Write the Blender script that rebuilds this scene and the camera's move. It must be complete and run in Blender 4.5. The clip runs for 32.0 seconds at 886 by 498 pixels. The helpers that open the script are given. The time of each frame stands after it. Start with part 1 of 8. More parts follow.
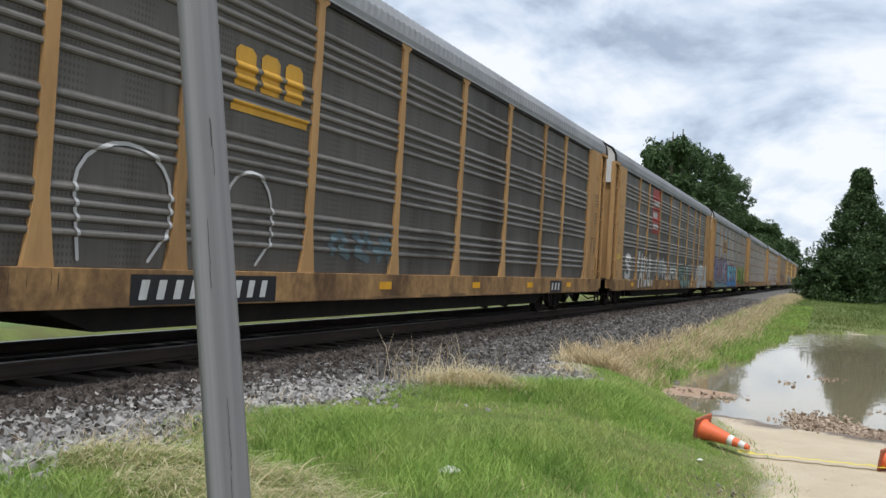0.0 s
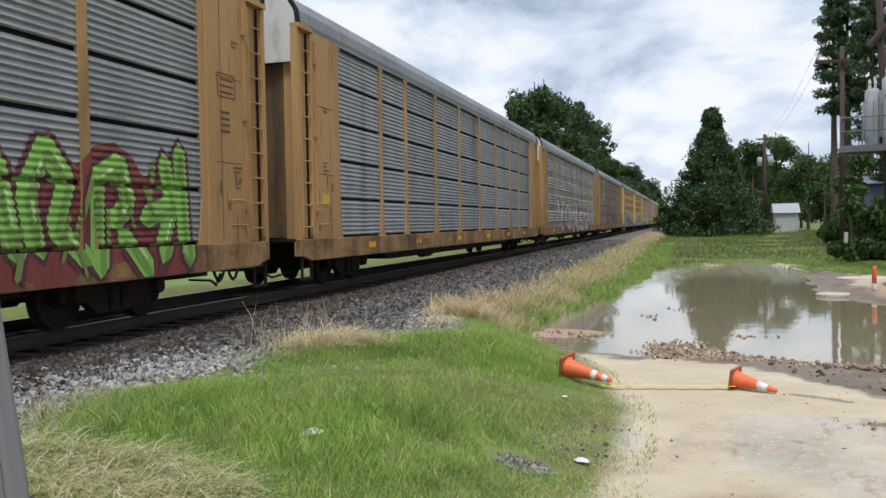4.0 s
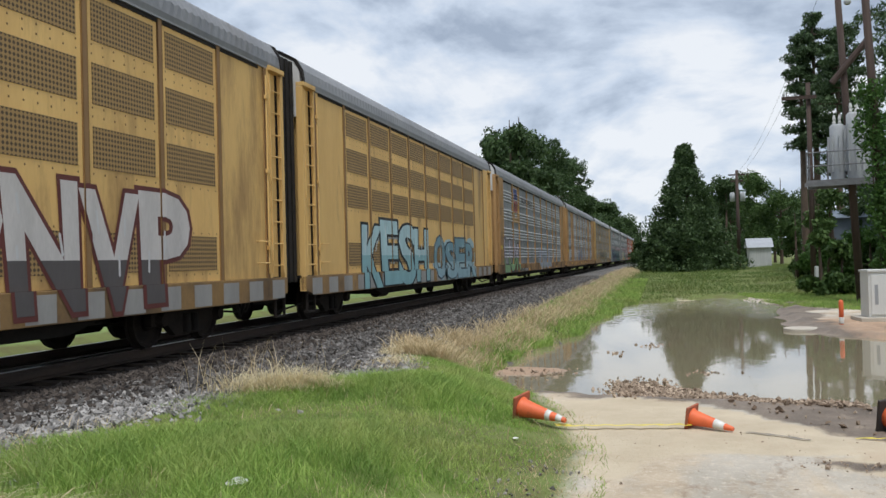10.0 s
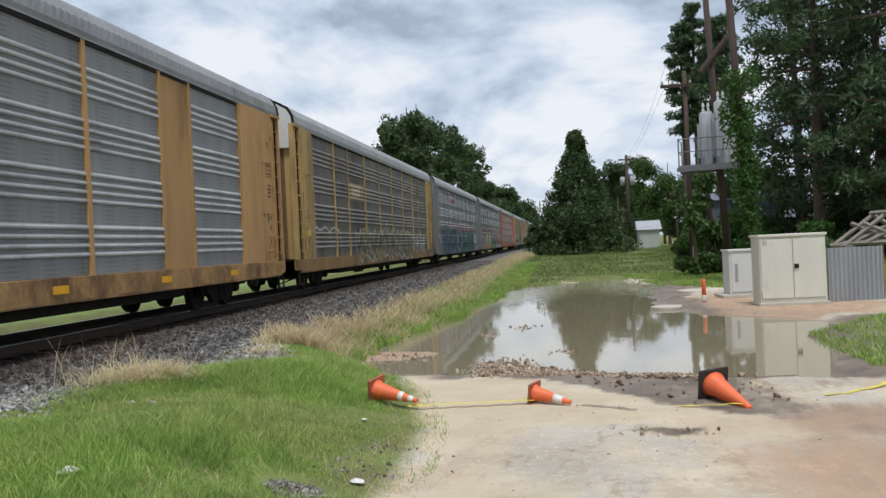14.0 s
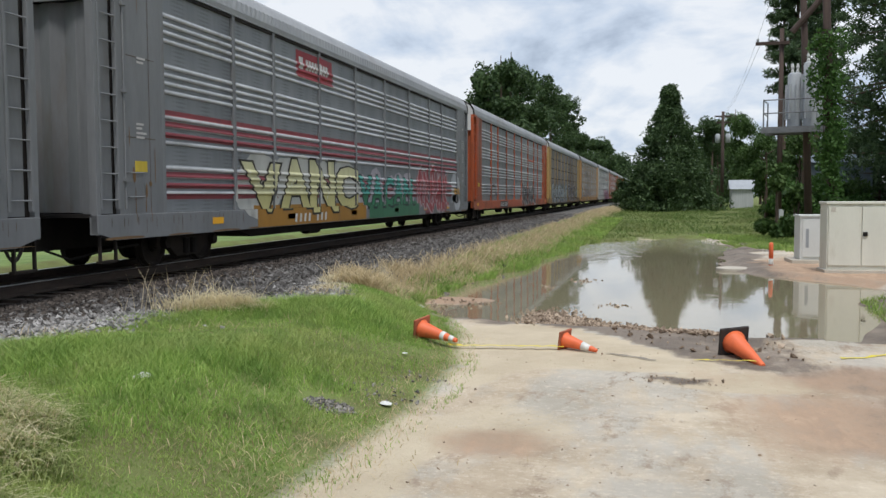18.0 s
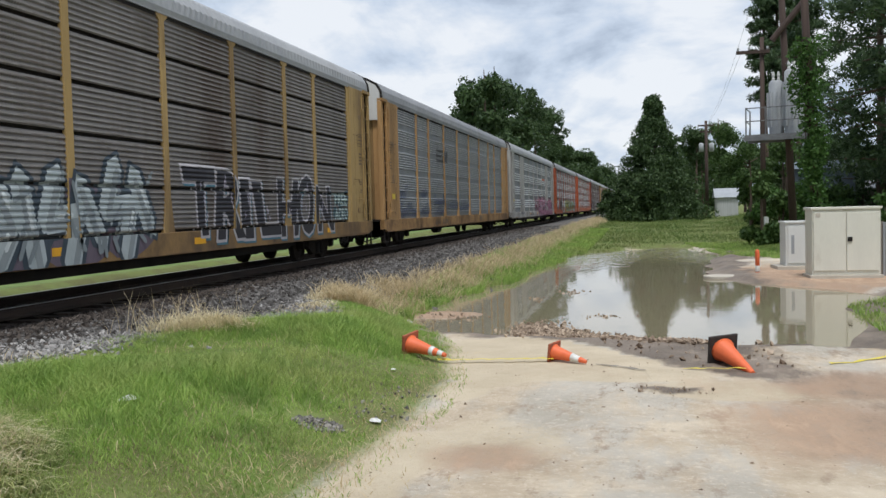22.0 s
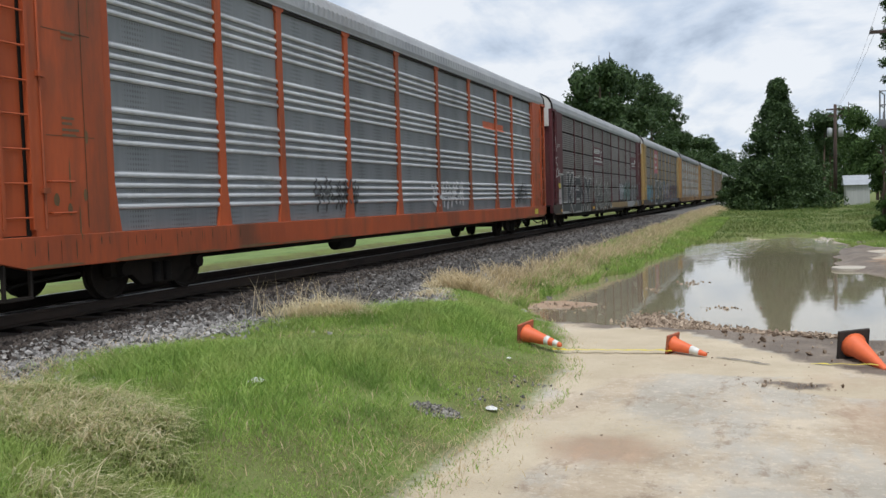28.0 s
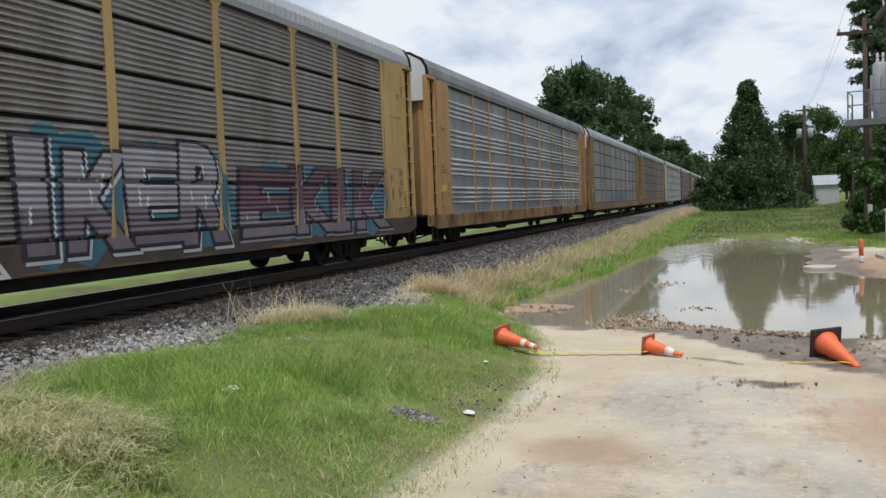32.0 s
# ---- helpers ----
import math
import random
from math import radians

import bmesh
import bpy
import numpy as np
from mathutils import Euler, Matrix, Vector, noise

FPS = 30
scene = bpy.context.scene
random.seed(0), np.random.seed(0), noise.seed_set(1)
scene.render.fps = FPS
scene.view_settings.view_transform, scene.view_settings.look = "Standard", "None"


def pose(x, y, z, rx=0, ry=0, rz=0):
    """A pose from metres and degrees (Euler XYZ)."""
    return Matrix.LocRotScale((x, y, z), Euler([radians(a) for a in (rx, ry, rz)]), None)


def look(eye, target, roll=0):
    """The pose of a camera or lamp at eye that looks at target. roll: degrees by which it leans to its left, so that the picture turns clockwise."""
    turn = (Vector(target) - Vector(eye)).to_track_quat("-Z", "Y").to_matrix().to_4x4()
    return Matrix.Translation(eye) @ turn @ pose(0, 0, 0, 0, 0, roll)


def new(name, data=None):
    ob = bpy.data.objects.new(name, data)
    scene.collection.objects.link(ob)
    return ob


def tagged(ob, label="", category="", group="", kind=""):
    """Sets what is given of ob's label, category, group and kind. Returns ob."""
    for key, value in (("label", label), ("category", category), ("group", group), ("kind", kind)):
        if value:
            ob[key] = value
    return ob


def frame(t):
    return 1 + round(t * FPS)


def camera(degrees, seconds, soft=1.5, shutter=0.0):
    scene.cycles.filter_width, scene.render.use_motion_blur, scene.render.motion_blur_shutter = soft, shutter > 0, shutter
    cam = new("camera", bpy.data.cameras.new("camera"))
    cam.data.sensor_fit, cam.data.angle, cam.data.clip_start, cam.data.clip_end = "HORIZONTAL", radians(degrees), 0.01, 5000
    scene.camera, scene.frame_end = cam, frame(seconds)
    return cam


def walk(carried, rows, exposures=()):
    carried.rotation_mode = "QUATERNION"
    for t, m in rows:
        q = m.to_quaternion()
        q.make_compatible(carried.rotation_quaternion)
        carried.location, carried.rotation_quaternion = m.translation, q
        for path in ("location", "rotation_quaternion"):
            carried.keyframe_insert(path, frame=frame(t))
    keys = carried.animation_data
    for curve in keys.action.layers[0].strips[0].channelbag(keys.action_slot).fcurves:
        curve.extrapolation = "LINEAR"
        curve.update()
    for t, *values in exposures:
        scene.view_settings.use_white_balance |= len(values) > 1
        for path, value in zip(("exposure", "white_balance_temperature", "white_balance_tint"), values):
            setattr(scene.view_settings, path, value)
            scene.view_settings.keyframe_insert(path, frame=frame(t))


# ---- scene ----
cam = camera(53.4, 32.0)
EXPOSURES = [(t, stops, 6300, 10) for t, stops in ((0.0, 0.14), (0.2, 0.08), (0.5, -0.26), (1.2, -0.32), (1.5, -0.2), (1.8, 0.0), (2.2, 0.12), (4.5, 0.12), (6.5, 0.0), (32.0, 0.0))]
PATH = [
    (0, (0.649, -0.261, 1.934), (-0.153, 1.571, 1.962), 3.3),
    (0.5, (0.65, -0.235, 1.916), (-0.02, 1.649, 1.983), 2.9),
    (1, (0.656, -0.221, 1.921), (0.005, 1.669, 1.991), 2.0),
    (1.5, (0.663, -0.21, 1.916), (0.012, 1.68, 1.97), 1.8),
    (2, (0.653, -0.219, 1.914), (-0.005, 1.669, 1.974), 1.9),
    (2.5, (0.649, -0.21, 1.917), (0.017, 1.687, 1.956), 2.0),
    (3, (0.646, -0.182, 1.897), (0.085, 1.738, 1.878), 1.2),
    (3.5, (0.706, -0.187, 1.903), (0.189, 1.745, 1.861), -0.6),
    (4, (0.794, -0.132, 1.9), (0.258, 1.794, 1.844), -1.0),
    (4.5, (0.95, -0.116, 1.893), (0.589, 1.85, 1.828), -0.4),
    (6.5, (1.074, 0.095, 1.884), (0.941, 2.09, 1.948), 2.7),
    (7, (1.074, 0.068, 1.903), (0.953, 2.061, 2.023), 1.8),
    (7.5, (1.056, 0.081, 1.901), (0.881, 2.07, 2.005), 1.0),
    (8, (1.043, 0.104, 1.899), (0.769, 2.084, 1.984), 0.3),
    (8.5, (1.046, 0.113, 1.903), (0.707, 2.083, 1.977), -0.2),
    (9, (1.047, 0.114, 1.891), (0.688, 2.08, 1.956), -0.8),
    (9.5, (1.049, 0.109, 1.893), (0.622, 2.062, 1.935), -1.6),
    (10, (1.036, 0.148, 1.891), (0.548, 2.087, 1.919), -1.5),
    (10.5, (1.034, 0.124, 1.893), (0.487, 2.047, 1.911), -1.2),
    (11, (1.029, 0.145, 1.887), (0.395, 2.042, 1.898), -1.0),
    (11.5, (1.034, 0.156, 1.886), (0.383, 2.047, 1.91), -1.7),
    (12, (1.051, 0.143, 1.895), (0.422, 2.04, 1.944), -2.3),
    (12.5, (1.13, 0.081, 1.898), (0.569, 2.001, 1.903), -2.2),
    (13, (1.282, -0.029, 1.9), (0.869, 1.926, 1.829), -2.2),
    (13.5, (1.436, -0.074, 1.916), (1.148, 1.905, 1.882), -2.7),
    (14, (1.659, -0.134, 1.898), (1.384, 1.847, 1.888), -2.7),
    (14.5, (1.856, -0.249, 1.921), (1.584, 1.731, 1.84), -1.9),
    (16.5, (2.397, -0.86, 1.951), (1.996, 1.095, 1.828), -0.9),
    (17, (2.405, -0.888, 1.97), (2.005, 1.071, 1.93), -2.1),
    (17.5, (2.354, -0.888, 1.979), (1.917, 1.063, 1.942), -1.7),
    (18, (2.329, -0.895, 1.954), (1.851, 1.043, 1.832), -0.2),
    (18.5, (2.328, -0.884, 1.956), (1.858, 1.055, 1.818), -0.2),
    (19, (2.331, -0.88, 1.953), (1.874, 1.062, 1.823), -0.4),
    (19.5, (2.343, -0.876, 1.951), (1.9, 1.07, 1.827), -0.7),
    (20, (2.342, -0.876, 1.951), (1.9, 1.07, 1.818), -0.7),
    (20.5, (2.348, -0.875, 1.951), (1.913, 1.072, 1.812), -0.8),
    (21, (2.351, -0.877, 1.952), (1.925, 1.073, 1.821), -0.7),
    (21.5, (2.344, -0.887, 1.954), (1.91, 1.063, 1.851), -1.1),
    (22, (2.334, -0.858, 1.947), (1.883, 1.089, 1.858), -1.5),
    (22.5, (2.345, -0.872, 1.957), (1.85, 1.063, 1.849), -1.2),
    (23, (2.342, -0.89, 1.958), (1.783, 1.028, 1.864), -1.3),
    (23.5, (2.346, -0.898, 1.965), (1.77, 1.016, 1.908), -0.8),
    (24, (2.353, -0.914, 1.965), (1.762, 0.996, 1.944), -0.6),
    (24.5, (2.346, -0.911, 1.976), (1.749, 0.997, 1.953), -0.7),
    (25, (2.348, -0.907, 1.978), (1.746, 1.0, 1.956), -0.7),
    (25.5, (2.339, -0.914, 1.965), (1.74, 0.994, 1.937), -0.8),
    (26, (2.334, -0.915, 1.964), (1.731, 0.991, 1.905), -1.0),
    (26.5, (2.289, -0.92, 1.961), (1.589, 0.95, 1.852), -0.6),
    (28.5, (2.309, -0.91, 1.959), (1.62, 0.965, 1.852), -1.8),
    (29, (2.306, -0.911, 1.959), (1.618, 0.964, 1.86), -1.9),
    (29.5, (2.318, -0.914, 1.956), (1.627, 0.96, 1.857), -2.0),
    (30, (2.313, -0.92, 1.961), (1.635, 0.959, 1.86), -2.1),
    (30.5, (2.316, -0.903, 1.956), (1.648, 0.978, 1.846), -2.1),
    (31, (2.307, -0.896, 1.958), (1.638, 0.985, 1.836), -2.1),
    (31.5, (2.309, -0.902, 1.957), (1.65, 0.983, 1.85), -2.2),
    (32, (2.302, -0.9, 1.961), (1.66, 0.991, 1.86), -2.2),
]
walk(cam, [(t, look(eye, target, roll)) for t, eye, target, roll in PATH], EXPOSURES)

# ---- world and sun ----
SUN_ELEVATION, SUN_TURN = 68.0, -198.0
world = bpy.data.worlds.new("sky")
scene.world = world
world.use_nodes = True
wn, wl = world.node_tree.nodes, world.node_tree.links
wn.clear()


def wnode(kind, **sets):
    n = wn.new(kind)
    for key, value in sets.items():
        n.inputs[key].default_value = value
    return n


def wmath(op, a, b=None):
    n = wn.new("ShaderNodeMath")
    n.operation = op
    for i, v in enumerate((a, b)):
        if v is None:
            continue
        if isinstance(v, (int, float)):
            n.inputs[i].default_value = v
        else:
            wl.new(v, n.inputs[i])
    return n.outputs[0]


sky = wn.new("ShaderNodeTexSky")
sky.sky_type, sky.sun_disc = "NISHITA", False
sky.sun_elevation, sky.sun_rotation = radians(SUN_ELEVATION), radians(SUN_TURN)
coord = wn.new("ShaderNodeTexCoord")
split = wn.new("ShaderNodeSeparateXYZ")
wl.new(coord.outputs["Generated"], split.inputs[0])
rise = wmath("ADD", wmath("MAXIMUM", split.outputs[2], 0.0), 0.40)
flat = wn.new("ShaderNodeCombineXYZ")
wl.new(wmath("DIVIDE", split.outputs[0], rise), flat.inputs[0])
wl.new(wmath("DIVIDE", split.outputs[1], rise), flat.inputs[1])
big = wnode("ShaderNodeTexNoise", Scale=1.6, Detail=12.0, Roughness=0.56, Distortion=0.45)
wl.new(flat.outputs[0], big.inputs["Vector"])
small = wnode("ShaderNodeTexNoise", Scale=5.0, Detail=6.0, Roughness=0.55, Distortion=0.3)
wl.new(flat.outputs[0], small.inputs["Vector"])
shade = wmath("ADD", wmath("MULTIPLY", big.outputs["Fac"], 0.7), wmath("MULTIPLY", small.outputs["Fac"], 0.3))
# thinner, whiter cloud towards the horizon
veil = wmath("MAXIMUM", wmath("SUBTRACT", 0.34, split.outputs[2]), 0.0)
shade = wmath("ADD", shade, wmath("MULTIPLY", veil, 0.10))
ramp = wn.new("ShaderNodeValToRGB")
ramp.color_ramp.elements[0].position, ramp.color_ramp.elements[0].color = 0.43, (3.7, 4.35, 5.35, 1)
ramp.color_ramp.elements[1].position, ramp.color_ramp.elements[1].color = 0.565, (8.5, 8.7, 8.95, 1)
mid = ramp.color_ramp.elements.new(0.495)
mid.color = (6.0, 6.75, 7.8, 1)
wl.new(shade, ramp.inputs[0])
mixer = wn.new("ShaderNodeMix")
mixer.data_type = "RGBA"
mixer.inputs[0].default_value = 0.93
wl.new(sky.outputs[0], mixer.inputs[6])
wl.new(ramp.outputs[0], mixer.inputs[7])
back = wnode("ShaderNodeBackground", Strength=0.105)
wl.new(mixer.outputs[2], back.inputs[0])
out = wn.new("ShaderNodeOutputWorld")
wl.new(back.outputs[0], out.inputs[0])

sun = new("sun", bpy.data.lights.new("sun", "SUN"))
sun.data.energy, sun.data.angle, sun.data.color = 2.75, radians(12), (1.0, 0.965, 0.92)
sun_dir = Vector((math.sin(radians(SUN_TURN)) * math.cos(radians(SUN_ELEVATION)), math.cos(radians(SUN_TURN)) * math.cos(radians(SUN_ELEVATION)), math.sin(radians(SUN_ELEVATION))))
sun.matrix_world = look(sun_dir * 60, (0, 0, 0))

# ---- materials ----


def surf(name, c1, c2, rough=0.7, metal=0.0, scale=4.0, fine=40.0, stretch=(1, 1, 1), bump=0.1, vary=0.0, gloss=0.5, dirt=None, dirt_amount=0.0):
    """Two colours mixed by coarse and fine noise, with relief, wear and a little change from piece to piece."""
    m = bpy.data.materials.new(name)
    m.use_nodes = True
    n, l = m.node_tree.nodes, m.node_tree.links
    p = n["Principled BSDF"]
    p.inputs["Roughness"].default_value, p.inputs["Metallic"].default_value = rough, metal
    p.inputs["Specular IOR Level"].default_value = gloss
    tc = n.new("ShaderNodeTexCoord")
    mp = n.new("ShaderNodeMapping")
    mp.inputs["Scale"].default_value = stretch
    l.new(tc.outputs["Object"], mp.inputs[0])
    info = n.new("ShaderNodeObjectInfo")
    shift = n.new("ShaderNodeVectorMath")
    shift.operation = "MULTIPLY_ADD"
    shift.inputs[1].default_value = (37, 19, 23)
    l.new(info.outputs["Random"], shift.inputs[0])
    l.new(mp.outputs[0], shift.inputs[2])
    a = n.new("ShaderNodeTexNoise")
    a.inputs["Scale"].default_value, a.inputs["Detail"].default_value, a.inputs["Roughness"].default_value = scale, 5, 0.6
    b = n.new("ShaderNodeTexNoise")
    b.inputs["Scale"].default_value, b.inputs["Detail"].default_value = fine, 3
    l.new(shift.outputs[0], a.inputs["Vector"])
    l.new(shift.outputs[0], b.inputs["Vector"])
    add = n.new("ShaderNodeMath")
    add.operation = "MULTIPLY_ADD"
    add.inputs[1].default_value = 0.35
    l.new(b.outputs["Fac"], add.inputs[0])
    l.new(a.outputs["Fac"], add.inputs[2])
    cr = n.new("ShaderNodeMapRange")
    cr.inputs["From Min"].default_value, cr.inputs["From Max"].default_value = 0.48, 0.86
    l.new(add.outputs[0], cr.inputs["Value"])
    mix = n.new("ShaderNodeMix")
    mix.data_type = "RGBA"
    mix.inputs[6].default_value, mix.inputs[7].default_value = (*c1, 1), (*c2, 1)
    l.new(cr.outputs[0], mix.inputs[0])
    colour = mix.outputs[2]
    if dirt:
        d = n.new("ShaderNodeTexNoise")
        d.inputs["Scale"].default_value, d.inputs["Detail"].default_value, d.inputs["Roughness"].default_value = scale * 0.45, 8, 0.7
        off = n.new("ShaderNodeVectorMath")
        off.operation = "ADD"
        off.inputs[1].default_value = (5.3, 8.1, 2.7)
        l.new(shift.outputs[0], off.inputs[0])
        l.new(off.outputs[0], d.inputs["Vector"])
        dm = n.new("ShaderNodeMapRange")
        dm.inputs["From Min"].default_value, dm.inputs["From Max"].default_value = 0.62 - 0.25 * dirt_amount, 0.75 - 0.2 * dirt_amount
        l.new(d.outputs["Fac"], dm.inputs["Value"])
        mix2 = n.new("ShaderNodeMix")
        mix2.data_type = "RGBA"
        mix2.inputs[7].default_value = (*dirt, 1)
        l.new(dm.outputs[0], mix2.inputs[0])
        l.new(colour, mix2.inputs[6])
        colour = mix2.outputs[2]
    if vary:
        hs = n.new("ShaderNodeHueSaturation")
        mr = n.new("ShaderNodeMapRange")
        mr.inputs["To Min"].default_value, mr.inputs["To Max"].default_value = 1 - vary, 1 + vary
        l.new(info.outputs["Random"], mr.inputs["Value"])
        l.new(mr.outputs[0], hs.inputs["Value"])
        l.new(colour, hs.inputs["Color"])
        colour = hs.outputs[0]
    l.new(colour, p.inputs["Base Color"])
    if bump:
        bp = n.new("ShaderNodeBump")
        bp.inputs["Strength"].default_value, bp.inputs["Distance"].default_value = bump, 0.02
        l.new(add.outputs[0], bp.inputs["Height"])
        l.new(bp.outputs[0], p.inputs["Normal"])
    return m


def island(name, c1, c2, rough=0.8, gloss=0.3, through_light=0.0, c3=None, patch=1.0, c4=None):
    """For stones, blades and leaves in one mesh: the colour changes from piece to piece, to c3 in wide and to c4 in small patches."""
    m = bpy.data.materials.new(name)
    m.use_nodes = True
    n, l = m.node_tree.nodes, m.node_tree.links
    p = n["Principled BSDF"]
    p.inputs["Roughness"].default_value, p.inputs["Specular IOR Level"].default_value = rough, gloss
    g = n.new("ShaderNodeNewGeometry")
    mix = n.new("ShaderNodeMix")
    mix.data_type = "RGBA"
    mix.inputs[6].default_value, mix.inputs[7].default_value = (*c1, 1), (*c2, 1)
    l.new(g.outputs["Random Per Island"], mix.inputs[0])
    colour = mix.outputs[2]
    for other, size, most in ((c3, patch, 0.5), (c4, patch * 2.7, 0.6)):
        if not other:
            continue
        tc, tx, mr, m3 = n.new("ShaderNodeTexCoord"), n.new("ShaderNodeTexNoise"), n.new("ShaderNodeMapRange"), n.new("ShaderNodeMix")
        tx.inputs["Scale"].default_value, tx.inputs["Detail"].default_value = size, 4
        mr.inputs["From Min"].default_value, mr.inputs["From Max"].default_value = 0.46, 0.68
        mr.inputs["To Max"].default_value = most
        m3.data_type = "RGBA"
        m3.inputs[7].default_value = (*other, 1)
        l.new(tc.outputs["Object"], tx.inputs["Vector"])
        l.new(tx.outputs["Fac"], mr.inputs["Value"])
        l.new(mr.outputs[0], m3.inputs[0])
        l.new(colour, m3.inputs[6])
        colour = m3.outputs[2]
    l.new(colour, p.inputs["Base Color"])
    if through_light:
        t = n.new("ShaderNodeBsdfTranslucent")
        l.new(colour, t.inputs[0])
        ms = n.new("ShaderNodeMixShader")
        ms.inputs[0].default_value = through_light
        l.new(p.outputs[0], ms.inputs[1])
        l.new(t.outputs[0], ms.inputs[2])
        l.new(ms.outputs[0], n["Material Output"].inputs[0])
    return m


def sheet(*args):
    """Sheet steel as surf() makes it, punched with fine rows of small dark holes."""
    m = surf(*args)
    n, l = m.node_tree.nodes, m.node_tree.links
    p = n["Principled BSDF"]
    old = p.inputs["Base Color"].links[0].from_socket
    tc, sp = n.new("ShaderNodeTexCoord"), n.new("ShaderNodeSeparateXYZ")
    l.new(tc.outputs["Object"], sp.inputs[0])
    waves = []
    for axis, gap in ((1, 0.055), (2, 0.075), (1, 0.93)):
        a, b = n.new("ShaderNodeMath"), n.new("ShaderNodeMath")
        a.operation, b.operation = "MULTIPLY", "SINE"
        a.inputs[1].default_value = 2 * math.pi / gap
        l.new(sp.outputs[axis], a.inputs[0])
        l.new(a.outputs[0], b.inputs[0])
        waves.append(b.outputs[0])
    s1, s2 = n.new("ShaderNodeMath"), n.new("ShaderNodeMath")
    s1.operation, s2.operation = "ADD", "ADD"
    l.new(waves[0], s1.inputs[0])
    l.new(waves[1], s1.inputs[1])
    l.new(s1.outputs[0], s2.inputs[0])
    l.new(waves[2], s2.inputs[1])
    r = n.new("ShaderNodeMapRange")
    r.inputs["From Min"].default_value, r.inputs["From Max"].default_value = 1.2, 2.0
    r.inputs["To Max"].default_value = 0.4
    l.new(s2.outputs[0], r.inputs["Value"])
    mix = n.new("ShaderNodeMix")
    mix.data_type = "RGBA"
    mix.inputs[7].default_value = (0.02, 0.019, 0.018, 1)
    l.new(r.outputs[0], mix.inputs[0])
    l.new(old, mix.inputs[6])
    l.new(mix.outputs[2], p.inputs["Base Color"])
    return m


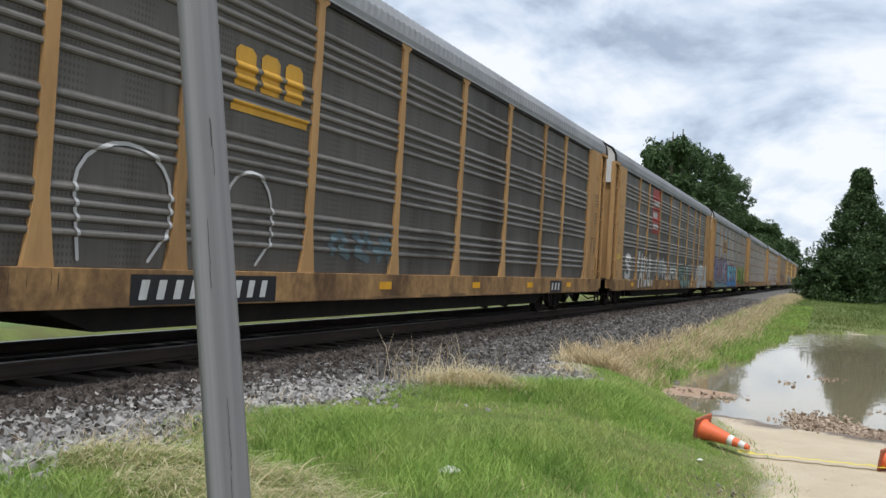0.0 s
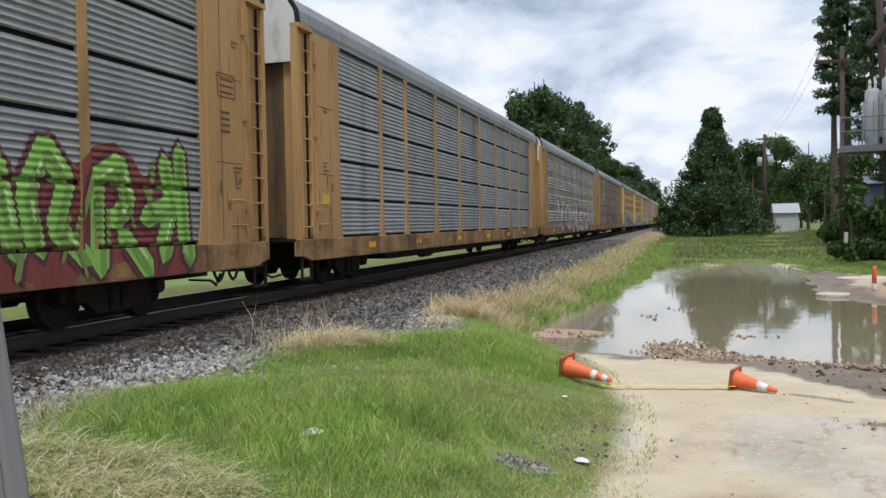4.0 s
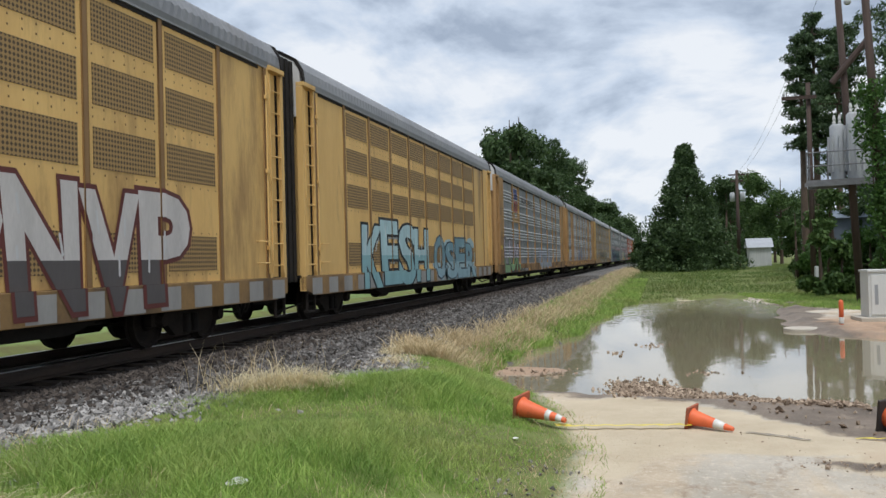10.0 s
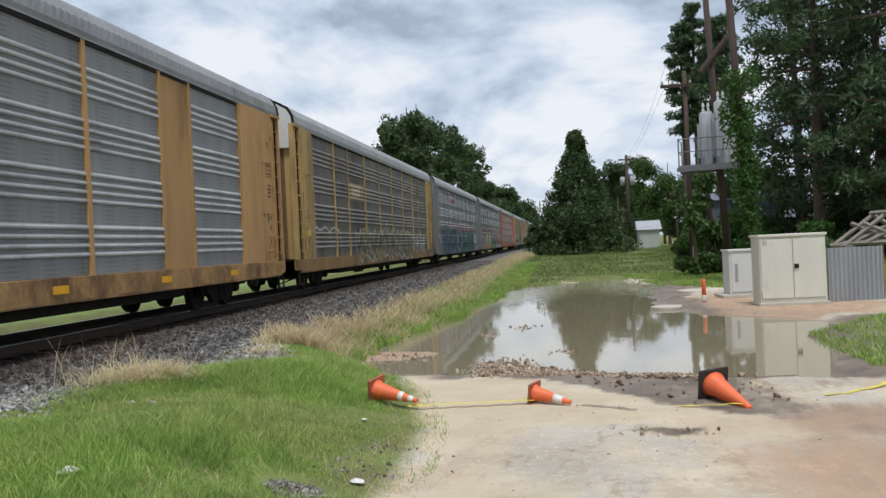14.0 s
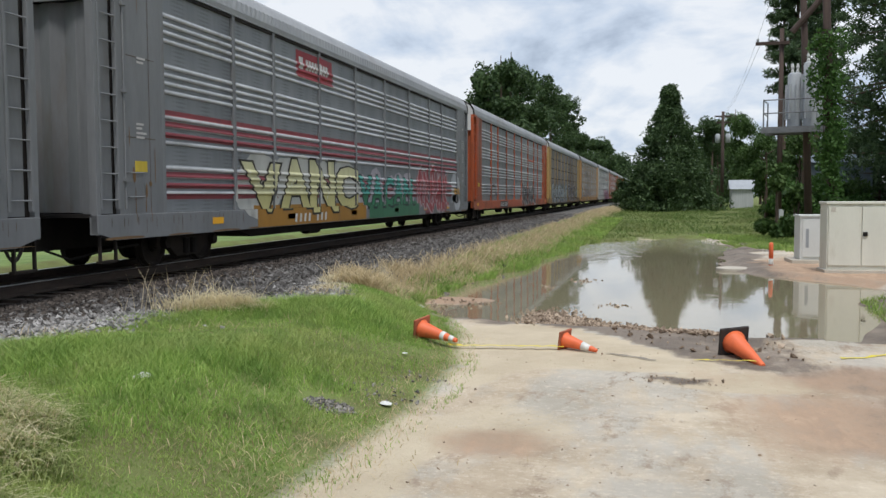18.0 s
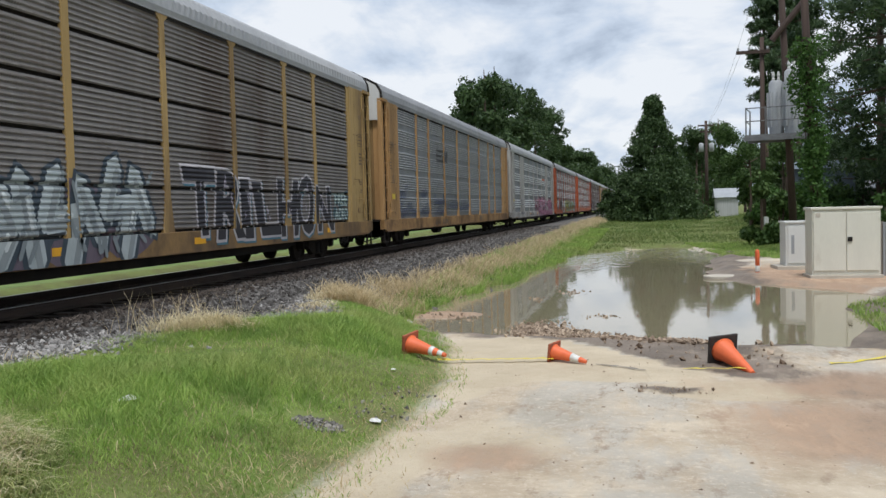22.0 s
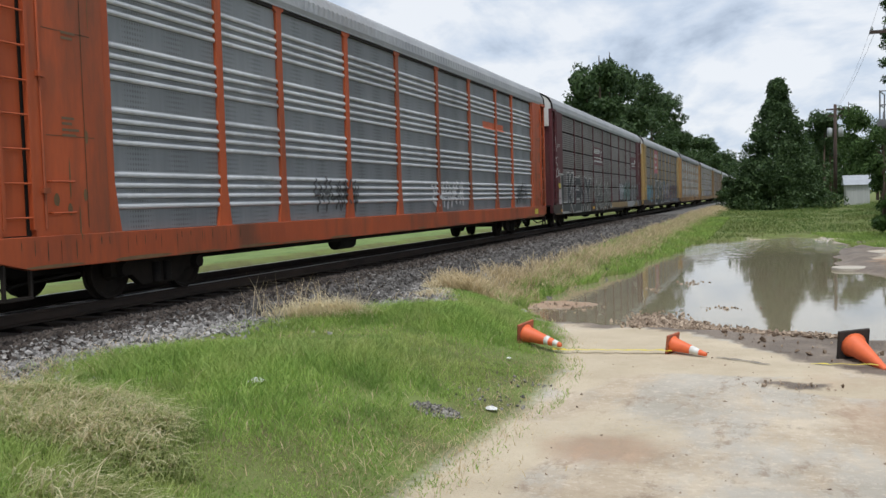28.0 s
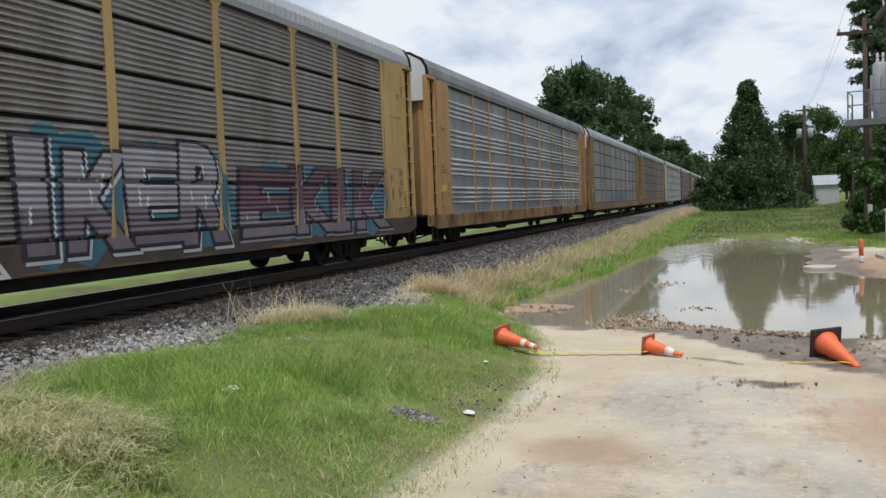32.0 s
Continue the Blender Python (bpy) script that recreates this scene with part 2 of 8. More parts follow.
RUST = (0.10, 0.055, 0.03)
MAT = dict(
    yellow=surf("yellow car paint", (0.465, 0.280, 0.120), (0.36, 0.210, 0.09), 0.68, 0, 1.2, 18, (1, 1, 0.22), 0.05, 0.08, 0.25, (0.24, 0.14, 0.06), 0.38),
    sill_dark=surf("brown-black grimy sill paint", (0.045, 0.035, 0.03), (0.085, 0.062, 0.048), 0.7, 0, 1.0, 16, (1, 1, 0.6), 0.08, 0.1, 0.4, (0.15, 0.09, 0.05), 0.3),
    sill_yellow=surf("grimy yellow sill paint", (0.340, 0.204, 0.076), (0.230, 0.140, 0.060), 0.6, 0, 1.0, 16, (1, 1, 0.6), 0.08, 0.12, 0.4, (0.10, 0.065, 0.04), 0.62),
    pale_yellow=surf("pale yellow car paint", (0.715, 0.473, 0.173), (0.612, 0.386, 0.138), 0.6, 0, 1.2, 18, (1, 1, 0.22), 0.05, 0.08, 0.4, (0.27, 0.16, 0.065), 0.34),
    orange=surf("orange car paint", (0.46, 0.092, 0.027), (0.33, 0.07, 0.024), 0.55, 0, 1.2, 18, (1, 1, 0.22), 0.05, 0.06, 0.4, (0.17, 0.06, 0.03), 0.45),
    maroon=surf("maroon car paint", (0.105, 0.023, 0.029), (0.078, 0.020, 0.023), 0.6, 0, 1.2, 18, (1, 1, 0.25), 0.05, 0.06, 0.4, (0.09, 0.05, 0.04), 0.3),
    grey_paint=surf("grey car paint", (0.205, 0.21, 0.215), (0.16, 0.165, 0.17), 0.55, 0, 1.2, 18, (1, 1, 0.25), 0.05, 0.06, 0.4, (0.15, 0.13, 0.11), 0.25),
    white_paint=surf("off-white car paint", (0.44, 0.43, 0.41), (0.33, 0.32, 0.305), 0.6, 0, 1.2, 18, (1, 1, 0.2), 0.05, 0.05, 0.3, (0.19, 0.165, 0.14), 0.55),
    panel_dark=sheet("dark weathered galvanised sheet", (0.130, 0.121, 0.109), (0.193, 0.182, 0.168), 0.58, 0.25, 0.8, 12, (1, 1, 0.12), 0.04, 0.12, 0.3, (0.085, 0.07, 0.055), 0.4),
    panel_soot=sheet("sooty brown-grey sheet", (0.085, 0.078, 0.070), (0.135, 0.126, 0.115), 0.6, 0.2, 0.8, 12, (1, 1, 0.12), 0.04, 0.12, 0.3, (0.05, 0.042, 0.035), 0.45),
    rib_soot=surf("bright rib, sooty car", (0.20, 0.188, 0.17), (0.14, 0.13, 0.118), 0.55, 0.2, 0.9, 14, (1, 1, 1), 0.03, 0.1, 0.3, (0.07, 0.062, 0.052), 0.45),
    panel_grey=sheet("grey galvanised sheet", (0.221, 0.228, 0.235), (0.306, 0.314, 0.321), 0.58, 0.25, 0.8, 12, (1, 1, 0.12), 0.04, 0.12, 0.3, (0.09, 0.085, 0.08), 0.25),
    rib_dark=surf("bright rib, dark car", (0.275, 0.257, 0.233), (0.194, 0.180, 0.163), 0.5, 0.25, 0.9, 14, (1, 1, 1), 0.03, 0.1, 0.35, (0.11, 0.095, 0.08), 0.45),
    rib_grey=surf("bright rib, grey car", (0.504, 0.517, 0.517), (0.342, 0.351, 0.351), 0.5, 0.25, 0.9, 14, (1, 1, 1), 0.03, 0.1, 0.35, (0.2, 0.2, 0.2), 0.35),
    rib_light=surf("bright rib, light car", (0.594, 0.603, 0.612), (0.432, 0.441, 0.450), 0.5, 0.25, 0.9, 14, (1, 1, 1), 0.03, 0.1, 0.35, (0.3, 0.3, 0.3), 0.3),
    rib_brown=surf("bright rib, brown car", (0.328, 0.307, 0.291), (0.230, 0.213, 0.201), 0.5, 0.25, 0.9, 14, (1, 1, 1), 0.03, 0.1, 0.35, (0.11, 0.085, 0.07), 0.45),
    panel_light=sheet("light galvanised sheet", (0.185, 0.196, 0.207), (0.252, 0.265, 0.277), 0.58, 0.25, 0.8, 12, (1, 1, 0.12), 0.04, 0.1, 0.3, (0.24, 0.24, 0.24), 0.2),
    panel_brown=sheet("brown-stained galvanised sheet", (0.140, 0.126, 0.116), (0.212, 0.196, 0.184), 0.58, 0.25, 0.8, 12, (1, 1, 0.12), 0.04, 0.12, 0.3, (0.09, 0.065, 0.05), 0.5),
    roof=surf("light grey ribbed roof sheet", (0.277, 0.286, 0.298), (0.361, 0.367, 0.374), 0.5, 0.2, 0.7, 10, (1, 1, 1), 0.03, 0.1, 0.5, (0.28, 0.27, 0.26), 0.25),
    stain=surf("rust and brake dust", (0.136, 0.082, 0.039), (0.190, 0.112, 0.051), 0.85, 0, 4, 30, (1, 1, 0.3), 0.1),
    smudge=surf("oily grime over paint", (0.05, 0.036, 0.026), (0.13, 0.085, 0.05), 0.8, 0, 3, 25, (1, 1, 0.4), 0.1, 0, 0.2),
    khaki=surf("faded khaki yellow paint", (0.45, 0.31, 0.125), (0.37, 0.25, 0.10), 0.65, 0, 1.2, 18, (1, 1, 0.22), 0.05, 0.08, 0.3, (0.17, 0.11, 0.055), 0.5),
    sill_rust=surf("rust-mottled yellow sill", (0.42, 0.25, 0.105), (0.21, 0.122, 0.06), 0.78, 0, 1.5, 12, (1, 1, 0.7), 0.08, 0.08, 0.2, (0.10, 0.06, 0.034), 0.6),
    # Grime, and the shade between the cars, put into the end doors' yellow
    end_grime_shade=surf("grimy yellow end sheet with painted shade", (0.28, 0.175, 0.075), (0.19, 0.12, 0.055), 0.75, 0, 1.2, 18, (1, 1, 0.22), 0.05, 0.08, 0.2, (0.09, 0.06, 0.035), 0.55),
    roof_dark=surf("weathered blue-grey roof sheet", (0.20, 0.207, 0.22), (0.275, 0.28, 0.29), 0.55, 0.2, 0.7, 10, (1, 1, 1), 0.03, 0.1, 0.4, (0.16, 0.155, 0.15), 0.3),
    heap=island("grey heap gravel", (0.07, 0.066, 0.06), (0.32, 0.30, 0.27), 0.9),
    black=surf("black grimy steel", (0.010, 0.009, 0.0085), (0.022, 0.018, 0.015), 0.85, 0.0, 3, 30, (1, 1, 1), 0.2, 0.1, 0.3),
    grime=surf("brown brake-dust steel", (0.014, 0.011, 0.0095), (0.028, 0.021, 0.016), 0.9, 0.0, 3, 30, (1, 1, 1), 0.2, 0.1, 0.3),
    cap_white=surf("white end paint", (0.60, 0.60, 0.58), (0.52, 0.51, 0.49), 0.55, 0, 2, 20, (1, 1, 0.4), 0.03, 0.0, 0.4, (0.3, 0.25, 0.2), 0.2),
    # Rust, and the shadow line along each seam, painted as one brown
    rust_shade_post=surf("rust-streaked yellow post with seam shade", (0.20, 0.115, 0.045), (0.31, 0.19, 0.075), 0.75, 0, 1.4, 18, (1, 1, 0.2), 0.06, 0.08, 0.25, (0.10, 0.055, 0.025), 0.5),
    rail=surf("worn steel rail", (0.028, 0.02, 0.016), (0.055, 0.036, 0.025), 0.8, 0.0, 6, 60, (1, 0.2, 1), 0.1),
    rail_head=surf("polished rail head", (0.30, 0.29, 0.28), (0.42, 0.41, 0.40), 0.35, 1.0, 6, 60, (1, 0.2, 1), 0.02),
    # Oil stain and the shade under the train, together in one dark colour
    oily=surf("oil-stained ballast with train shade painted in", (0.012, 0.01, 0.009), (0.032, 0.026, 0.022), 1.0, 0, 9, 45, (1, 1, 1), 1.0, 0, 0.05),
    tie=surf("oily wooden tie", (0.035, 0.026, 0.02), (0.07, 0.05, 0.036), 0.9, 0, 3, 40, (0.3, 3, 3), 0.4, 0.15),
    stone=island("ballast stone", (0.031, 0.028, 0.025), (0.183, 0.173, 0.164), 0.85),
    stone_pale=island("pale clean ballast stone", (0.07, 0.067, 0.062), (0.42, 0.405, 0.385), 0.85),
    straw=island("long drooping straw", (0.60, 0.52, 0.31), (0.88, 0.80, 0.58), 0.6, 0.25, 0.5),
    green_straw=island("half-dry green grass", (0.26, 0.33, 0.11), (0.52, 0.54, 0.26), 0.6, 0.25, 0.5),
    stone_dark=island("rust-stained ballast stone with painted shade", (0.018, 0.014, 0.012), (0.096, 0.080, 0.068), 0.9),
    rubble=island("red-brown rubble", (0.12, 0.082, 0.055), (0.45, 0.355, 0.265), 0.85),
    grass=island("green grass", (0.20, 0.345, 0.065), (0.43, 0.555, 0.155), 0.6, 0.25, 0.4, (0.46, 0.46, 0.19), 0.9, (0.12, 0.22, 0.05)),
    meadow=island("rough mixed grass", (0.055, 0.115, 0.026), (0.19, 0.26, 0.07), 0.6, 0.3, 0.35, (0.26, 0.24, 0.10), 0.35),
    dry=island("dry tan grass", (0.49, 0.385, 0.215), (0.70, 0.585, 0.385), 0.7, 0.2, 0.4),
    leaf=island("dark leaf", (0.03, 0.06, 0.022), (0.08, 0.13, 0.045), 0.6, 0.3, 0.25),
    leaf_mid=island("mid-green leaf", (0.033, 0.070, 0.018), (0.098, 0.164, 0.045), 0.6, 0.3, 0.25),
    needle=island("pine needles", (0.032, 0.062, 0.028), (0.10, 0.155, 0.066), 0.6, 0.3, 0.2),
    vine=island("vine leaf", (0.033, 0.082, 0.016), (0.090, 0.180, 0.041), 0.55, 0.3, 0.3),
    bark=surf("brown bark", (0.06, 0.042, 0.03), (0.12, 0.085, 0.06), 0.9, 0, 6, 40, (1, 1, 0.2), 0.6),
    pole_wood=surf("dark creosoted pole wood", (0.038, 0.023, 0.019), (0.068, 0.045, 0.035), 0.85, 0, 4, 40, (2, 2, 0.1), 0.3),
    grey_post=surf("weathered grey post", (0.125, 0.125, 0.129), (0.211, 0.211, 0.211), 0.6, 0.1, 5, 14, (4, 4, 0.05), 0.2, 0, 0.4, (0.11, 0.11, 0.11), 0.15),
    cone_orange=surf("orange cone plastic", (0.78, 0.16, 0.055), (0.66, 0.135, 0.05), 0.55, 0, 6, 50, (1, 1, 1), 0.05, 0, 0.4, (0.35, 0.10, 0.05), 0.2),
    cone_foot=surf("scuffed orange-brown rubber", (0.42, 0.11, 0.05), (0.22, 0.08, 0.045), 0.75, 0, 8, 50),
    cone_black=surf("black rubber", (0.02, 0.018, 0.017), (0.05, 0.04, 0.035), 0.8, 0, 8, 50),
    cone_white=surf("white reflective band", (0.75, 0.75, 0.72), (0.6, 0.58, 0.54), 0.45, 0, 8, 50),
    tape=surf("yellow tape", (0.72, 0.60, 0.06), (0.55, 0.46, 0.06), 0.45, 0, 8, 50),
    cabinet=surf("cream cabinet paint", (0.66, 0.65, 0.56), (0.60, 0.59, 0.51), 0.5, 0, 1.5, 30, (1, 1, 0.3), 0.03, 0, 0.4, (0.45, 0.42, 0.34), 0.1),
    cabinet_white=surf("white cabinet paint", (0.62, 0.63, 0.60), (0.56, 0.57, 0.55), 0.5, 0, 1.5, 30, (1, 1, 0.3), 0.03, 0, 0.4, (0.42, 0.40, 0.35), 0.1),
    concrete=surf("pale concrete", (0.40, 0.36, 0.30), (0.50, 0.46, 0.39), 0.85, 0, 3, 40, (1, 1, 1), 0.2),
    dull_steel=surf("dull weathered steel", (0.13, 0.135, 0.14), (0.20, 0.205, 0.21), 0.6, 0.3, 3, 30, (1, 1, 1), 0.05),
    zinc=surf("grey corrugated zinc", (0.33, 0.35, 0.37), (0.42, 0.44, 0.46), 0.5, 0.4, 2, 30, (1, 1, 0.2), 0.05),
    transformer=surf("pale grey transformer paint", (0.30, 0.32, 0.335), (0.42, 0.44, 0.45), 0.5, 0, 3, 30, (1, 1, 0.3), 0.05, 0, 0.4, (0.2, 0.19, 0.17), 0.2),
    lumber=surf("weathered grey lumber", (0.17, 0.155, 0.13), (0.25, 0.225, 0.195), 0.85, 0, 4, 40, (1, 1, 1), 0.3),
    blue_shed=surf("blue-grey shed siding", (0.17, 0.21, 0.26), (0.22, 0.26, 0.31), 0.7, 0, 2, 30),
    white_shed=surf("white painted boards", (0.50, 0.51, 0.51), (0.36, 0.37, 0.37), 0.7, 0, 2, 30, (4, 4, 0.2), 0.1),
    bin=surf("dark grey bin plastic", (0.035, 0.037, 0.04), (0.06, 0.06, 0.065), 0.6, 0, 4, 30),
    paper=surf("crumpled white paper", (0.72, 0.72, 0.70), (0.6, 0.6, 0.57), 0.7, 0, 9, 60),
    wire=surf("black wire", (0.02, 0.02, 0.02), (0.03, 0.03, 0.03), 0.6, 0, 4, 30),
)


def paint(rgb, name="spray paint"):
    key = ("paint", rgb)
    if key not in MAT:
        MAT[key] = surf(name, rgb, tuple(c * 0.8 for c in rgb), 0.55, 0, 2.5, 30, (1, 1, 0.3), 0.02, 0, 0.4, tuple(c * 0.55 + 0.03 for c in rgb), 0.15)
    return MAT[key]


# ---- mesh helpers ----


class Geo:
    """Collects vertices and faces for one mesh."""

    def __init__(self):
        self.v, self.f = [], []

    def add(self, verts, faces):
        k = len(self.v)
        self.v.extend(verts)
        self.f.extend([tuple(i + k for i in q) for q in faces])
        return self

    def box(self, x0, x1, y0, y1, z0, z1):
        return self.add([(x0, y0, z0), (x1, y0, z0), (x1, y1, z0), (x0, y1, z0), (x0, y0, z1), (x1, y0, z1), (x1, y1, z1), (x0, y1, z1)],
                        [(3, 2, 1, 0), (4, 5, 6, 7), (0, 1, 5, 4), (1, 2, 6, 5), (2, 3, 7, 6), (3, 0, 4, 7)])

    def prism(self, outline, x0, x1):
        """An outline in (y, z), counter-clockwise seen from +x, as a slab from x0 to x1."""
        n = len(outline)
        v = [(x0, y, z) for y, z in outline] + [(x1, y, z) for y, z in outline]
        return self.add(v, [tuple(range(n - 1, -1, -1)), tuple(range(n, 2 * n))] + [(i, (i + 1) % n, n + (i + 1) % n, n + i) for i in range(n)])

    def tube(self, a, b, r0, r1=None, n=8, caps=True):
        a, b = Vector(a), Vector(b)
        r1 = r0 if r1 is None else r1
        d = (b - a).normalized()
        s = d.cross(Vector((0, 0, 1)) if abs(d.z) < 0.9 else Vector((1, 0, 0))).normalized()
        u = s.cross(d)
        v = []
        for p, r in ((a, r0), (b, r1)):
            for i in range(n):
                w = 2 * math.pi * i / n
                v.append(tuple(p + (s * math.cos(w) + u * math.sin(w)) * r))
        f = [(i, n + i, n + (i + 1) % n, (i + 1) % n) for i in range(n)]
        if caps:
            f += [tuple(range(n)), tuple(range(2 * n - 1, n - 1, -1))]
        return self.add(v, f)

    def lathe(self, profile, n=20, centre=(0, 0, 0)):
        """A profile of (radius, z) turned about the z axis."""
        v = [(centre[0] + r * math.cos(2 * math.pi * i / n), centre[1] + r * math.sin(2 * math.pi * i / n), centre[2] + z) for r, z in profile for i in range(n)]
        f = [(j * n + i, j * n + (i + 1) % n, (j + 1) * n + (i + 1) % n, (j + 1) * n + i) for j in range(len(profile) - 1) for i in range(n)]
        f += [tuple(range(n - 1, -1, -1)), tuple(range((len(profile) - 1) * n, len(profile) * n))]
        return self.add(v, f)

    def sweep(self, profile, y0, y1):
        """An open profile of (x, z) drawn along y."""
        n = len(profile)
        return self.add([(x, y0, z) for x, z in profile] + [(x, y1, z) for x, z in profile], [(i, n + i, n + i + 1, i + 1) for i in range(n - 1)])

    def mesh(self, name, material, smooth=False, bevel=0.0):
        me = bpy.data.meshes.new(name)
        me.from_pydata(self.v, [], self.f)
        if bevel:
            bm = bmesh.new()
            bm.from_mesh(me)
            bmesh.ops.bevel(bm, geom=bm.edges[:], offset=bevel, segments=2, affect="EDGES", profile=0.6)
            bm.to_mesh(me)
            bm.free()
        me.materials.append(material)
        if smooth:
            me.polygons.foreach_set("use_smooth", [True] * len(me.polygons))
        me.update()
        return me


def part(name, mesh, parent, m=None, label=""):
    ob = new(name, mesh)
    ob.parent = parent
    if m is not None:
        ob.matrix_basis = m
    if label:
        ob["label"] = label
    return ob


def thing(name, label, category, m=None, group="", kind="", mesh=None):
    ob = new(name, mesh)
    if m is not None:
        ob.matrix_basis = m
    return tagged(ob, label, category, group, kind)


CACHE = {}


def cached(key, make):
    if key not in CACHE:
        CACHE[key] = make()
    return CACHE[key]

# ---- ground ----
RAIL_Z, TRACK_X, SIDE_X = 0.645, -7.75, 1.55


def smooth(a, b, v):
    t = np.clip((v - a) / (b - a), 0, 1)
    return t * t * (3 - 2 * t)


def lumps(x, y, scale, seed):
    """Smooth uneven ground from a few crossed waves, about -1 to 1."""
    r = np.random.RandomState(seed)
    s = 0
    for k in range(7):
        w, p = r.uniform(0, 6.283), r.uniform(0, 6.283)
        f = scale * r.uniform(0.6, 1.9)
        s = s + np.sin((x * np.cos(w) + y * np.sin(w)) * f + p)
    return s / 3.5


def road_edge(y):
    return np.interp(y, [-5, 3, 5, 7, 8.2, 9.2, 10.5, 12.2, 14, 17, 25, 34, 60, 120], [0.6, 0.2, 0.22, 0.3, 0.28, 0.05, -0.2, -0.9, -1.75, -1.7, -1.2, -0.8, -0.9, -0.9])


def gravel_edge(y):
    return np.interp(y, [-5, 7, 8.4, 9.2, 9.8, 10.5, 11.2, 12.2, 13, 15, 19, 27, 60], [-3.9, -3.9, -3.75, -3.15, -2.6, -2.28, -2.3, -2.65, -2.75, -2.75, -2.45, -2.1, -2.2])


def pool_depth(x, y):
    """How far inside the pool a place lies, in metres; negative outside."""
    left = np.interp(y, [10, 11.6, 12.2, 13.2, 15, 17, 21, 25, 34, 39], [9, 1.3, -0.5, -1.3, -2.0, -1.6, -1.35, -0.8, -0.6, 3.0])
    right = np.interp(y, [9.2, 10, 11.7, 13.5, 15.6, 17.6, 19.5, 21.0, 24, 27, 33, 39], [3.4, 4.2, 4.9, 5.6, 5.7, 6.9, 6.1, 4.6, 3.9, 4.0, 5.0, 3.4])
    near = np.interp(x, [-2.2, -0.6, 0.4, 1.2, 2.0, 2.9, 3.3, 4.2, 6], [13.9, 12.1, 11.5, 11.35, 11.05, 10.55, 9.7, 9.9, 13.2])
    d = np.minimum(np.minimum(x - left, right - x), np.minimum(y - near, 39 - y))
    return d + 0.22 * lumps(x, y, 2.2, 3)


def height(x, y):
    e = road_edge(y)
    wide = np.interp(y, [0, 9, 13, 30], [2.2, 2.1, 1.5, 1.6])
    bank = 0.40 * smooth(0, 1, (e - x) / wide)
    base = 0.12 + 0.16 * smooth(6, -2, y) + 0.10 * smooth(7, 12, x) + 0.18 * smooth(40, 60, y)
    # the far side of the track falls away gently
    h = base + bank - 0.25 * smooth(-11, -16, x)
    # the bed of the track lies in a shallow cutting of the ground
    ge = gravel_edge(y)
    h = h - 0.30 * smooth(0.40, 1.1, ge - x) * smooth(-10.6, -9.9, x)
    h = h + 0.025 * lumps(x, y, 1.3, 1) + 0.008 * lumps(x, y, 6, 2)
    d = pool_depth(x, y)
    shore = np.where(d > -1.4, np.interp(d, [-1.4, -0.8, -0.35, 0, 1], [0.68, 0.36, 0.05, 0.015, -0.085]), 9)
    low = np.minimum(h, np.maximum(shore, -0.12))
    return np.maximum(low, 0.055 * mud_spit(x, y) + 0.012 * lumps(x, y, 7, 14) - 0.02)


def mud_spit(x, y):
    """A low bar of red mud that reaches into the pool from the grass."""
    return smooth(1.15, 0.6, np.hypot((x + 1.45) / 0.95, (y - 14.75) / 0.8) + 0.22 * lumps(x, y, 5, 15))


def sand_edge(x):
    """Where the dry tongue of sand ends towards the pool."""
    return np.interp(x, [-0.8, -0.2, 0.4, 1.2, 1.9, 2.3, 2.6, 3.2, 4.2], [11.2, 11.4, 11.4, 11.05, 10.45, 9.75, 9.15, 8.75, 8.5])


def spaced(lo, hi, fine, a, b, grow=1.22):
    """Grid lines: even between a and b, ever wider out to lo and hi."""
    mid = list(np.arange(a, b + fine / 2, fine))
    up, s = [mid[-1]], fine
    while up[-1] < hi:
        s *= grow
        up.append(up[-1] + s)
    down, s = [mid[0]], fine
    while down[-1] > lo:
        s *= grow
        down.append(down[-1] - s)
    return np.array(down[:0:-1] + mid + up[1:])


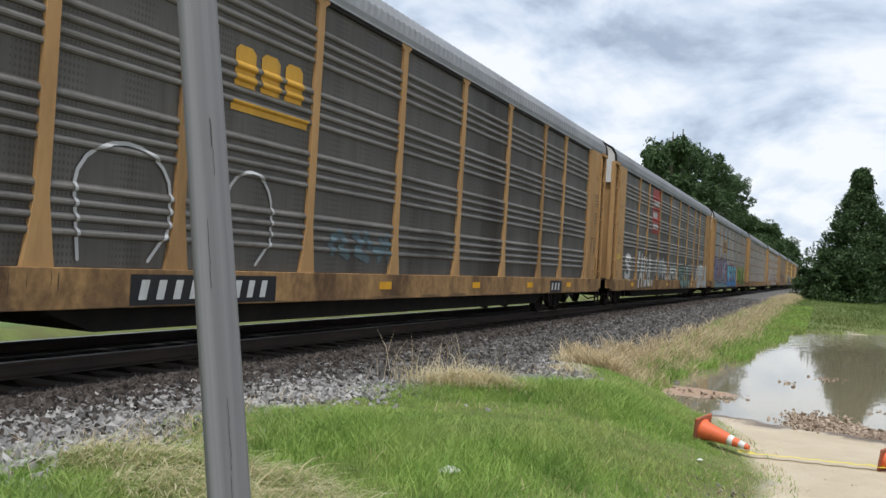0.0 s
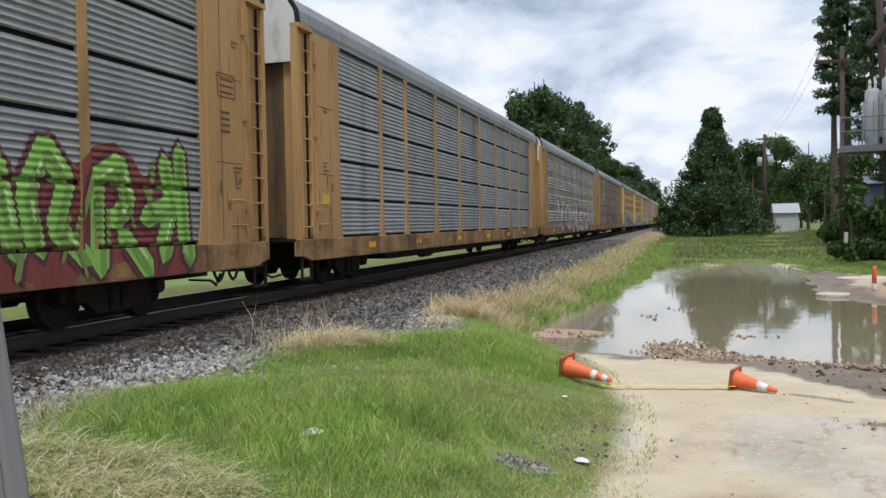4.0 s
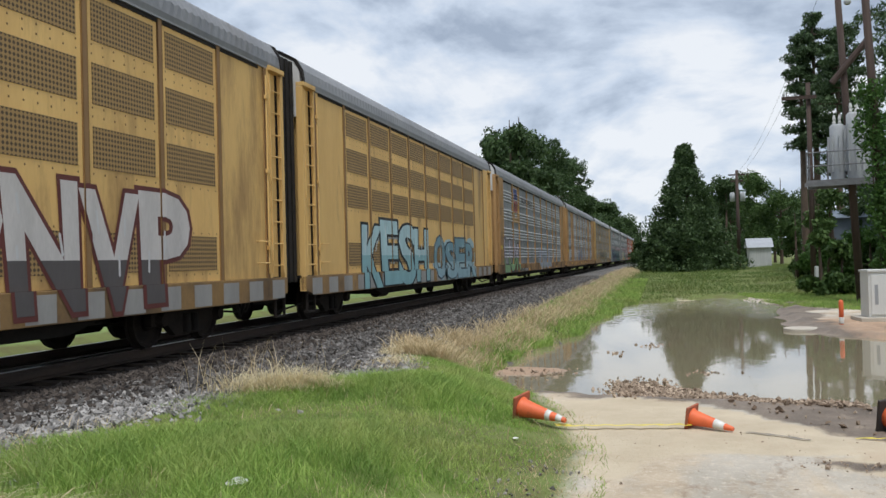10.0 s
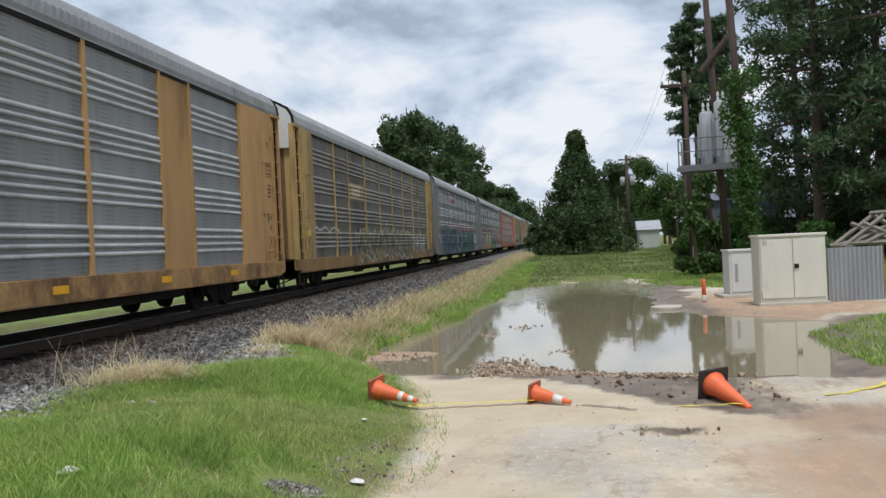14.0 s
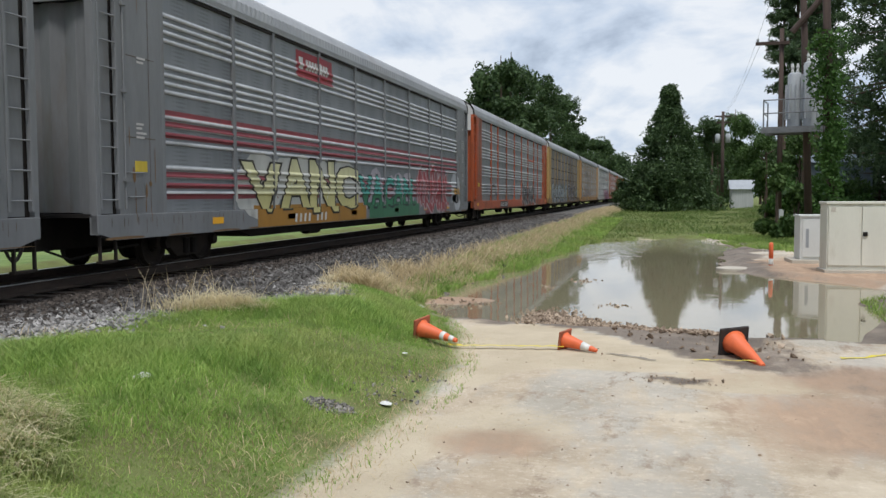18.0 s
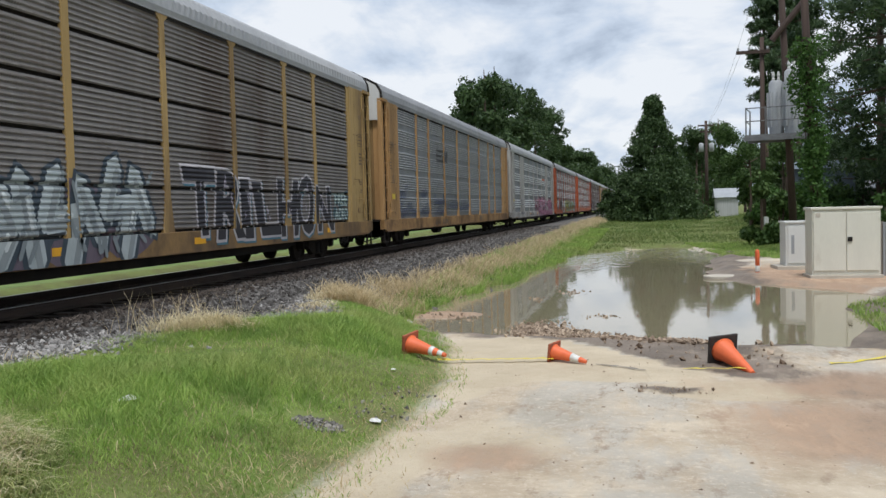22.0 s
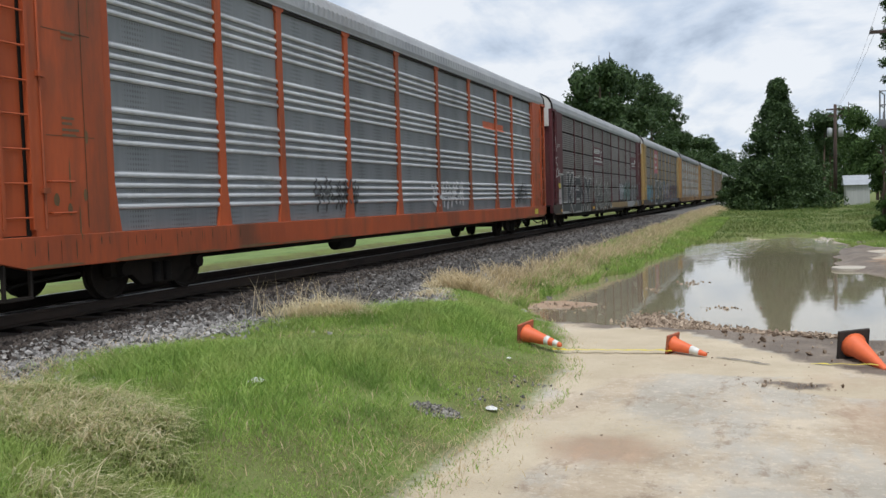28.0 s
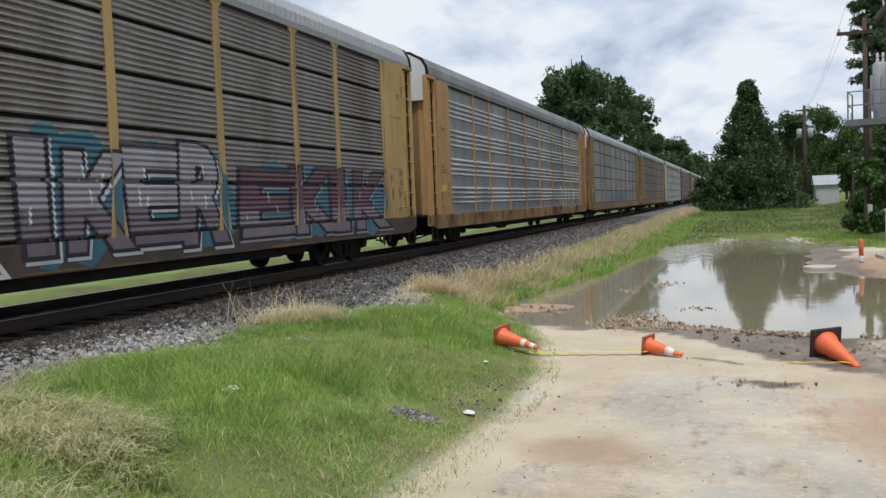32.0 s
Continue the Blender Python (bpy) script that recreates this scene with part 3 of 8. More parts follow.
def ground_material():
    m = bpy.data.materials.new("earth, sand, mud and turf")
    m.use_nodes = True
    n, l = m.node_tree.nodes, m.node_tree.links
    p = n["Principled BSDF"]
    tc = n.new("ShaderNodeTexCoord")
    at = n.new("ShaderNodeAttribute")
    at.attribute_name = "cover"
    sp = n.new("ShaderNodeSeparateColor")
    l.new(at.outputs["Color"], sp.inputs[0])
    big, fine = n.new("ShaderNodeTexNoise"), n.new("ShaderNodeTexNoise")
    big.inputs["Scale"].default_value, big.inputs["Detail"].default_value, big.inputs["Roughness"].default_value = 1.1, 8, 0.65
    fine.inputs["Scale"].default_value, fine.inputs["Detail"].default_value = 26, 5
    for t in (big, fine):
        l.new(tc.outputs["Object"], t.inputs["Vector"])

    def two(c1, c2, tex):
        mix = n.new("ShaderNodeMix")
        mix.data_type = "RGBA"
        mix.inputs[6].default_value, mix.inputs[7].default_value = (*c1, 1), (*c2, 1)
        r = n.new("ShaderNodeMapRange")
        r.inputs["From Min"].default_value, r.inputs["From Max"].default_value = 0.35, 0.65
        l.new(tex.outputs["Fac"], r.inputs["Value"])
        l.new(r.outputs[0], mix.inputs[0])
        return mix.outputs[2]

    def blend(a, b, fac, soft=0.25, ragged=fine):
        wob = n.new("ShaderNodeMath")
        wob.operation = "MULTIPLY_ADD"
        k = 0.5 if ragged is fine else 1.6
        wob.inputs[1].default_value, wob.inputs[2].default_value = k, -k / 2
        l.new(ragged.outputs["Fac"], wob.inputs[0])
        sm = n.new("ShaderNodeMath")
        sm.operation = "ADD"
        l.new(fac, sm.inputs[0])
        l.new(wob.outputs[0], sm.inputs[1])
        r = n.new("ShaderNodeMapRange")
        r.inputs["From Min"].default_value, r.inputs["From Max"].default_value = 0.5 - soft, 0.5 + soft
        l.new(sm.outputs[0], r.inputs["Value"])
        mix = n.new("ShaderNodeMix")
        mix.data_type = "RGBA"
        l.new(r.outputs[0], mix.inputs[0])
        l.new(a, mix.inputs[6])
        l.new(b, mix.inputs[7])
        return mix.outputs[2]

    wide = n.new("ShaderNodeTexNoise")
    wide.inputs["Scale"].default_value, wide.inputs["Detail"].default_value, wide.inputs["Roughness"].default_value = 0.8, 9, 0.68
    along = n.new("ShaderNodeMapping")
    along.inputs["Scale"].default_value = (1.0, 0.45, 1.0)
    l.new(tc.outputs["Object"], along.inputs[0])
    l.new(along.outputs[0], wide.inputs["Vector"])
    tan = two((0.38, 0.295, 0.205), (0.61, 0.52, 0.395), big)
    grey = two((0.405, 0.365, 0.30), (0.535, 0.49, 0.42), big)
    spread = n.new("ShaderNodeMapRange")
    spread.inputs["From Min"].default_value, spread.inputs["From Max"].default_value = 0.45, 0.55
    l.new(wide.outputs["Fac"], spread.inputs["Value"])
    sm = n.new("ShaderNodeMix")
    sm.data_type = "RGBA"
    l.new(spread.outputs[0], sm.inputs[0])
    l.new(tan, sm.inputs[6])
    l.new(grey, sm.inputs[7])
    sand = sm.outputs[2]
    fleck, fm, fx = n.new("ShaderNodeTexNoise"), n.new("ShaderNodeMapRange"), n.new("ShaderNodeMix")
    fleck.inputs["Scale"].default_value, fleck.inputs["Detail"].default_value, fleck.inputs["Roughness"].default_value = 3.4, 10, 0.75
    fm.inputs["From Min"].default_value, fm.inputs["From Max"].default_value, fm.inputs["To Max"].default_value = 0.55, 0.66, 0.75
    fx.data_type = "RGBA"
    fx.inputs[7].default_value = (0.22, 0.165, 0.12, 1)
    l.new(along.outputs[0], fleck.inputs["Vector"])
    l.new(fleck.outputs["Fac"], fm.inputs["Value"])
    l.new(fm.outputs[0], fx.inputs[0])
    l.new(sand, fx.inputs[6])
    sand = fx.outputs[2]
    grain, gm, gx = n.new("ShaderNodeTexNoise"), n.new("ShaderNodeMapRange"), n.new("ShaderNodeMix")
    grain.inputs["Scale"].default_value, grain.inputs["Detail"].default_value, grain.inputs["Roughness"].default_value = 15, 8, 0.8
    gm.inputs["From Min"].default_value, gm.inputs["From Max"].default_value, gm.inputs["To Max"].default_value = 0.52, 0.66, 0.6
    gx.data_type = "RGBA"
    gx.inputs[7].default_value = (0.72, 0.64, 0.52, 1)
    l.new(tc.outputs["Object"], grain.inputs["Vector"])
    l.new(grain.outputs["Fac"], gm.inputs["Value"])
    l.new(gm.outputs[0], gx.inputs[0])
    l.new(sand, gx.inputs[6])
    sand = gx.outputs[2]
    turf = two((0.13, 0.13, 0.05), (0.17, 0.22, 0.06), big)
    mud = two((0.125, 0.10, 0.078), (0.26, 0.21, 0.165), big)
    gravel = two((0.10, 0.095, 0.09), (0.26, 0.25, 0.24), fine)
    ochre = two((0.48, 0.40, 0.285), (0.60, 0.515, 0.38), big)
    lush = two((0.11, 0.175, 0.05), (0.20, 0.27, 0.085), big)
    red = two((0.31, 0.205, 0.138), (0.50, 0.36, 0.25), fleck)
    at2 = n.new("ShaderNodeAttribute")
    at2.attribute_name = "tone"
    sp2 = n.new("ShaderNodeSeparateColor")
    l.new(at2.outputs["Color"], sp2.inputs[0])
    c = blend(sand, ochre, sp2.outputs[0], 0.16, fine)
    c = blend(c, red, sp2.outputs[1], 0.4, fleck)
    c = blend(c, turf, sp.outputs[0])
    c = blend(c, lush, sp2.outputs[2])
    c = blend(c, mud, sp.outputs[1], 0.22, fleck)
    c = blend(c, gravel, sp.outputs[2], 0.15)
    l.new(c, p.inputs["Base Color"])
    wet = n.new("ShaderNodeMapRange")
    wet.inputs["To Min"].default_value, wet.inputs["To Max"].default_value = 0.92, 0.55
    l.new(sp.outputs[1], wet.inputs["Value"])
    l.new(wet.outputs[0], p.inputs["Roughness"])
    p.inputs["Specular IOR Level"].default_value = 0.3
    bp = n.new("ShaderNodeBump")
    bp.inputs["Strength"].default_value, bp.inputs["Distance"].default_value = 0.7, 0.03
    mixh = n.new("ShaderNodeMath")
    mixh.operation = "MULTIPLY_ADD"
    mixh.inputs[1].default_value = 2.2
    l.new(fleck.outputs["Fac"], mixh.inputs[0])
    l.new(fine.outputs["Fac"], mixh.inputs[2])
    l.new(mixh.outputs[0], bp.inputs["Height"])
    l.new(bp.outputs[0], p.inputs["Normal"])
    return m


def build_ground():
    xs, ys = spaced(-3000, 3000, 0.16, -8, 13), spaced(-3000, 3500, 0.16, 0, 42)
    X, Y = np.meshgrid(xs, ys)
    Z = height(X, Y)
    nx, ny = len(xs), len(ys)
    idx = np.arange(nx * ny).reshape(ny, nx)
    faces = np.stack([idx[:-1, :-1], idx[:-1, 1:], idx[1:, 1:], idx[1:, :-1]], -1).reshape(-1, 4)
    me = bpy.data.meshes.new("ground")
    me.from_pydata(np.stack([X, Y, Z], -1).reshape(-1, 3).tolist(), [], faces.tolist())
    d = pool_depth(X, Y)
    e = road_edge(Y)
    turf = smooth(0.25, -0.35, X - e)
    lawn = smooth(0.0, 0.6, X - np.interp(Y, [-5, 5, 9, 11.5, 13, 16, 18.5, 19.6, 26, 30, 40], [9.5, 9.0, 6.6, 5.4, 5.6, 5.8, 8.4, 9.4, 8.8, 5.4, 4.0])) * smooth(-3, -1, Y)
    far = smooth(37.0, 38.5, Y)
    turf = np.maximum(np.maximum(turf, lawn), far)
    turf = np.maximum(turf, smooth(-9.6, -10.0, X))
    bank_side = smooth(13.2, 14.8, Y) * smooth(2.0, 1.0, X)
    turf = np.maximum(turf, bank_side)
    mud = smooth(-1.5, -0.8, d + 0.25 * lumps(X, Y, 5, 9)) * 0.95
    grown = np.maximum(bank_side, smooth(33, 35, Y))
    mud = mud * (1 - grown) + grown * 0.9 * smooth(-0.2, 0.15, d)
    mud = np.maximum(mud, 0.38 * smooth(3.2, 4.4, X) * smooth(9.8, 8.8, Y) * smooth(4.5, 6.5, Y) * (1 - lawn))
    mud = np.maximum(mud, 0.85 * smooth(1.3, 0.7, np.hypot((X - 2.6) / 0.75, (Y - 10.3) / 0.7)))
    # stiff grey mud between the sand tongue and the pool
    mud = np.maximum(mud, 0.72 * smooth(0.75, 0.0, np.hypot((X - 3.3 - 0.35 * (9.4 - Y)) / 0.9, (Y - 9.4) / 1.3) - 0.45))
    mud = np.maximum(mud, 0.9 * smooth(0.5, 0.0, np.hypot((X - 2.55) / 0.32, (Y - 7.95) / 0.16) - 0.6 + 0.3 * lumps(X, Y, 9, 8)))

    # wet grey mud behind the tongue of sand
    wob = Y + 0.10 * lumps(X, Y, 4, 12) + 0.04 * lumps(X, Y, 11, 13)
    behind = wob - sand_edge(X)
    mud = mud * np.where(X < 4.2, smooth(-0.12, 0.10, behind + 9 * (X > 3.4)), 1)
    mud = np.maximum(mud, 0.8 * smooth(-0.03, 0.12, behind) * smooth(12.6, 12.0, Y) * smooth(-0.6, 0.0, X) * smooth(4.4, 3.4, X))
    mud = np.maximum(mud, 0.9 * smooth(0.5, 0.0, np.hypot((X - 2.55) / 0.32, (Y - 7.95) / 0.16) - 0.6 + 0.3 * lumps(X, Y, 9, 8)))
    # red-brown soil before the cabinets
    mud = mud * (1 - 0.62 * smooth(4.6, 5.4, X) * smooth(17.8, 18.6, Y) * smooth(25, 23, Y))
    spit = mud_spit(X, Y)
    turf, mud = turf * (1 - spit), mud * (1 - 0.7 * spit)

    def patch(x, y, rx, ry, seed, soft=0.5):
        return smooth(soft, -soft, np.hypot((X - x) / rx, (Y - y) / ry) - 1 + 0.35 * lumps(X, Y, 2.4, seed))

    ochre = np.maximum.reduce([smooth(0.03, -0.06, behind) * smooth(8.0, 8.5, wob + 0.25 * lumps(X, Y, 2.1, 41)) * smooth(-0.5, 0.0, X) * smooth(3.4, 2.6, X), 0.6 * patch(0.95, 6.1, 0.6, 0.8, 42, 0.5), patch(0.45, 5.0, 0.35, 1.2, 43), patch(3.2, 7.9, 0.8, 0.45, 44), patch(0.55, 7.8, 0.3, 0.6, 47)])
    red = np.maximum.reduce([0.85 * patch(4.0, 6.6, 1.15, 0.85, 45, 0.6), 0.9 * patch(4.4, 8.3, 1.3, 0.8, 46), 0.8 * patch(1.1, 5.6, 0.42, 0.4, 48), spit, patch(6.4, 20.6, 3.2, 1.9, 50, 0.3), patch(5.2, 23.5, 2.0, 2.2, 51)])
    gr = smooth(0.2, -0.2, X - gravel_edge(Y)) * smooth(-10.0, -9.7, X)
    col = np.stack([turf, mud, gr, np.ones_like(turf)], -1).reshape(-1, 4)
    at = me.color_attributes.new("cover", "FLOAT_COLOR", "POINT")
    at.data.foreach_set("color", col.astype(np.float32).ravel())
    tone = me.color_attributes.new("tone", "FLOAT_COLOR", "POINT")
    tone.data.foreach_set("color", np.stack([ochre, red, smooth(-10.6, -11.2, X) * smooth(90, 60, Y), 0 * ochre + 1], -1).astype(np.float32).ravel())
    me.materials.append(ground_material())
    me.polygons.foreach_set("use_smooth", [True] * len(me.polygons))
    return thing("ground", "sandy dirt road, grass and muddy ground", "ground", kind="structure", mesh=me)


build_ground()


def water_material():
    m = bpy.data.materials.new("muddy water")
    m.use_nodes = True
    n, l = m.node_tree.nodes, m.node_tree.links
    p = n["Principled BSDF"]
    p.inputs["Base Color"].default_value = (0.25, 0.215, 0.14, 1)
    p.inputs["Roughness"].default_value = 0.04
    p.inputs["IOR"].default_value = 1.6
    p.inputs["Specular IOR Level"].default_value = 0.9
    tc, mp, t = n.new("ShaderNodeTexCoord"), n.new("ShaderNodeMapping"), n.new("ShaderNodeTexNoise")
    mp.inputs["Scale"].default_value = (1.0, 0.5, 1)
    t.inputs["Scale"].default_value, t.inputs["Detail"].default_value = 3.0, 3
    l.new(tc.outputs["Object"], mp.inputs[0])
    l.new(mp.outputs[0], t.inputs["Vector"])
    b = n.new("ShaderNodeBump")
    b.inputs["Strength"].default_value, b.inputs["Distance"].default_value = 0.05, 0.09
    # wind ruffles the open far end
    sp, mr = n.new("ShaderNodeSeparateXYZ"), n.new("ShaderNodeMapRange")
    mr.inputs["From Min"].default_value, mr.inputs["From Max"].default_value = 25.0, 35.0
    mr.inputs["To Min"].default_value, mr.inputs["To Max"].default_value = 0.02, 0.9
    l.new(tc.outputs["Object"], sp.inputs[0])
    l.new(sp.outputs[1], mr.inputs["Value"])
    l.new(mr.outputs[0], b.inputs["Strength"])
    l.new(t.outputs["Fac"], b.inputs["Height"])
    l.new(b.outputs[0], p.inputs["Normal"])
    return m


def build_pool():
    """A level sheet of water that lies in the hollow; the ground rises through it all round."""
    xs, ys = np.linspace(-3.4, 9.0, 63), np.linspace(8.6, 41, 163)
    X, Y = np.meshgrid(xs, ys)
    keep = pool_depth(X, Y) > -0.5
    idx = np.arange(X.size).reshape(X.shape)
    cell = keep[:-1, :-1] & keep[1:, :-1] & keep[:-1, 1:] & keep[1:, 1:]
    f = np.stack([idx[:-1, :-1], idx[:-1, 1:], idx[1:, 1:], idx[1:, :-1]], -1)[cell]
    me = bpy.data.meshes.new("water")
    me.from_pydata(np.stack([X, Y, np.full_like(X, 0.02)], -1).reshape(-1, 3).tolist(), [], f.tolist())
    me.materials.append(water_material())
    return thing("water", "large muddy rain puddle over the dirt road", "puddle", kind="structure", mesh=me)


build_pool()


def build_track():
    track = thing("railway_track", "single railway track on grey stone ballast", "railway track", kind="structure")
    bed = Geo()
    prof = [(-10.9, 0.02), (-10.2, 0.36), (-9.3, 0.40), (-6.95, 0.38), (-6.2, 0.43), (-5.2, 0.50), (-3.9, 0.52), (-2.75, 0.48), (-2.3, 0.22)]
    ys = spaced(-650, 900, 0.5, -4, 50, 1.25)
    n = len(prof)
    verts = []
    for y in ys:
        ge = float(gravel_edge(np.array(y)))
        for i, (x, z) in enumerate(prof):
            xx = x if i < 5 else (-6.2 + (x + 6.2) * (ge - 0.15 + 6.2) / 3.9)
            verts.append((xx, y, z))
    faces = [(j * n + i, j * n + i + 1, (j + 1) * n + i + 1, (j + 1) * n + i) for j in range(len(ys) - 1) for i in range(n - 1)]
    bed.add(verts, faces)
    # Strip under the train, its shade painted in along with the oil
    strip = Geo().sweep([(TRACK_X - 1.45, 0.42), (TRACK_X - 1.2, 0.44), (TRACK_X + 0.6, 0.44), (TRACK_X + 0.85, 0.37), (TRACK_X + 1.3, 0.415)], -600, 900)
    part("stained_strip", strip.mesh("stained_strip", MAT["oily"]), track, None, "ballast dark with oil and painted train shade between the rails")
    part("ballast_bed", bed.mesh("ballast_bed", surf("crushed grey ballast", (0.05, 0.046, 0.042), (0.15, 0.142, 0.13), 0.9, 0, 9, 45, (1, 1, 1), 1.0), True), track)
    web = [(-0.075, -0.17), (-0.075, -0.155), (-0.012, -0.135), (-0.012, -0.045), (-0.036, -0.035), (-0.036, -0.004), (0.036, -0.004), (0.036, -0.035), (0.012, -0.045), (0.012, -0.135), (0.075, -0.155), (0.075, -0.17)]
    for x in (TRACK_X + 0.753, TRACK_X - 0.753):
        r = part("rail", Geo().sweep([(x + a, RAIL_Z + b) for a, b in web], -600, 900).mesh("rail", MAT["rail"]), track)
        part("rail_head", Geo().sweep([(x - 0.036, RAIL_Z - 0.004), (x - 0.033, RAIL_Z), (x + 0.033, RAIL_Z), (x + 0.036, RAIL_Z - 0.004)], -600, 900).mesh("rail_head", MAT["rail_head"]), r, None, "polished steel running surface")
    tie = Geo().box(-1.3, 1.3, -0.11, 0.11, -0.09, 0.09).mesh("tie", MAT["tie"])
    r = random.Random(5)
    for i in range(110):
        part("tie", tie, track, pose(TRACK_X + r.uniform(-0.04, 0.04), 0.3 + i * 0.52, RAIL_Z - 0.30 + r.uniform(-0.008, 0.008), 0, 0, r.uniform(-1, 1)))
    return track


build_track()

# ---- the train ----
PITCH = 28.55
PANEL_LOW, PANEL_TOP, SILL_LOW = 1.02, 5.02, 0.60
BAYS = [-11.62, -8.9, -6.95, -4.17, -1.39, 1.39, 4.17, 6.95, 8.9, 11.62]
HALF = 13.62


def profile(style):
    """The side sheet's section as (x, z), from the bottom up."""
    x, pts = 1.475, []
    z = PANEL_LOW
    if style == "ribbed":
        pts.append((x, z))
        while z < PANEL_TOP - 0.5:
            z += 0.30
            pts.append((x, z))
            for _ in range(4):
                if z > PANEL_TOP - 0.16:
                    break
                pts += [(x + 0.022, z + 0.008), (x + 0.042, z + 0.028), (x + 0.042, z + 0.052), (x + 0.024, z + 0.08), (x, z + 0.10), (x, z + 0.15)]
                z += 0.15
        pts.append((x, PANEL_TOP))
    elif style == "dense":
        pts.append((x, z))
        while z < PANEL_TOP - 0.4:
            z += 0.19
            pts.append((x, z))
            for _ in range(7):
                if z > PANEL_TOP - 0.13:
                    break
                pts += [(x + 0.02, z + 0.005), (x + 0.032, z + 0.018), (x + 0.032, z + 0.034), (x + 0.018, z + 0.05), (x, z + 0.06), (x, z + 0.088)]
                z += 0.088
        pts.append((x, PANEL_TOP))
    elif style == "tiered":
        tier = (PANEL_TOP - PANEL_LOW) / 5
        for k in range(5):
            z = PANEL_LOW + k * tier
            pts += [(x - 0.07, z), (x - 0.07, z + 0.042), (x + 0.012, z + 0.045)]
            step = (tier - 0.06) / 8
            for i in range(8):
                zz = z + 0.05 + i * step
                pts += [(x + 0.033, zz + step * 0.2), (x + 0.033, zz + step * 0.45), (x + 0.008, zz + step * 0.9)]
        pts.append((x, PANEL_TOP))
    else:
        pts = [(x + 0.03, PANEL_LOW), (x + 0.03, PANEL_TOP)]
    return pts


PROFILES = {s: profile(s) for s in ("ribbed", "dense", "tiered", "flat")}
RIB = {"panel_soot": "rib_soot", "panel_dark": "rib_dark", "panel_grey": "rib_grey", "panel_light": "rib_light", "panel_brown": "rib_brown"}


def panel_mesh(style, base, width):
    """One bay of side sheet; the crests of its ribs are brighter than the punched bands between."""
    prof = PROFILES[style]
    me = Geo().sweep(prof, -width / 2, width / 2).mesh("side_panel", MAT[base])
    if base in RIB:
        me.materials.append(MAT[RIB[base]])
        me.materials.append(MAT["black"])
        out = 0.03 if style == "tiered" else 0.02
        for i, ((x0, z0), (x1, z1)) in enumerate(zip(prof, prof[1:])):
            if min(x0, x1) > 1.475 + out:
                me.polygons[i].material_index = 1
            # Recess faces between tiers are black, the groove's shade put into colour.
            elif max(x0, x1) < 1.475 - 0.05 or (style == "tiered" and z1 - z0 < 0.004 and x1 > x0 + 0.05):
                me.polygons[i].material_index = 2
    return me


def clip(poly, axis, lo, hi):
    """A convex outline cut to lo..hi along one axis."""
    for sign, lim in ((1, lo), (-1, -hi)):
        res = []
        for i, p in enumerate(poly):
            q = poly[(i + 1) % len(poly)]
            a, b = sign * p[axis] - lim, sign * q[axis] - lim
            if a >= 0:
                res.append(p)
            if (a >= 0) != (b >= 0):
                t = a / (a - b)
                res.append((p[0] + (q[0] - p[0]) * t, p[1] + (q[1] - p[1]) * t))
        poly = res
        if len(poly) < 3:
            return []
    return poly


def lay(geo, poly, car, lift):
    """Lays a convex outline in (y, z) on the car's near side, so that it follows ribs, posts and sill."""
    bands = []
    edge = BAYS[0] if not car["posts_at"] else car["posts_at"][0]
    last = BAYS[-1] if not car["posts_at"] else car["posts_at"][-1]
    hw = car["post_half"]
    cuts = []
    for p in car["posts_at"]:
        cuts.append((p - hw, p + hw, 1.532))
    prev = edge - hw
    for a, b, x in cuts:
        if a > prev:
            bands.append((prev, a, None))
        bands.append((a, b, x))
        prev = b
    bands.append((prev, 99, 1.553))
    bands.insert(0, (-99, edge - hw, 1.553))
    prof = PROFILES[car["style"]]
    ylo, yhi = min(p[0] for p in poly), max(p[0] for p in poly)
    for a, b, x in bands:
        if b < ylo or a > yhi:
            continue
        piece = clip(poly, 0, a, b)
        if not piece:
            continue
        low = clip(piece, 1, SILL_LOW + 0.01, PANEL_LOW)
        if low:
            geo.add([(1.57 + lift, y, z) for y, z in low], [tuple(range(len(low)))])
        up = clip(piece, 1, PANEL_LOW, 9)
        if not up:
            continue
        if x is not None:
            geo.add([(x + lift, y, z) for y, z in up], [tuple(range(len(up)))])
            continue
        for (x0, z0), (x1, z1) in zip(prof, prof[1:]):
            if z1 - z0 < 1e-4:
                continue
            strip = clip(up, 1, z0, z1)
            if strip:
                geo.add([(x0 + (x1 - x0) * (z - z0) / (z1 - z0) + lift, y, z) for y, z in strip], [tuple(range(len(strip)))])


def stroke(a, b, w):
    """A thick line as a convex six-sided outline."""
    dy, dz = b[0] - a[0], b[1] - a[1]
    d = math.hypot(dy, dz) or 1e-6
    uy, uz = dy / d * w / 2, dz / d * w / 2
    return [(a[0] - uz, a[1] + uy), (a[0] - uy, a[1] - uz), (a[0] + uz, a[1] - uy), (b[0] + uz, b[1] - uy), (b[0] + uy, b[1] + uz), (b[0] - uz, b[1] + uy)]


def rect(y0, y1, z0, z1):
    return [(y0, z0), (y1, z0), (y1, z1), (y0, z1)]


def blob(y, z, ry, rz, rng, n=10):
    w = [2 * math.pi * i / n for i in range(n)]
    return [(y + ry * math.cos(a) * rng.uniform(0.85, 1.0), z + rz * math.sin(a) * rng.uniform(0.85, 1.0)) for a in w]


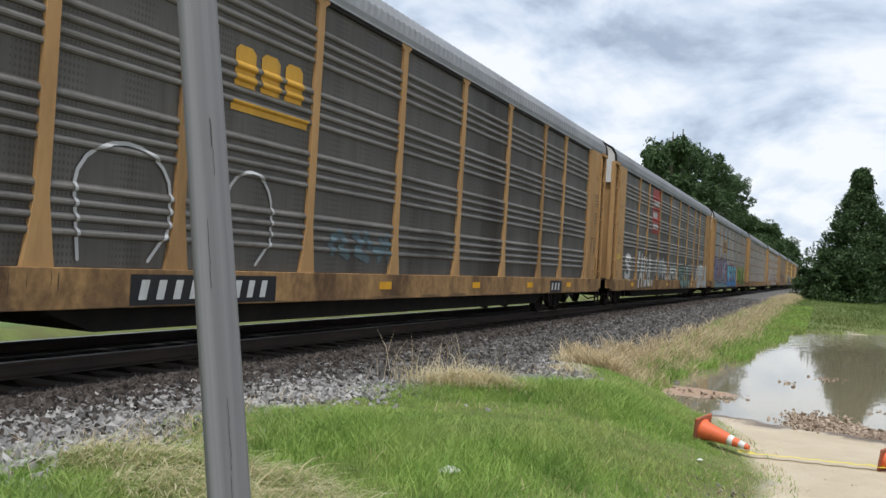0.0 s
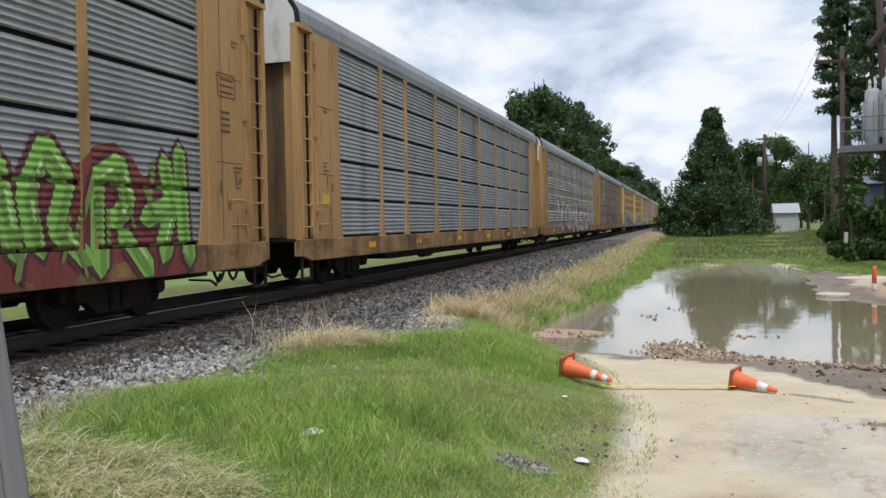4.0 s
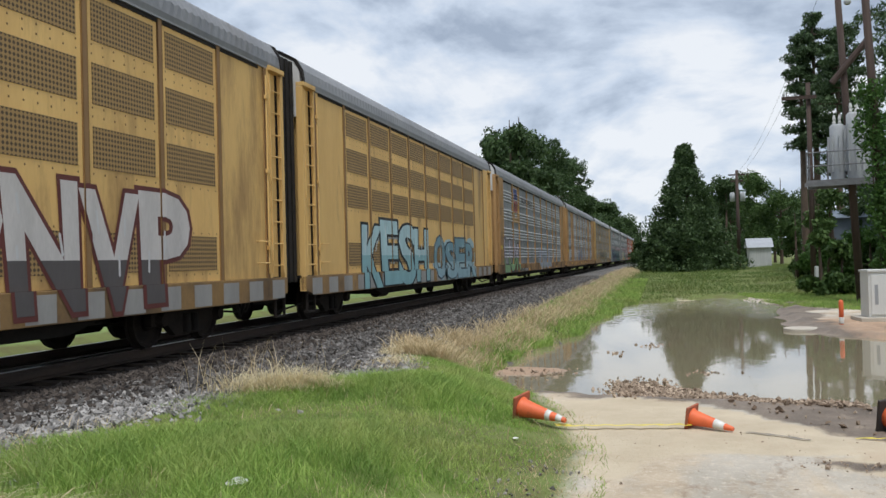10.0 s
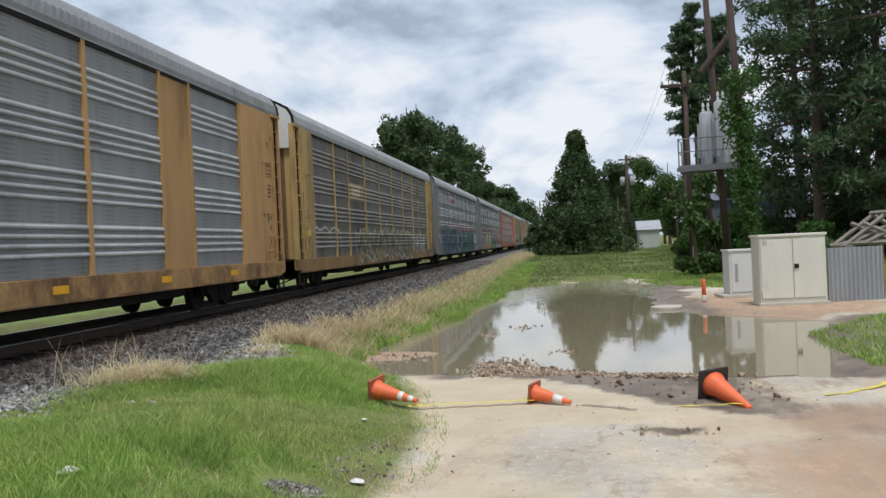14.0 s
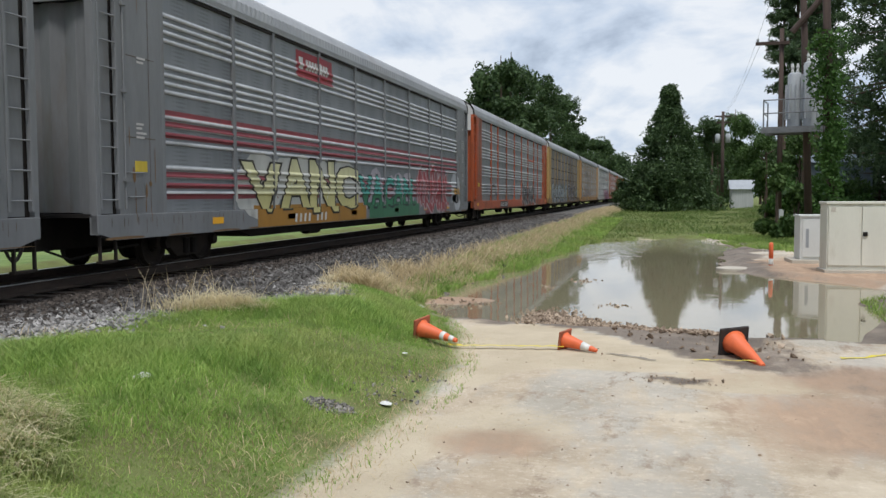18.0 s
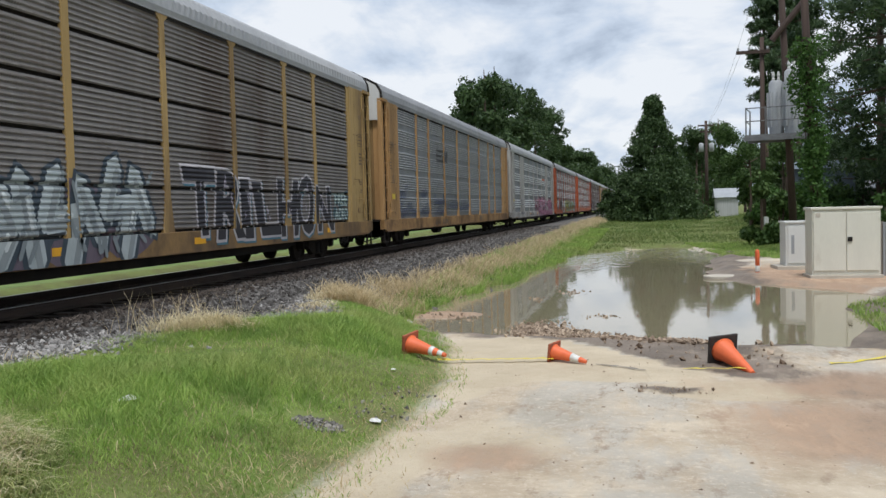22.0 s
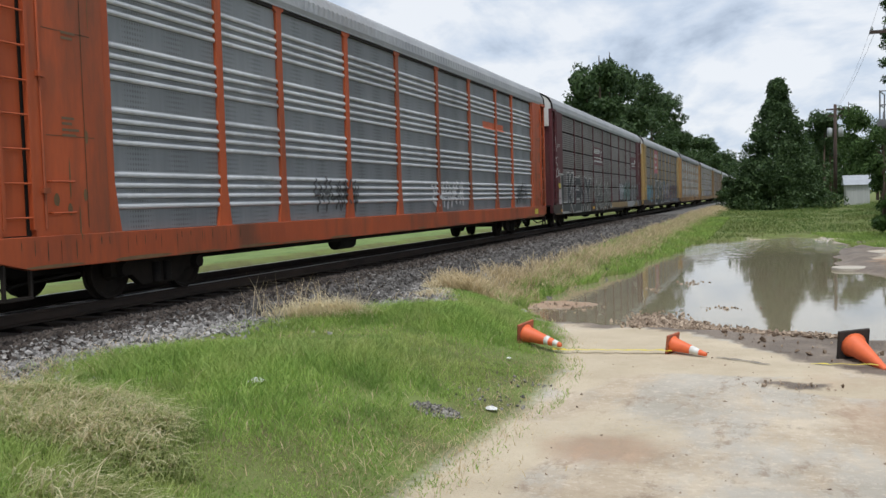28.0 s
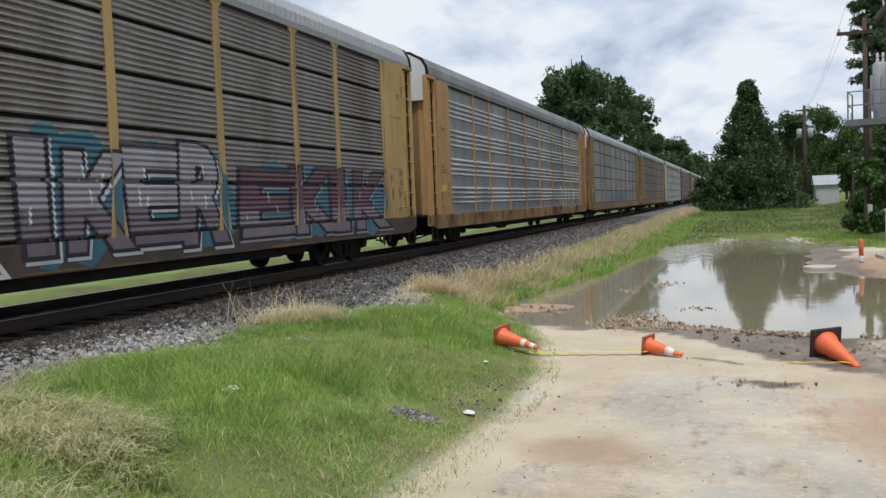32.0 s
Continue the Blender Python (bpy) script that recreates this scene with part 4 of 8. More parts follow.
FORMS = [
    [[(0, 0.1), (0.35, 0.9), (0.5, 0.45), (0.95, 0.95)], [(0.1, 0.6), (0.9, 0.2)]],
    [[(0.05, 0.9), (0.5, 0.6), (0.15, 0.3), (0.9, 0.05)], [(0.6, 0.95), (0.95, 0.5)]],
    [[(0.2, 0.2), (0.05, 0.6), (0.35, 0.95), (0.7, 0.7), (0.5, 0.35), (0.95, 0.1)]],
    [[(0, 0.4), (0.6, 0.5), (0.4, 0.85)], [(0.6, 0.5), (0.35, 0.1)], [(0.75, 0.95), (0.95, 0.05)]],
    [[(0.3, 1), (0.05, 0.5), (0.6, 0.55), (0.35, 0)], [(0.7, 0.9), (0.98, 0.3)]],
    [[(0.05, 0.05), (0.15, 0.8), (0.6, 0.95), (0.75, 0.6), (0.45, 0.45)], [(0.6, 0.3), (1, 0)]],
    [[(0.5, 0), (0.1, 0.9)], [(0.5, 0), (0.55, 1)], [(0.5, 0), (0.95, 0.85)]],
    [[(0.0, 0.8), (0.3, 0.1), (0.55, 0.75)], [(0.45, 0.1), (0.7, 0.9), (1.0, 0.25)]],
]


def piece_of_graffiti(car, root, y0, y1, z0, z1, fill, line, cloud=None, count=5, seed=0, weight=1.0, shine=None):
    """Abstract sprayed forms in a row: a cloud behind, outlines, fills and a few bright strokes."""
    rng = random.Random(seed)
    y0, y1 = y0 - 0.6, y1 - 0.6
    w = (y1 - y0) / count
    h = z1 - z0
    level = 0
    gc, gl, gf, gs, gk = Geo(), Geo(), Geo(), Geo(), Geo()
    for i in range(count):
        form = rng.choice(FORMS)
        cy, tilt = y0 + w * i, rng.uniform(-0.12, 0.12)
        zz, hh = z0 + h * rng.uniform(0, 0.1), h * rng.uniform(0.82, 1.0)
        if cloud:
            lay(gc, blob(cy + w * rng.uniform(0.35, 0.65), z0 + h * rng.uniform(0.36, 0.58), w * rng.uniform(0.6, 0.9), h * rng.uniform(0.4, 0.62), rng, 13), car, 0.001 + 0.001 * (i % 4))
        t = min(w, h) * 0.27 * weight

        def at(p):
            return (cy + w * (0.06 + 0.9 * p[0]) + tilt * (p[1] - 0.5) * h, zz + p[1] * hh)

        for line_pts in form:
            for a, b in zip(line_pts, line_pts[1:]):
                a, b = at(a), at(b)
                level = (level + 1) % 6
                if line:
                    lay(gl, stroke(a, b, t * 1.5), car, 0.006 + 0.001 * level)
                lay(gf, stroke(a, b, t), car, 0.013 + 0.001 * level)
                if line:
                    # a darker lower edge and a spike at the end of the stroke
                    lay(gk, stroke((a[0] + t * 0.12, a[1] - t * 0.22), (b[0] + t * 0.12, b[1] - t * 0.22), t * 0.35), car, 0.0195 + 0.0005 * level)
                    if rng.random() < 0.45:
                        d = Vector((b[0] - a[0], b[1] - a[1])).normalized()
                        tip = (b[0] + d.x * t * rng.uniform(0.8, 1.9), b[1] + d.y * t * rng.uniform(0.8, 1.9))
                        tri = [(b[0] - d.y * t * 0.55, b[1] + d.x * t * 0.55), (b[0] + d.y * t * 0.55, b[1] - d.x * t * 0.55), tip]
                        lay(gl, tri, car, 0.0125)
                if shine and rng.random() < 0.6:
                    k = rng.uniform(0.1, 0.4)
                    s0 = (a[0] + (b[0] - a[0]) * k + t * 0.2, a[1] + (b[1] - a[1]) * k + t * 0.1)
                    s1 = (a[0] + (b[0] - a[0]) * (k + 0.4) + t * 0.2, a[1] + (b[1] - a[1]) * (k + 0.4) + t * 0.1)
                    lay(gs, stroke(s0, s1, t * 0.18), car, 0.0235 + 0.0005 * level)
    dim = tuple(0.62 * a + 0.12 * b for a, b in zip(fill, line)) if line else None
    layers = [(gc, cloud), (gl, line), (gf, fill), (gk, dim), (gs, shine)]
    if fill and line:
        gd = Geo()
        for i in range(count * 8):
            a = (y0 + (y1 - y0) * rng.random(), z0 + h * rng.uniform(0.05, 0.9))
            b = (a[0] + rng.uniform(-0.25, 0.25) * min(w, h), a[1] + rng.uniform(0.1, 0.45) * h)
            if b[1] < z1:
                lay(gd, stroke(a, b, min(w, h) * rng.uniform(0.03, 0.09)), car, 0.0275 + 0.0005 * (i % 9))
        layers.append((gd, tuple(0.55 * c + 0.45 * d for c, d in zip(line, fill))))
    both, slots, inks = Geo(), [], []
    for g, rgb in layers:
        if rgb and g.v:
            both.add(g.v, g.f)
            slots += [len(inks)] * len(g.f)
            inks.append(paint(rgb))
    me = both.mesh("graffiti", inks[0])
    for ink in inks[1:]:
        me.materials.append(ink)
    me.polygons.foreach_set("material_index", slots)
    ob = part("graffiti", me, root, None, "sprayed graffiti in several paints")
    ob["kind"] = "stuff"


GLYPHS = {}


def glyph(ch, fat):
    """The triangles of one capital in the built-in font, fattened, with the plain letter's box as 0..1."""
    if (ch, fat) not in GLYPHS:
        meshes = []
        for off in (0.0, fat):
            cu = bpy.data.curves.new("glyph", "FONT")
            cu.body, cu.offset, cu.resolution_u = ch, off, 3
            ob = bpy.data.objects.new("glyph", cu)
            me = bpy.data.meshes.new_from_object(ob)
            me.calc_loop_triangles()
            meshes.append(([tuple(v.co[:2]) for v in me.vertices], [tuple(t.vertices) for t in me.loop_triangles]))
            bpy.data.objects.remove(ob)
        box = meshes[0][0]
        x0, x1 = min(p[0] for p in box), max(p[0] for p in box)
        y0, y1 = min(p[1] for p in box), max(p[1] for p in box)
        w = max(x1 - x0, 0.22)
        pts = [((p[0] - x0) / w, (p[1] - y0) / (y1 - y0)) for p in meshes[1][0]]
        GLYPHS[ch, fat] = [[pts[i] for i in t] for t in meshes[1][1]]
    return GLYPHS[ch, fat]


def sprayed_letters(car, root, text, y0, y1, z0, z1, fill, line, cloud=None, low=None, shine=None, drop=None, fat=0.05, seed=0, split=0.45, wild=1.0):
    """Sprayed capitals in a row: a ragged cloud, a cast edge, outlines, two-tone fills and bright strokes."""
    rng = random.Random(seed)
    y0, y1 = y0 - 0.6, y1 - 0.6
    share = [{"I": 0.55, "J": 0.8, "W": 1.25, "M": 1.2}.get(ch, 1.0) for ch in text]
    unit, h = (y1 - y0) / sum(share), z1 - z0
    inks = [(rgb, Geo()) for rgb in (cloud, drop, line, fill, low or fill, shine)]
    gc, gd, gl, gf, gb, gs = [g for rgb, g in inks]
    cy = y0
    for i, ch in enumerate(text):
        w = unit * share[i]
        lean, top, foot = 0.22 * wild * rng.uniform(-1, 1), h * rng.uniform(-0.10, 0.06) * wild, h * rng.uniform(0, 0.10) * wild
        flare = rng.uniform(-0.10, 0.18) * wild
        bow = rng.uniform(-0.05, 0.05) * wild

        def at(p):
            u, v = p
            wide = 1 + flare * (v - 0.5)
            return (cy + w * (0.5 + 0.86 * wide * (u - 0.5) + bow * math.sin(math.pi * v)) + lean * (v - 0.5) * h * 0.5, z0 + foot + v * (h + top - foot))

        if cloud:
            for k in range(3):
                lay(gc, blob(cy + w * rng.uniform(0.2, 0.8), z0 + h * rng.uniform(0.35, 0.7), w * 0.62, h * rng.uniform(0.5, 0.66), rng, 9), car, 0.001 + 0.0006 * ((3 * i + k) % 6))
        step = 0.0012 * (i % 3)
        for tri in glyph(ch, fat * 0.72 + 0.032):
            pts = [at(p) for p in tri]
            if drop:
                lay(gd, [(a + 0.035 * h, b - 0.035 * h) for a, b in pts], car, 0.005 + step)
            if line:
                lay(gl, pts, car, 0.009 + step)
        mid = z0 + h * split
        for tri in glyph(ch, fat * 0.72):
            pts = [at(p) for p in tri]
            for g, a, b in ((gf, mid, 99), (gb, -99, mid)):
                half = clip(pts, 1, a, b)
                if half:
                    lay(g, half, car, 0.013 + step)
        if shine:
            for k in range(3):
                u, v = rng.uniform(0.05, 0.8), rng.uniform(0.2, 0.8)
                lay(gs, stroke(at((u, v)), at((u + rng.uniform(-0.05, 0.05), v + rng.uniform(0.08, 0.2))), 0.03 * h), car, 0.0172 + 0.0004 * ((3 * i + k) % 5))
        cy += w
    both, slots, mats = Geo(), [], []
    for rgb, g in inks:
        if rgb and g.f:
            both.add(g.v, g.f)
            slots += [len(mats)] * len(g.f)
            mats.append(paint(rgb))
    me = both.mesh("graffiti", mats[0])
    for m in mats[1:]:
        me.materials.append(m)
    me.polygons.foreach_set("material_index", slots)
    ob = part("graffiti", me, root, None, "large sprayed graffiti letters in several paints")
    ob["kind"] = "stuff"


def bars(car, root, y0, y1, z, h, rgb, count, name="lettering", back=None):
    """Plain bars that stand for lettering."""
    g = Geo()
    y0, y1 = y0 - 0.6, y1 - 0.6
    w = (y1 - y0) / count
    for i in range(count):
        if count > 7 and i == 4:
            continue
        a, b, lean = y0 + w * i, y0 + w * (i + 0.45), h * 0.22
        lay(g, [(a, z), (b, z), (b + lean, z + h), (a + lean, z + h)], car, 0.009)
    if back:
        b = Geo()
        lay(b, rect(y0 - 0.12, y1 + 0.1, z - 0.06, z + h + 0.06), car, 0.004)
        part("number_board", b.mesh("number_board", paint(back)), root, None, "painted number board")
    ob = part(name, g.mesh(name, paint(rgb)), root)
    ob["kind"] = "stuff"


def words(text, root, y0, y1, z, h, rgb, x=1.519):
    """Painted lettering between y0 and y1 on the crests of the near side's ribs."""
    cu = bpy.data.curves.new("words", "FONT")
    cu.body = text
    cu.offset = 0.018
    ob = bpy.data.objects.new("words", cu)
    me = bpy.data.meshes.new_from_object(ob)
    bpy.data.objects.remove(ob)
    xs, ys = [v.co.x for v in me.vertices], [v.co.y for v in me.vertices]
    for v in me.vertices:
        u = (v.co.x - min(xs)) / (max(xs) - min(xs))
        w = (v.co.y - min(ys)) / (max(ys) - min(ys))
        v.co = (x, y0 + (y1 - y0) * u, z + h * w)
    me.materials.clear()
    me.materials.append(paint(rgb, "flat paint"))
    me.name = "lettering"
    part("lettering", me, root, None, "black painted words")


def post_mesh(material, flare):
    lo, hi, w = PANEL_LOW - 0.02, PANEL_TOP + 0.03, 0.085
    if flare:
        right = [(0.19, lo), (0.15, lo + 0.25), (w, lo + 0.7), (w, hi - 0.16), (0.19, hi - 0.09), (0.19, hi)]
    else:
        right = [(0.06, lo), (0.06, hi)]
    outline = right + [(-y, z) for y, z in reversed(right)]
    return Geo().prism(outline, 1.46, 1.529).mesh("post", material)


def roof_mesh(half, material):
    arc = [(1.54, 5.00), (1.56, 5.12), (1.53, 5.32), (1.40, 5.53), (1.05, 5.72), (0.5, 5.82), (0, 5.84)]
    arc = arc + [(-x, z) for x, z in reversed(arc[:-1])]
    g = Geo()
    n, k = len(arc), 2 * int(half / 0.105)
    v, f = [], []
    for j in range(k + 1):
        y = -half + j * 2 * half / k
        up = 0.0 if j % 2 else 0.028
        for x, z in arc:
            c = up if 5.2 < z else 0
            v.append((x + (c if x > 0 else -c) * 0.5, y, z + c))
    for j in range(k):
        f += [(j * n + i, (j + 1) * n + i, (j + 1) * n + i + 1, j * n + i + 1) for i in range(n - 1)]
    g.add(v, f)
    return g.mesh("roof", material)


def wheel_mesh():
    g = Geo()
    prof = [(0.12, -0.07), (0.36, -0.045), (0.40, -0.07), (0.445, -0.068), (0.445, -0.04), (0.42, -0.03), (0.415, 0.07), (0.37, 0.07), (0.34, 0.02), (0.16, 0.04), (0.14, 0.10)]
    g.lathe(prof, 22)
    return g.mesh("wheel", MAT["grime"], False)


def truck(root, y):
    t = part("truck", cached("bolster", lambda: Geo().box(-1.0, 1.0, -0.2, 0.2, 0.34, 0.62).mesh("bolster", MAT["black"], bevel=0.02)), root, pose(0, y, 0))
    frame_out = [(-1.12, 0.34), (-0.66, 0.34), (-0.42, 0.16), (0.42, 0.16), (0.66, 0.34), (1.12, 0.34), (1.12, 0.54), (0.6, 0.66), (-0.6, 0.66), (-1.12, 0.54)]
    side = cached("side_frame", lambda: Geo().prism(frame_out, 0.93, 1.07).mesh("side_frame", MAT["grime"], bevel=0.02))
    spring = cached("spring", lambda: Geo().tube((1.09, -0.13, 0.2), (1.09, -0.13, 0.5), 0.07, n=10).tube((1.09, 0.13, 0.2), (1.09, 0.13, 0.5), 0.07, n=10).mesh("spring", MAT["black"]))
    part("side_frame", side, t)
    part("side_frame", side, t, pose(0, 0, 0, 0, 0, 180))
    part("spring", spring, t)
    wm = cached("wheel", wheel_mesh)
    ax = cached("axle", lambda: Geo().tube((-0.7, 0, 0), (0.7, 0, 0), 0.08, n=10).mesh("axle", MAT["black"]))
    cap = cached("bearing", lambda: Geo().tube((1.06, 0, 0), (1.17, 0, 0), 0.13, 0.10, 12).mesh("bearing", MAT["grime"]))
    for wy in (-0.89, 0.89):
        part("axle", ax, t, pose(0, wy, 0.42))
        part("wheel", wm, t, pose(0.80, wy, 0.42, 0, 90, 0))
        part("wheel", wm, t, pose(-0.80, wy, 0.42, 0, -90, 0))
        part("bearing", cap, t, pose(0, wy, 0.44))


def ladder_mesh(material, z0=1.1, z1=4.9):
    g = Geo()
    g.box(1.50, 1.57, -0.26, -0.21, z0, z1).box(1.50, 1.57, 0.21, 0.26, z0, z1)
    z = z0 + 0.15
    while z < z1:
        g.tube((1.545, -0.24, z), (1.545, 0.24, z), 0.014, n=6)
        z += 0.42
    return g.mesh("ladder", material)


def end_door_mesh(material):
    """Folded leaves that close the car's end, inside its corner posts."""
    g = Geo()
    xs = np.linspace(-1.4, 1.4, 13)
    pts = [(x, 0.0 if i % 2 else 0.07) for i, x in enumerate(xs)]
    for (xa, ya), (xb, yb) in zip(pts, pts[1:]):
        g.add([(xa, ya, 1.05), (xb, yb, 1.05), (xb, yb, 4.35), (xa, ya, 4.35)], [(0, 1, 2, 3)])
    return g.mesh("end_door", material)


def cap_mesh(material):
    arc = [(1.50, 4.35), (1.52, 5.10), (1.50, 5.30), (1.37, 5.50), (1.03, 5.69), (0.5, 5.79), (0, 5.81)]
    arc = arc + [(-x, z) for x, z in reversed(arc[:-1])]
    g = Geo()
    n = len(arc)
    g.add([(x, 0.0, z) for x, z in arc] + [(x, 0.05, z) for x, z in arc], [tuple(range(n)), tuple(range(2 * n - 1, n - 1, -1))] + [(i, i + 1, n + i + 1, n + i) for i in range(n - 1)])
    return g.mesh("end_cap", material)


CARS = {}


def autorack(label, steel, sheet, style="ribbed", posts=BAYS, flare=True, cap="cap_white", half=HALF, wide=(), deep=True, sill_mat=None, post_mat=None):
    """A covered car carrier: its origin is at mid-length on top of the rails; the front end is at -y."""
    root = thing("autorack_car", label, "rail car", group="cars of the train")
    sill_mat = sill_mat or ("sill_rust" if steel == "yellow" else None)
    st, sh = MAT[steel], MAT[sheet]
    car = dict(style=style, posts_at=list(posts), post_half=0.09 if flare else 0.06, steel=steel)
    CARS[root] = car
    low, reach = (0.31, 4.9) if deep == 2 else (0.40, 5.2) if deep else (0.50, 5.6)
    under = cached(("under", half, deep), lambda: Geo().box(-0.35, 0.35, -half, half, 0.42, 0.95).prism([(-half + reach, 0.62), (-half + reach + 0.9, low), (half - reach - 0.9, low), (half - reach, 0.62), (half - reach, 0.9), (-half + reach, 0.9)], -1.2, 1.2).mesh("underframe", MAT["black"]))
    part("underframe", under, root)
    deck = cached(("deck", half), lambda: Geo().box(-1.46, 1.46, -half, half, 0.97, 1.03).mesh("deck", MAT["black"]))
    part("deck", deck, root)
    sill = cached(("sill", half, steel, sill_mat), lambda: Geo().prism([(-half, SILL_LOW + 0.12), (-half + 0.5, SILL_LOW), (half - 0.5, SILL_LOW), (half, SILL_LOW + 0.12), (half, PANEL_LOW - 0.005), (-half, PANEL_LOW - 0.005)], 1.44, 1.57).mesh("side_sill", MAT[sill_mat] if sill_mat else MAT["sill_yellow"] if steel in ("yellow", "pale_yellow", "khaki") else st, bevel=0.01))
    top = cached(("plate", half, steel), lambda: Geo().box(1.45, 1.545, -half + 0.3, half - 0.3, PANEL_TOP - 0.02, PANEL_TOP + 0.06).mesh("top_plate", MAT["roof"]))
    flip = pose(0, 0, 0, 0, 0, 180)
    for m in (None, flip):
        part("side_sill", sill, root, m)
        part("top_plate", top, root, m)
    # Black strip laid on to paint the shade of the gap below the roof.
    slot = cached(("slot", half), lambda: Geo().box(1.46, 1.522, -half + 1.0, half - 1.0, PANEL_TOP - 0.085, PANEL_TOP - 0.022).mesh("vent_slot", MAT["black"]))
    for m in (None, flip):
        part("vent_slot", slot, root, m, "black strip for the shaded gap between side sheets and roof")
    pm = cached(("post", post_mat or steel, flare), lambda: post_mesh(MAT[post_mat] if post_mat else st, flare))
    edge0, edge1 = posts[0], posts[-1]
    for k, (a, b) in enumerate(zip(posts, posts[1:])):
        solid = k in wide
        sty = "flat" if solid else style
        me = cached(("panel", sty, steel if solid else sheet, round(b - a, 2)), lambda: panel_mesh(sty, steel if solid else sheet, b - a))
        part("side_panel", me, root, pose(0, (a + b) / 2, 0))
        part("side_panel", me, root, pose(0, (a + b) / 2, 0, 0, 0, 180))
    for p in posts:
        part("post", pm, root, pose(0, p, 0))
        part("post", pm, root, pose(0, p, 0, 0, 0, 180))
    for s, e in ((-1, edge0), (1, edge1)):
        w = half - abs(e)
        c = s * (abs(e) + w / 2)
        pieces = (("end_plate", (1.42, 1.55, -w / 2 + 0.07, w / 2 - 0.62, PANEL_LOW - 0.01, PANEL_TOP + 0.01)), ("door_jamb", (1.22, 1.46, w / 2 - 0.615, w / 2 - 0.11, PANEL_LOW, PANEL_TOP)),
                  ("corner_post", (1.42, 1.56, w / 2 - 0.10, w / 2, 0.7, PANEL_TOP - 0.045)), ("top_bracket", (1.42, 1.60, w / 2 - 0.66, w / 2, PANEL_TOP - 0.04, PANEL_TOP + 0.05)))
        for nm, dims in pieces:
            back = cached((nm, steel, round(w, 2)), lambda: Geo().box(*dims).mesh(nm, st, bevel=0.008))
            front = cached((nm, "front", steel, round(w, 2)), lambda: flipped(back))
            part(nm, back if s > 0 else front, root, pose(0, c, 0))
            part(nm, front if s > 0 else back, root, pose(0, c, 0, 0, 0, 180))
        # Black strips stand in for the shade of the gaps by the end door.
        gap = cached("gap", lambda: Geo().box(1.40, 1.475, -0.05, 0.05, PANEL_LOW, PANEL_TOP - 0.05).mesh("door_gap", MAT["black"]))
        for yy in (0.60, 0.13):
            part("door_gap", gap, root, pose(0, s * (half - yy), 0), "black strip for the shade in the gap beside the end door")
        rod = cached(("lock_rod", steel), lambda: Geo().tube((1.565, 0, 1.1), (1.565, 0, 4.85), 0.018, n=6).box(1.55, 1.60, -0.06, 0.06, 1.55, 1.62).box(1.55, 1.60, -0.06, 0.06, 3.0, 3.07).box(1.55, 1.60, -0.06, 0.06, 4.4, 4.47).mesh("lock_rod", st))
        part("lock_rod", rod, root, pose(0, s * (half - 0.78), 0), "vertical locking rod with brackets")
        lm = cached(("ladder", steel), lambda: ladder_mesh(st))
        part("ladder", lm, root, pose(0, s * (half - 0.36), 0))
        part("ladder", lm, root, pose(0, s * (half - 0.36), 0, 0, 0, 180))
        part("end_door", cached(("door", steel), lambda: end_door_mesh(MAT["end_grime_shade"] if steel in ("yellow", "pale_yellow", "khaki") else st)), root, pose(0, s * (half - 0.12), 0))
        part("end_cap", cached(("cap", cap), lambda: cap_mesh(MAT[cap])), root, pose(0, s * (half - 0.03) - 0.025, 0))
        cp = cached("coupler", lambda: Geo().box(-0.09, 0.09, -0.45, 0.45, 0.72, 0.92).box(-0.16, 0.14, 0.3, 0.55, 0.68, 0.96).mesh("coupler", MAT["grime"], bevel=0.02))
        part("coupler", cp, root, pose(0, s * (half + 0.2), 0, 0, 0, 0 if s > 0 else 180))
        truck(root, s * 10.06 * half / HALF)
        edge = cached("roof_edge", roof_edge_mesh)
        part("roof_edge", edge, root, pose(0, s * (half - 0.06), 0), "black roof end trim")
        step = cached(("step", steel), lambda: Geo().box(1.50, 1.55, -0.22, -0.19, 0.28, 0.75).box(1.50, 1.55, 0.19, 0.22, 0.28, 0.75).box(1.46, 1.56, -0.22, 0.22, 0.25, 0.285).mesh("step", MAT["grime"]))
        part("step", step, root, pose(0, s * (half - 0.3), 0))
        grab = cached(("grab", steel), lambda: Geo().tube((1.60, -0.2, 0), (1.60, 0.2, 0), 0.015, n=6).tube((1.54, -0.2, 0), (1.60, -0.2, 0), 0.015, n=6).tube((1.54, 0.2, 0), (1.60, 0.2, 0), 0.015, n=6).mesh("grab_iron", st))
        for gz in (1.3, 1.7):
            part("grab_iron", grab, root, pose(0, s * (half - 1.05), gz))
        pipe = cached("pipe", lambda: Geo().tube((1.1, -1.3, 0.46), (1.0, -0.5, 0.40), 0.022, n=6).tube((1.0, -0.5, 0.40), (0.75, 0.1, 0.28), 0.022, n=6).tube((0.75, 0.1, 0.28), (0.6, 0.5, 0.45), 0.022, n=6).mesh("brake_pipe", MAT["black"]))
        part("brake_pipe", pipe, root, pose(0, s * (half - 0.5), 0) if s > 0 else pose(0, s * (half - 0.5), 0) @ Matrix.Diagonal((1, -1, 1, 1)), "bent black brake pipe")
        hose = cached("hose", hose_mesh)
        part("air_hose", hose, root, pose(0.35, s * (half + 0.15), 0, 0, 0, 0 if s > 0 else 180), "black rubber air hose")
    rod = cached(("rod", half), lambda: Geo().tube((1.05, -half + 5.2, 0.5), (1.05, half - 5.2, 0.5), 0.02, n=6).mesh("brake_rod", MAT["black"]))
    part("brake_rod", rod, root)
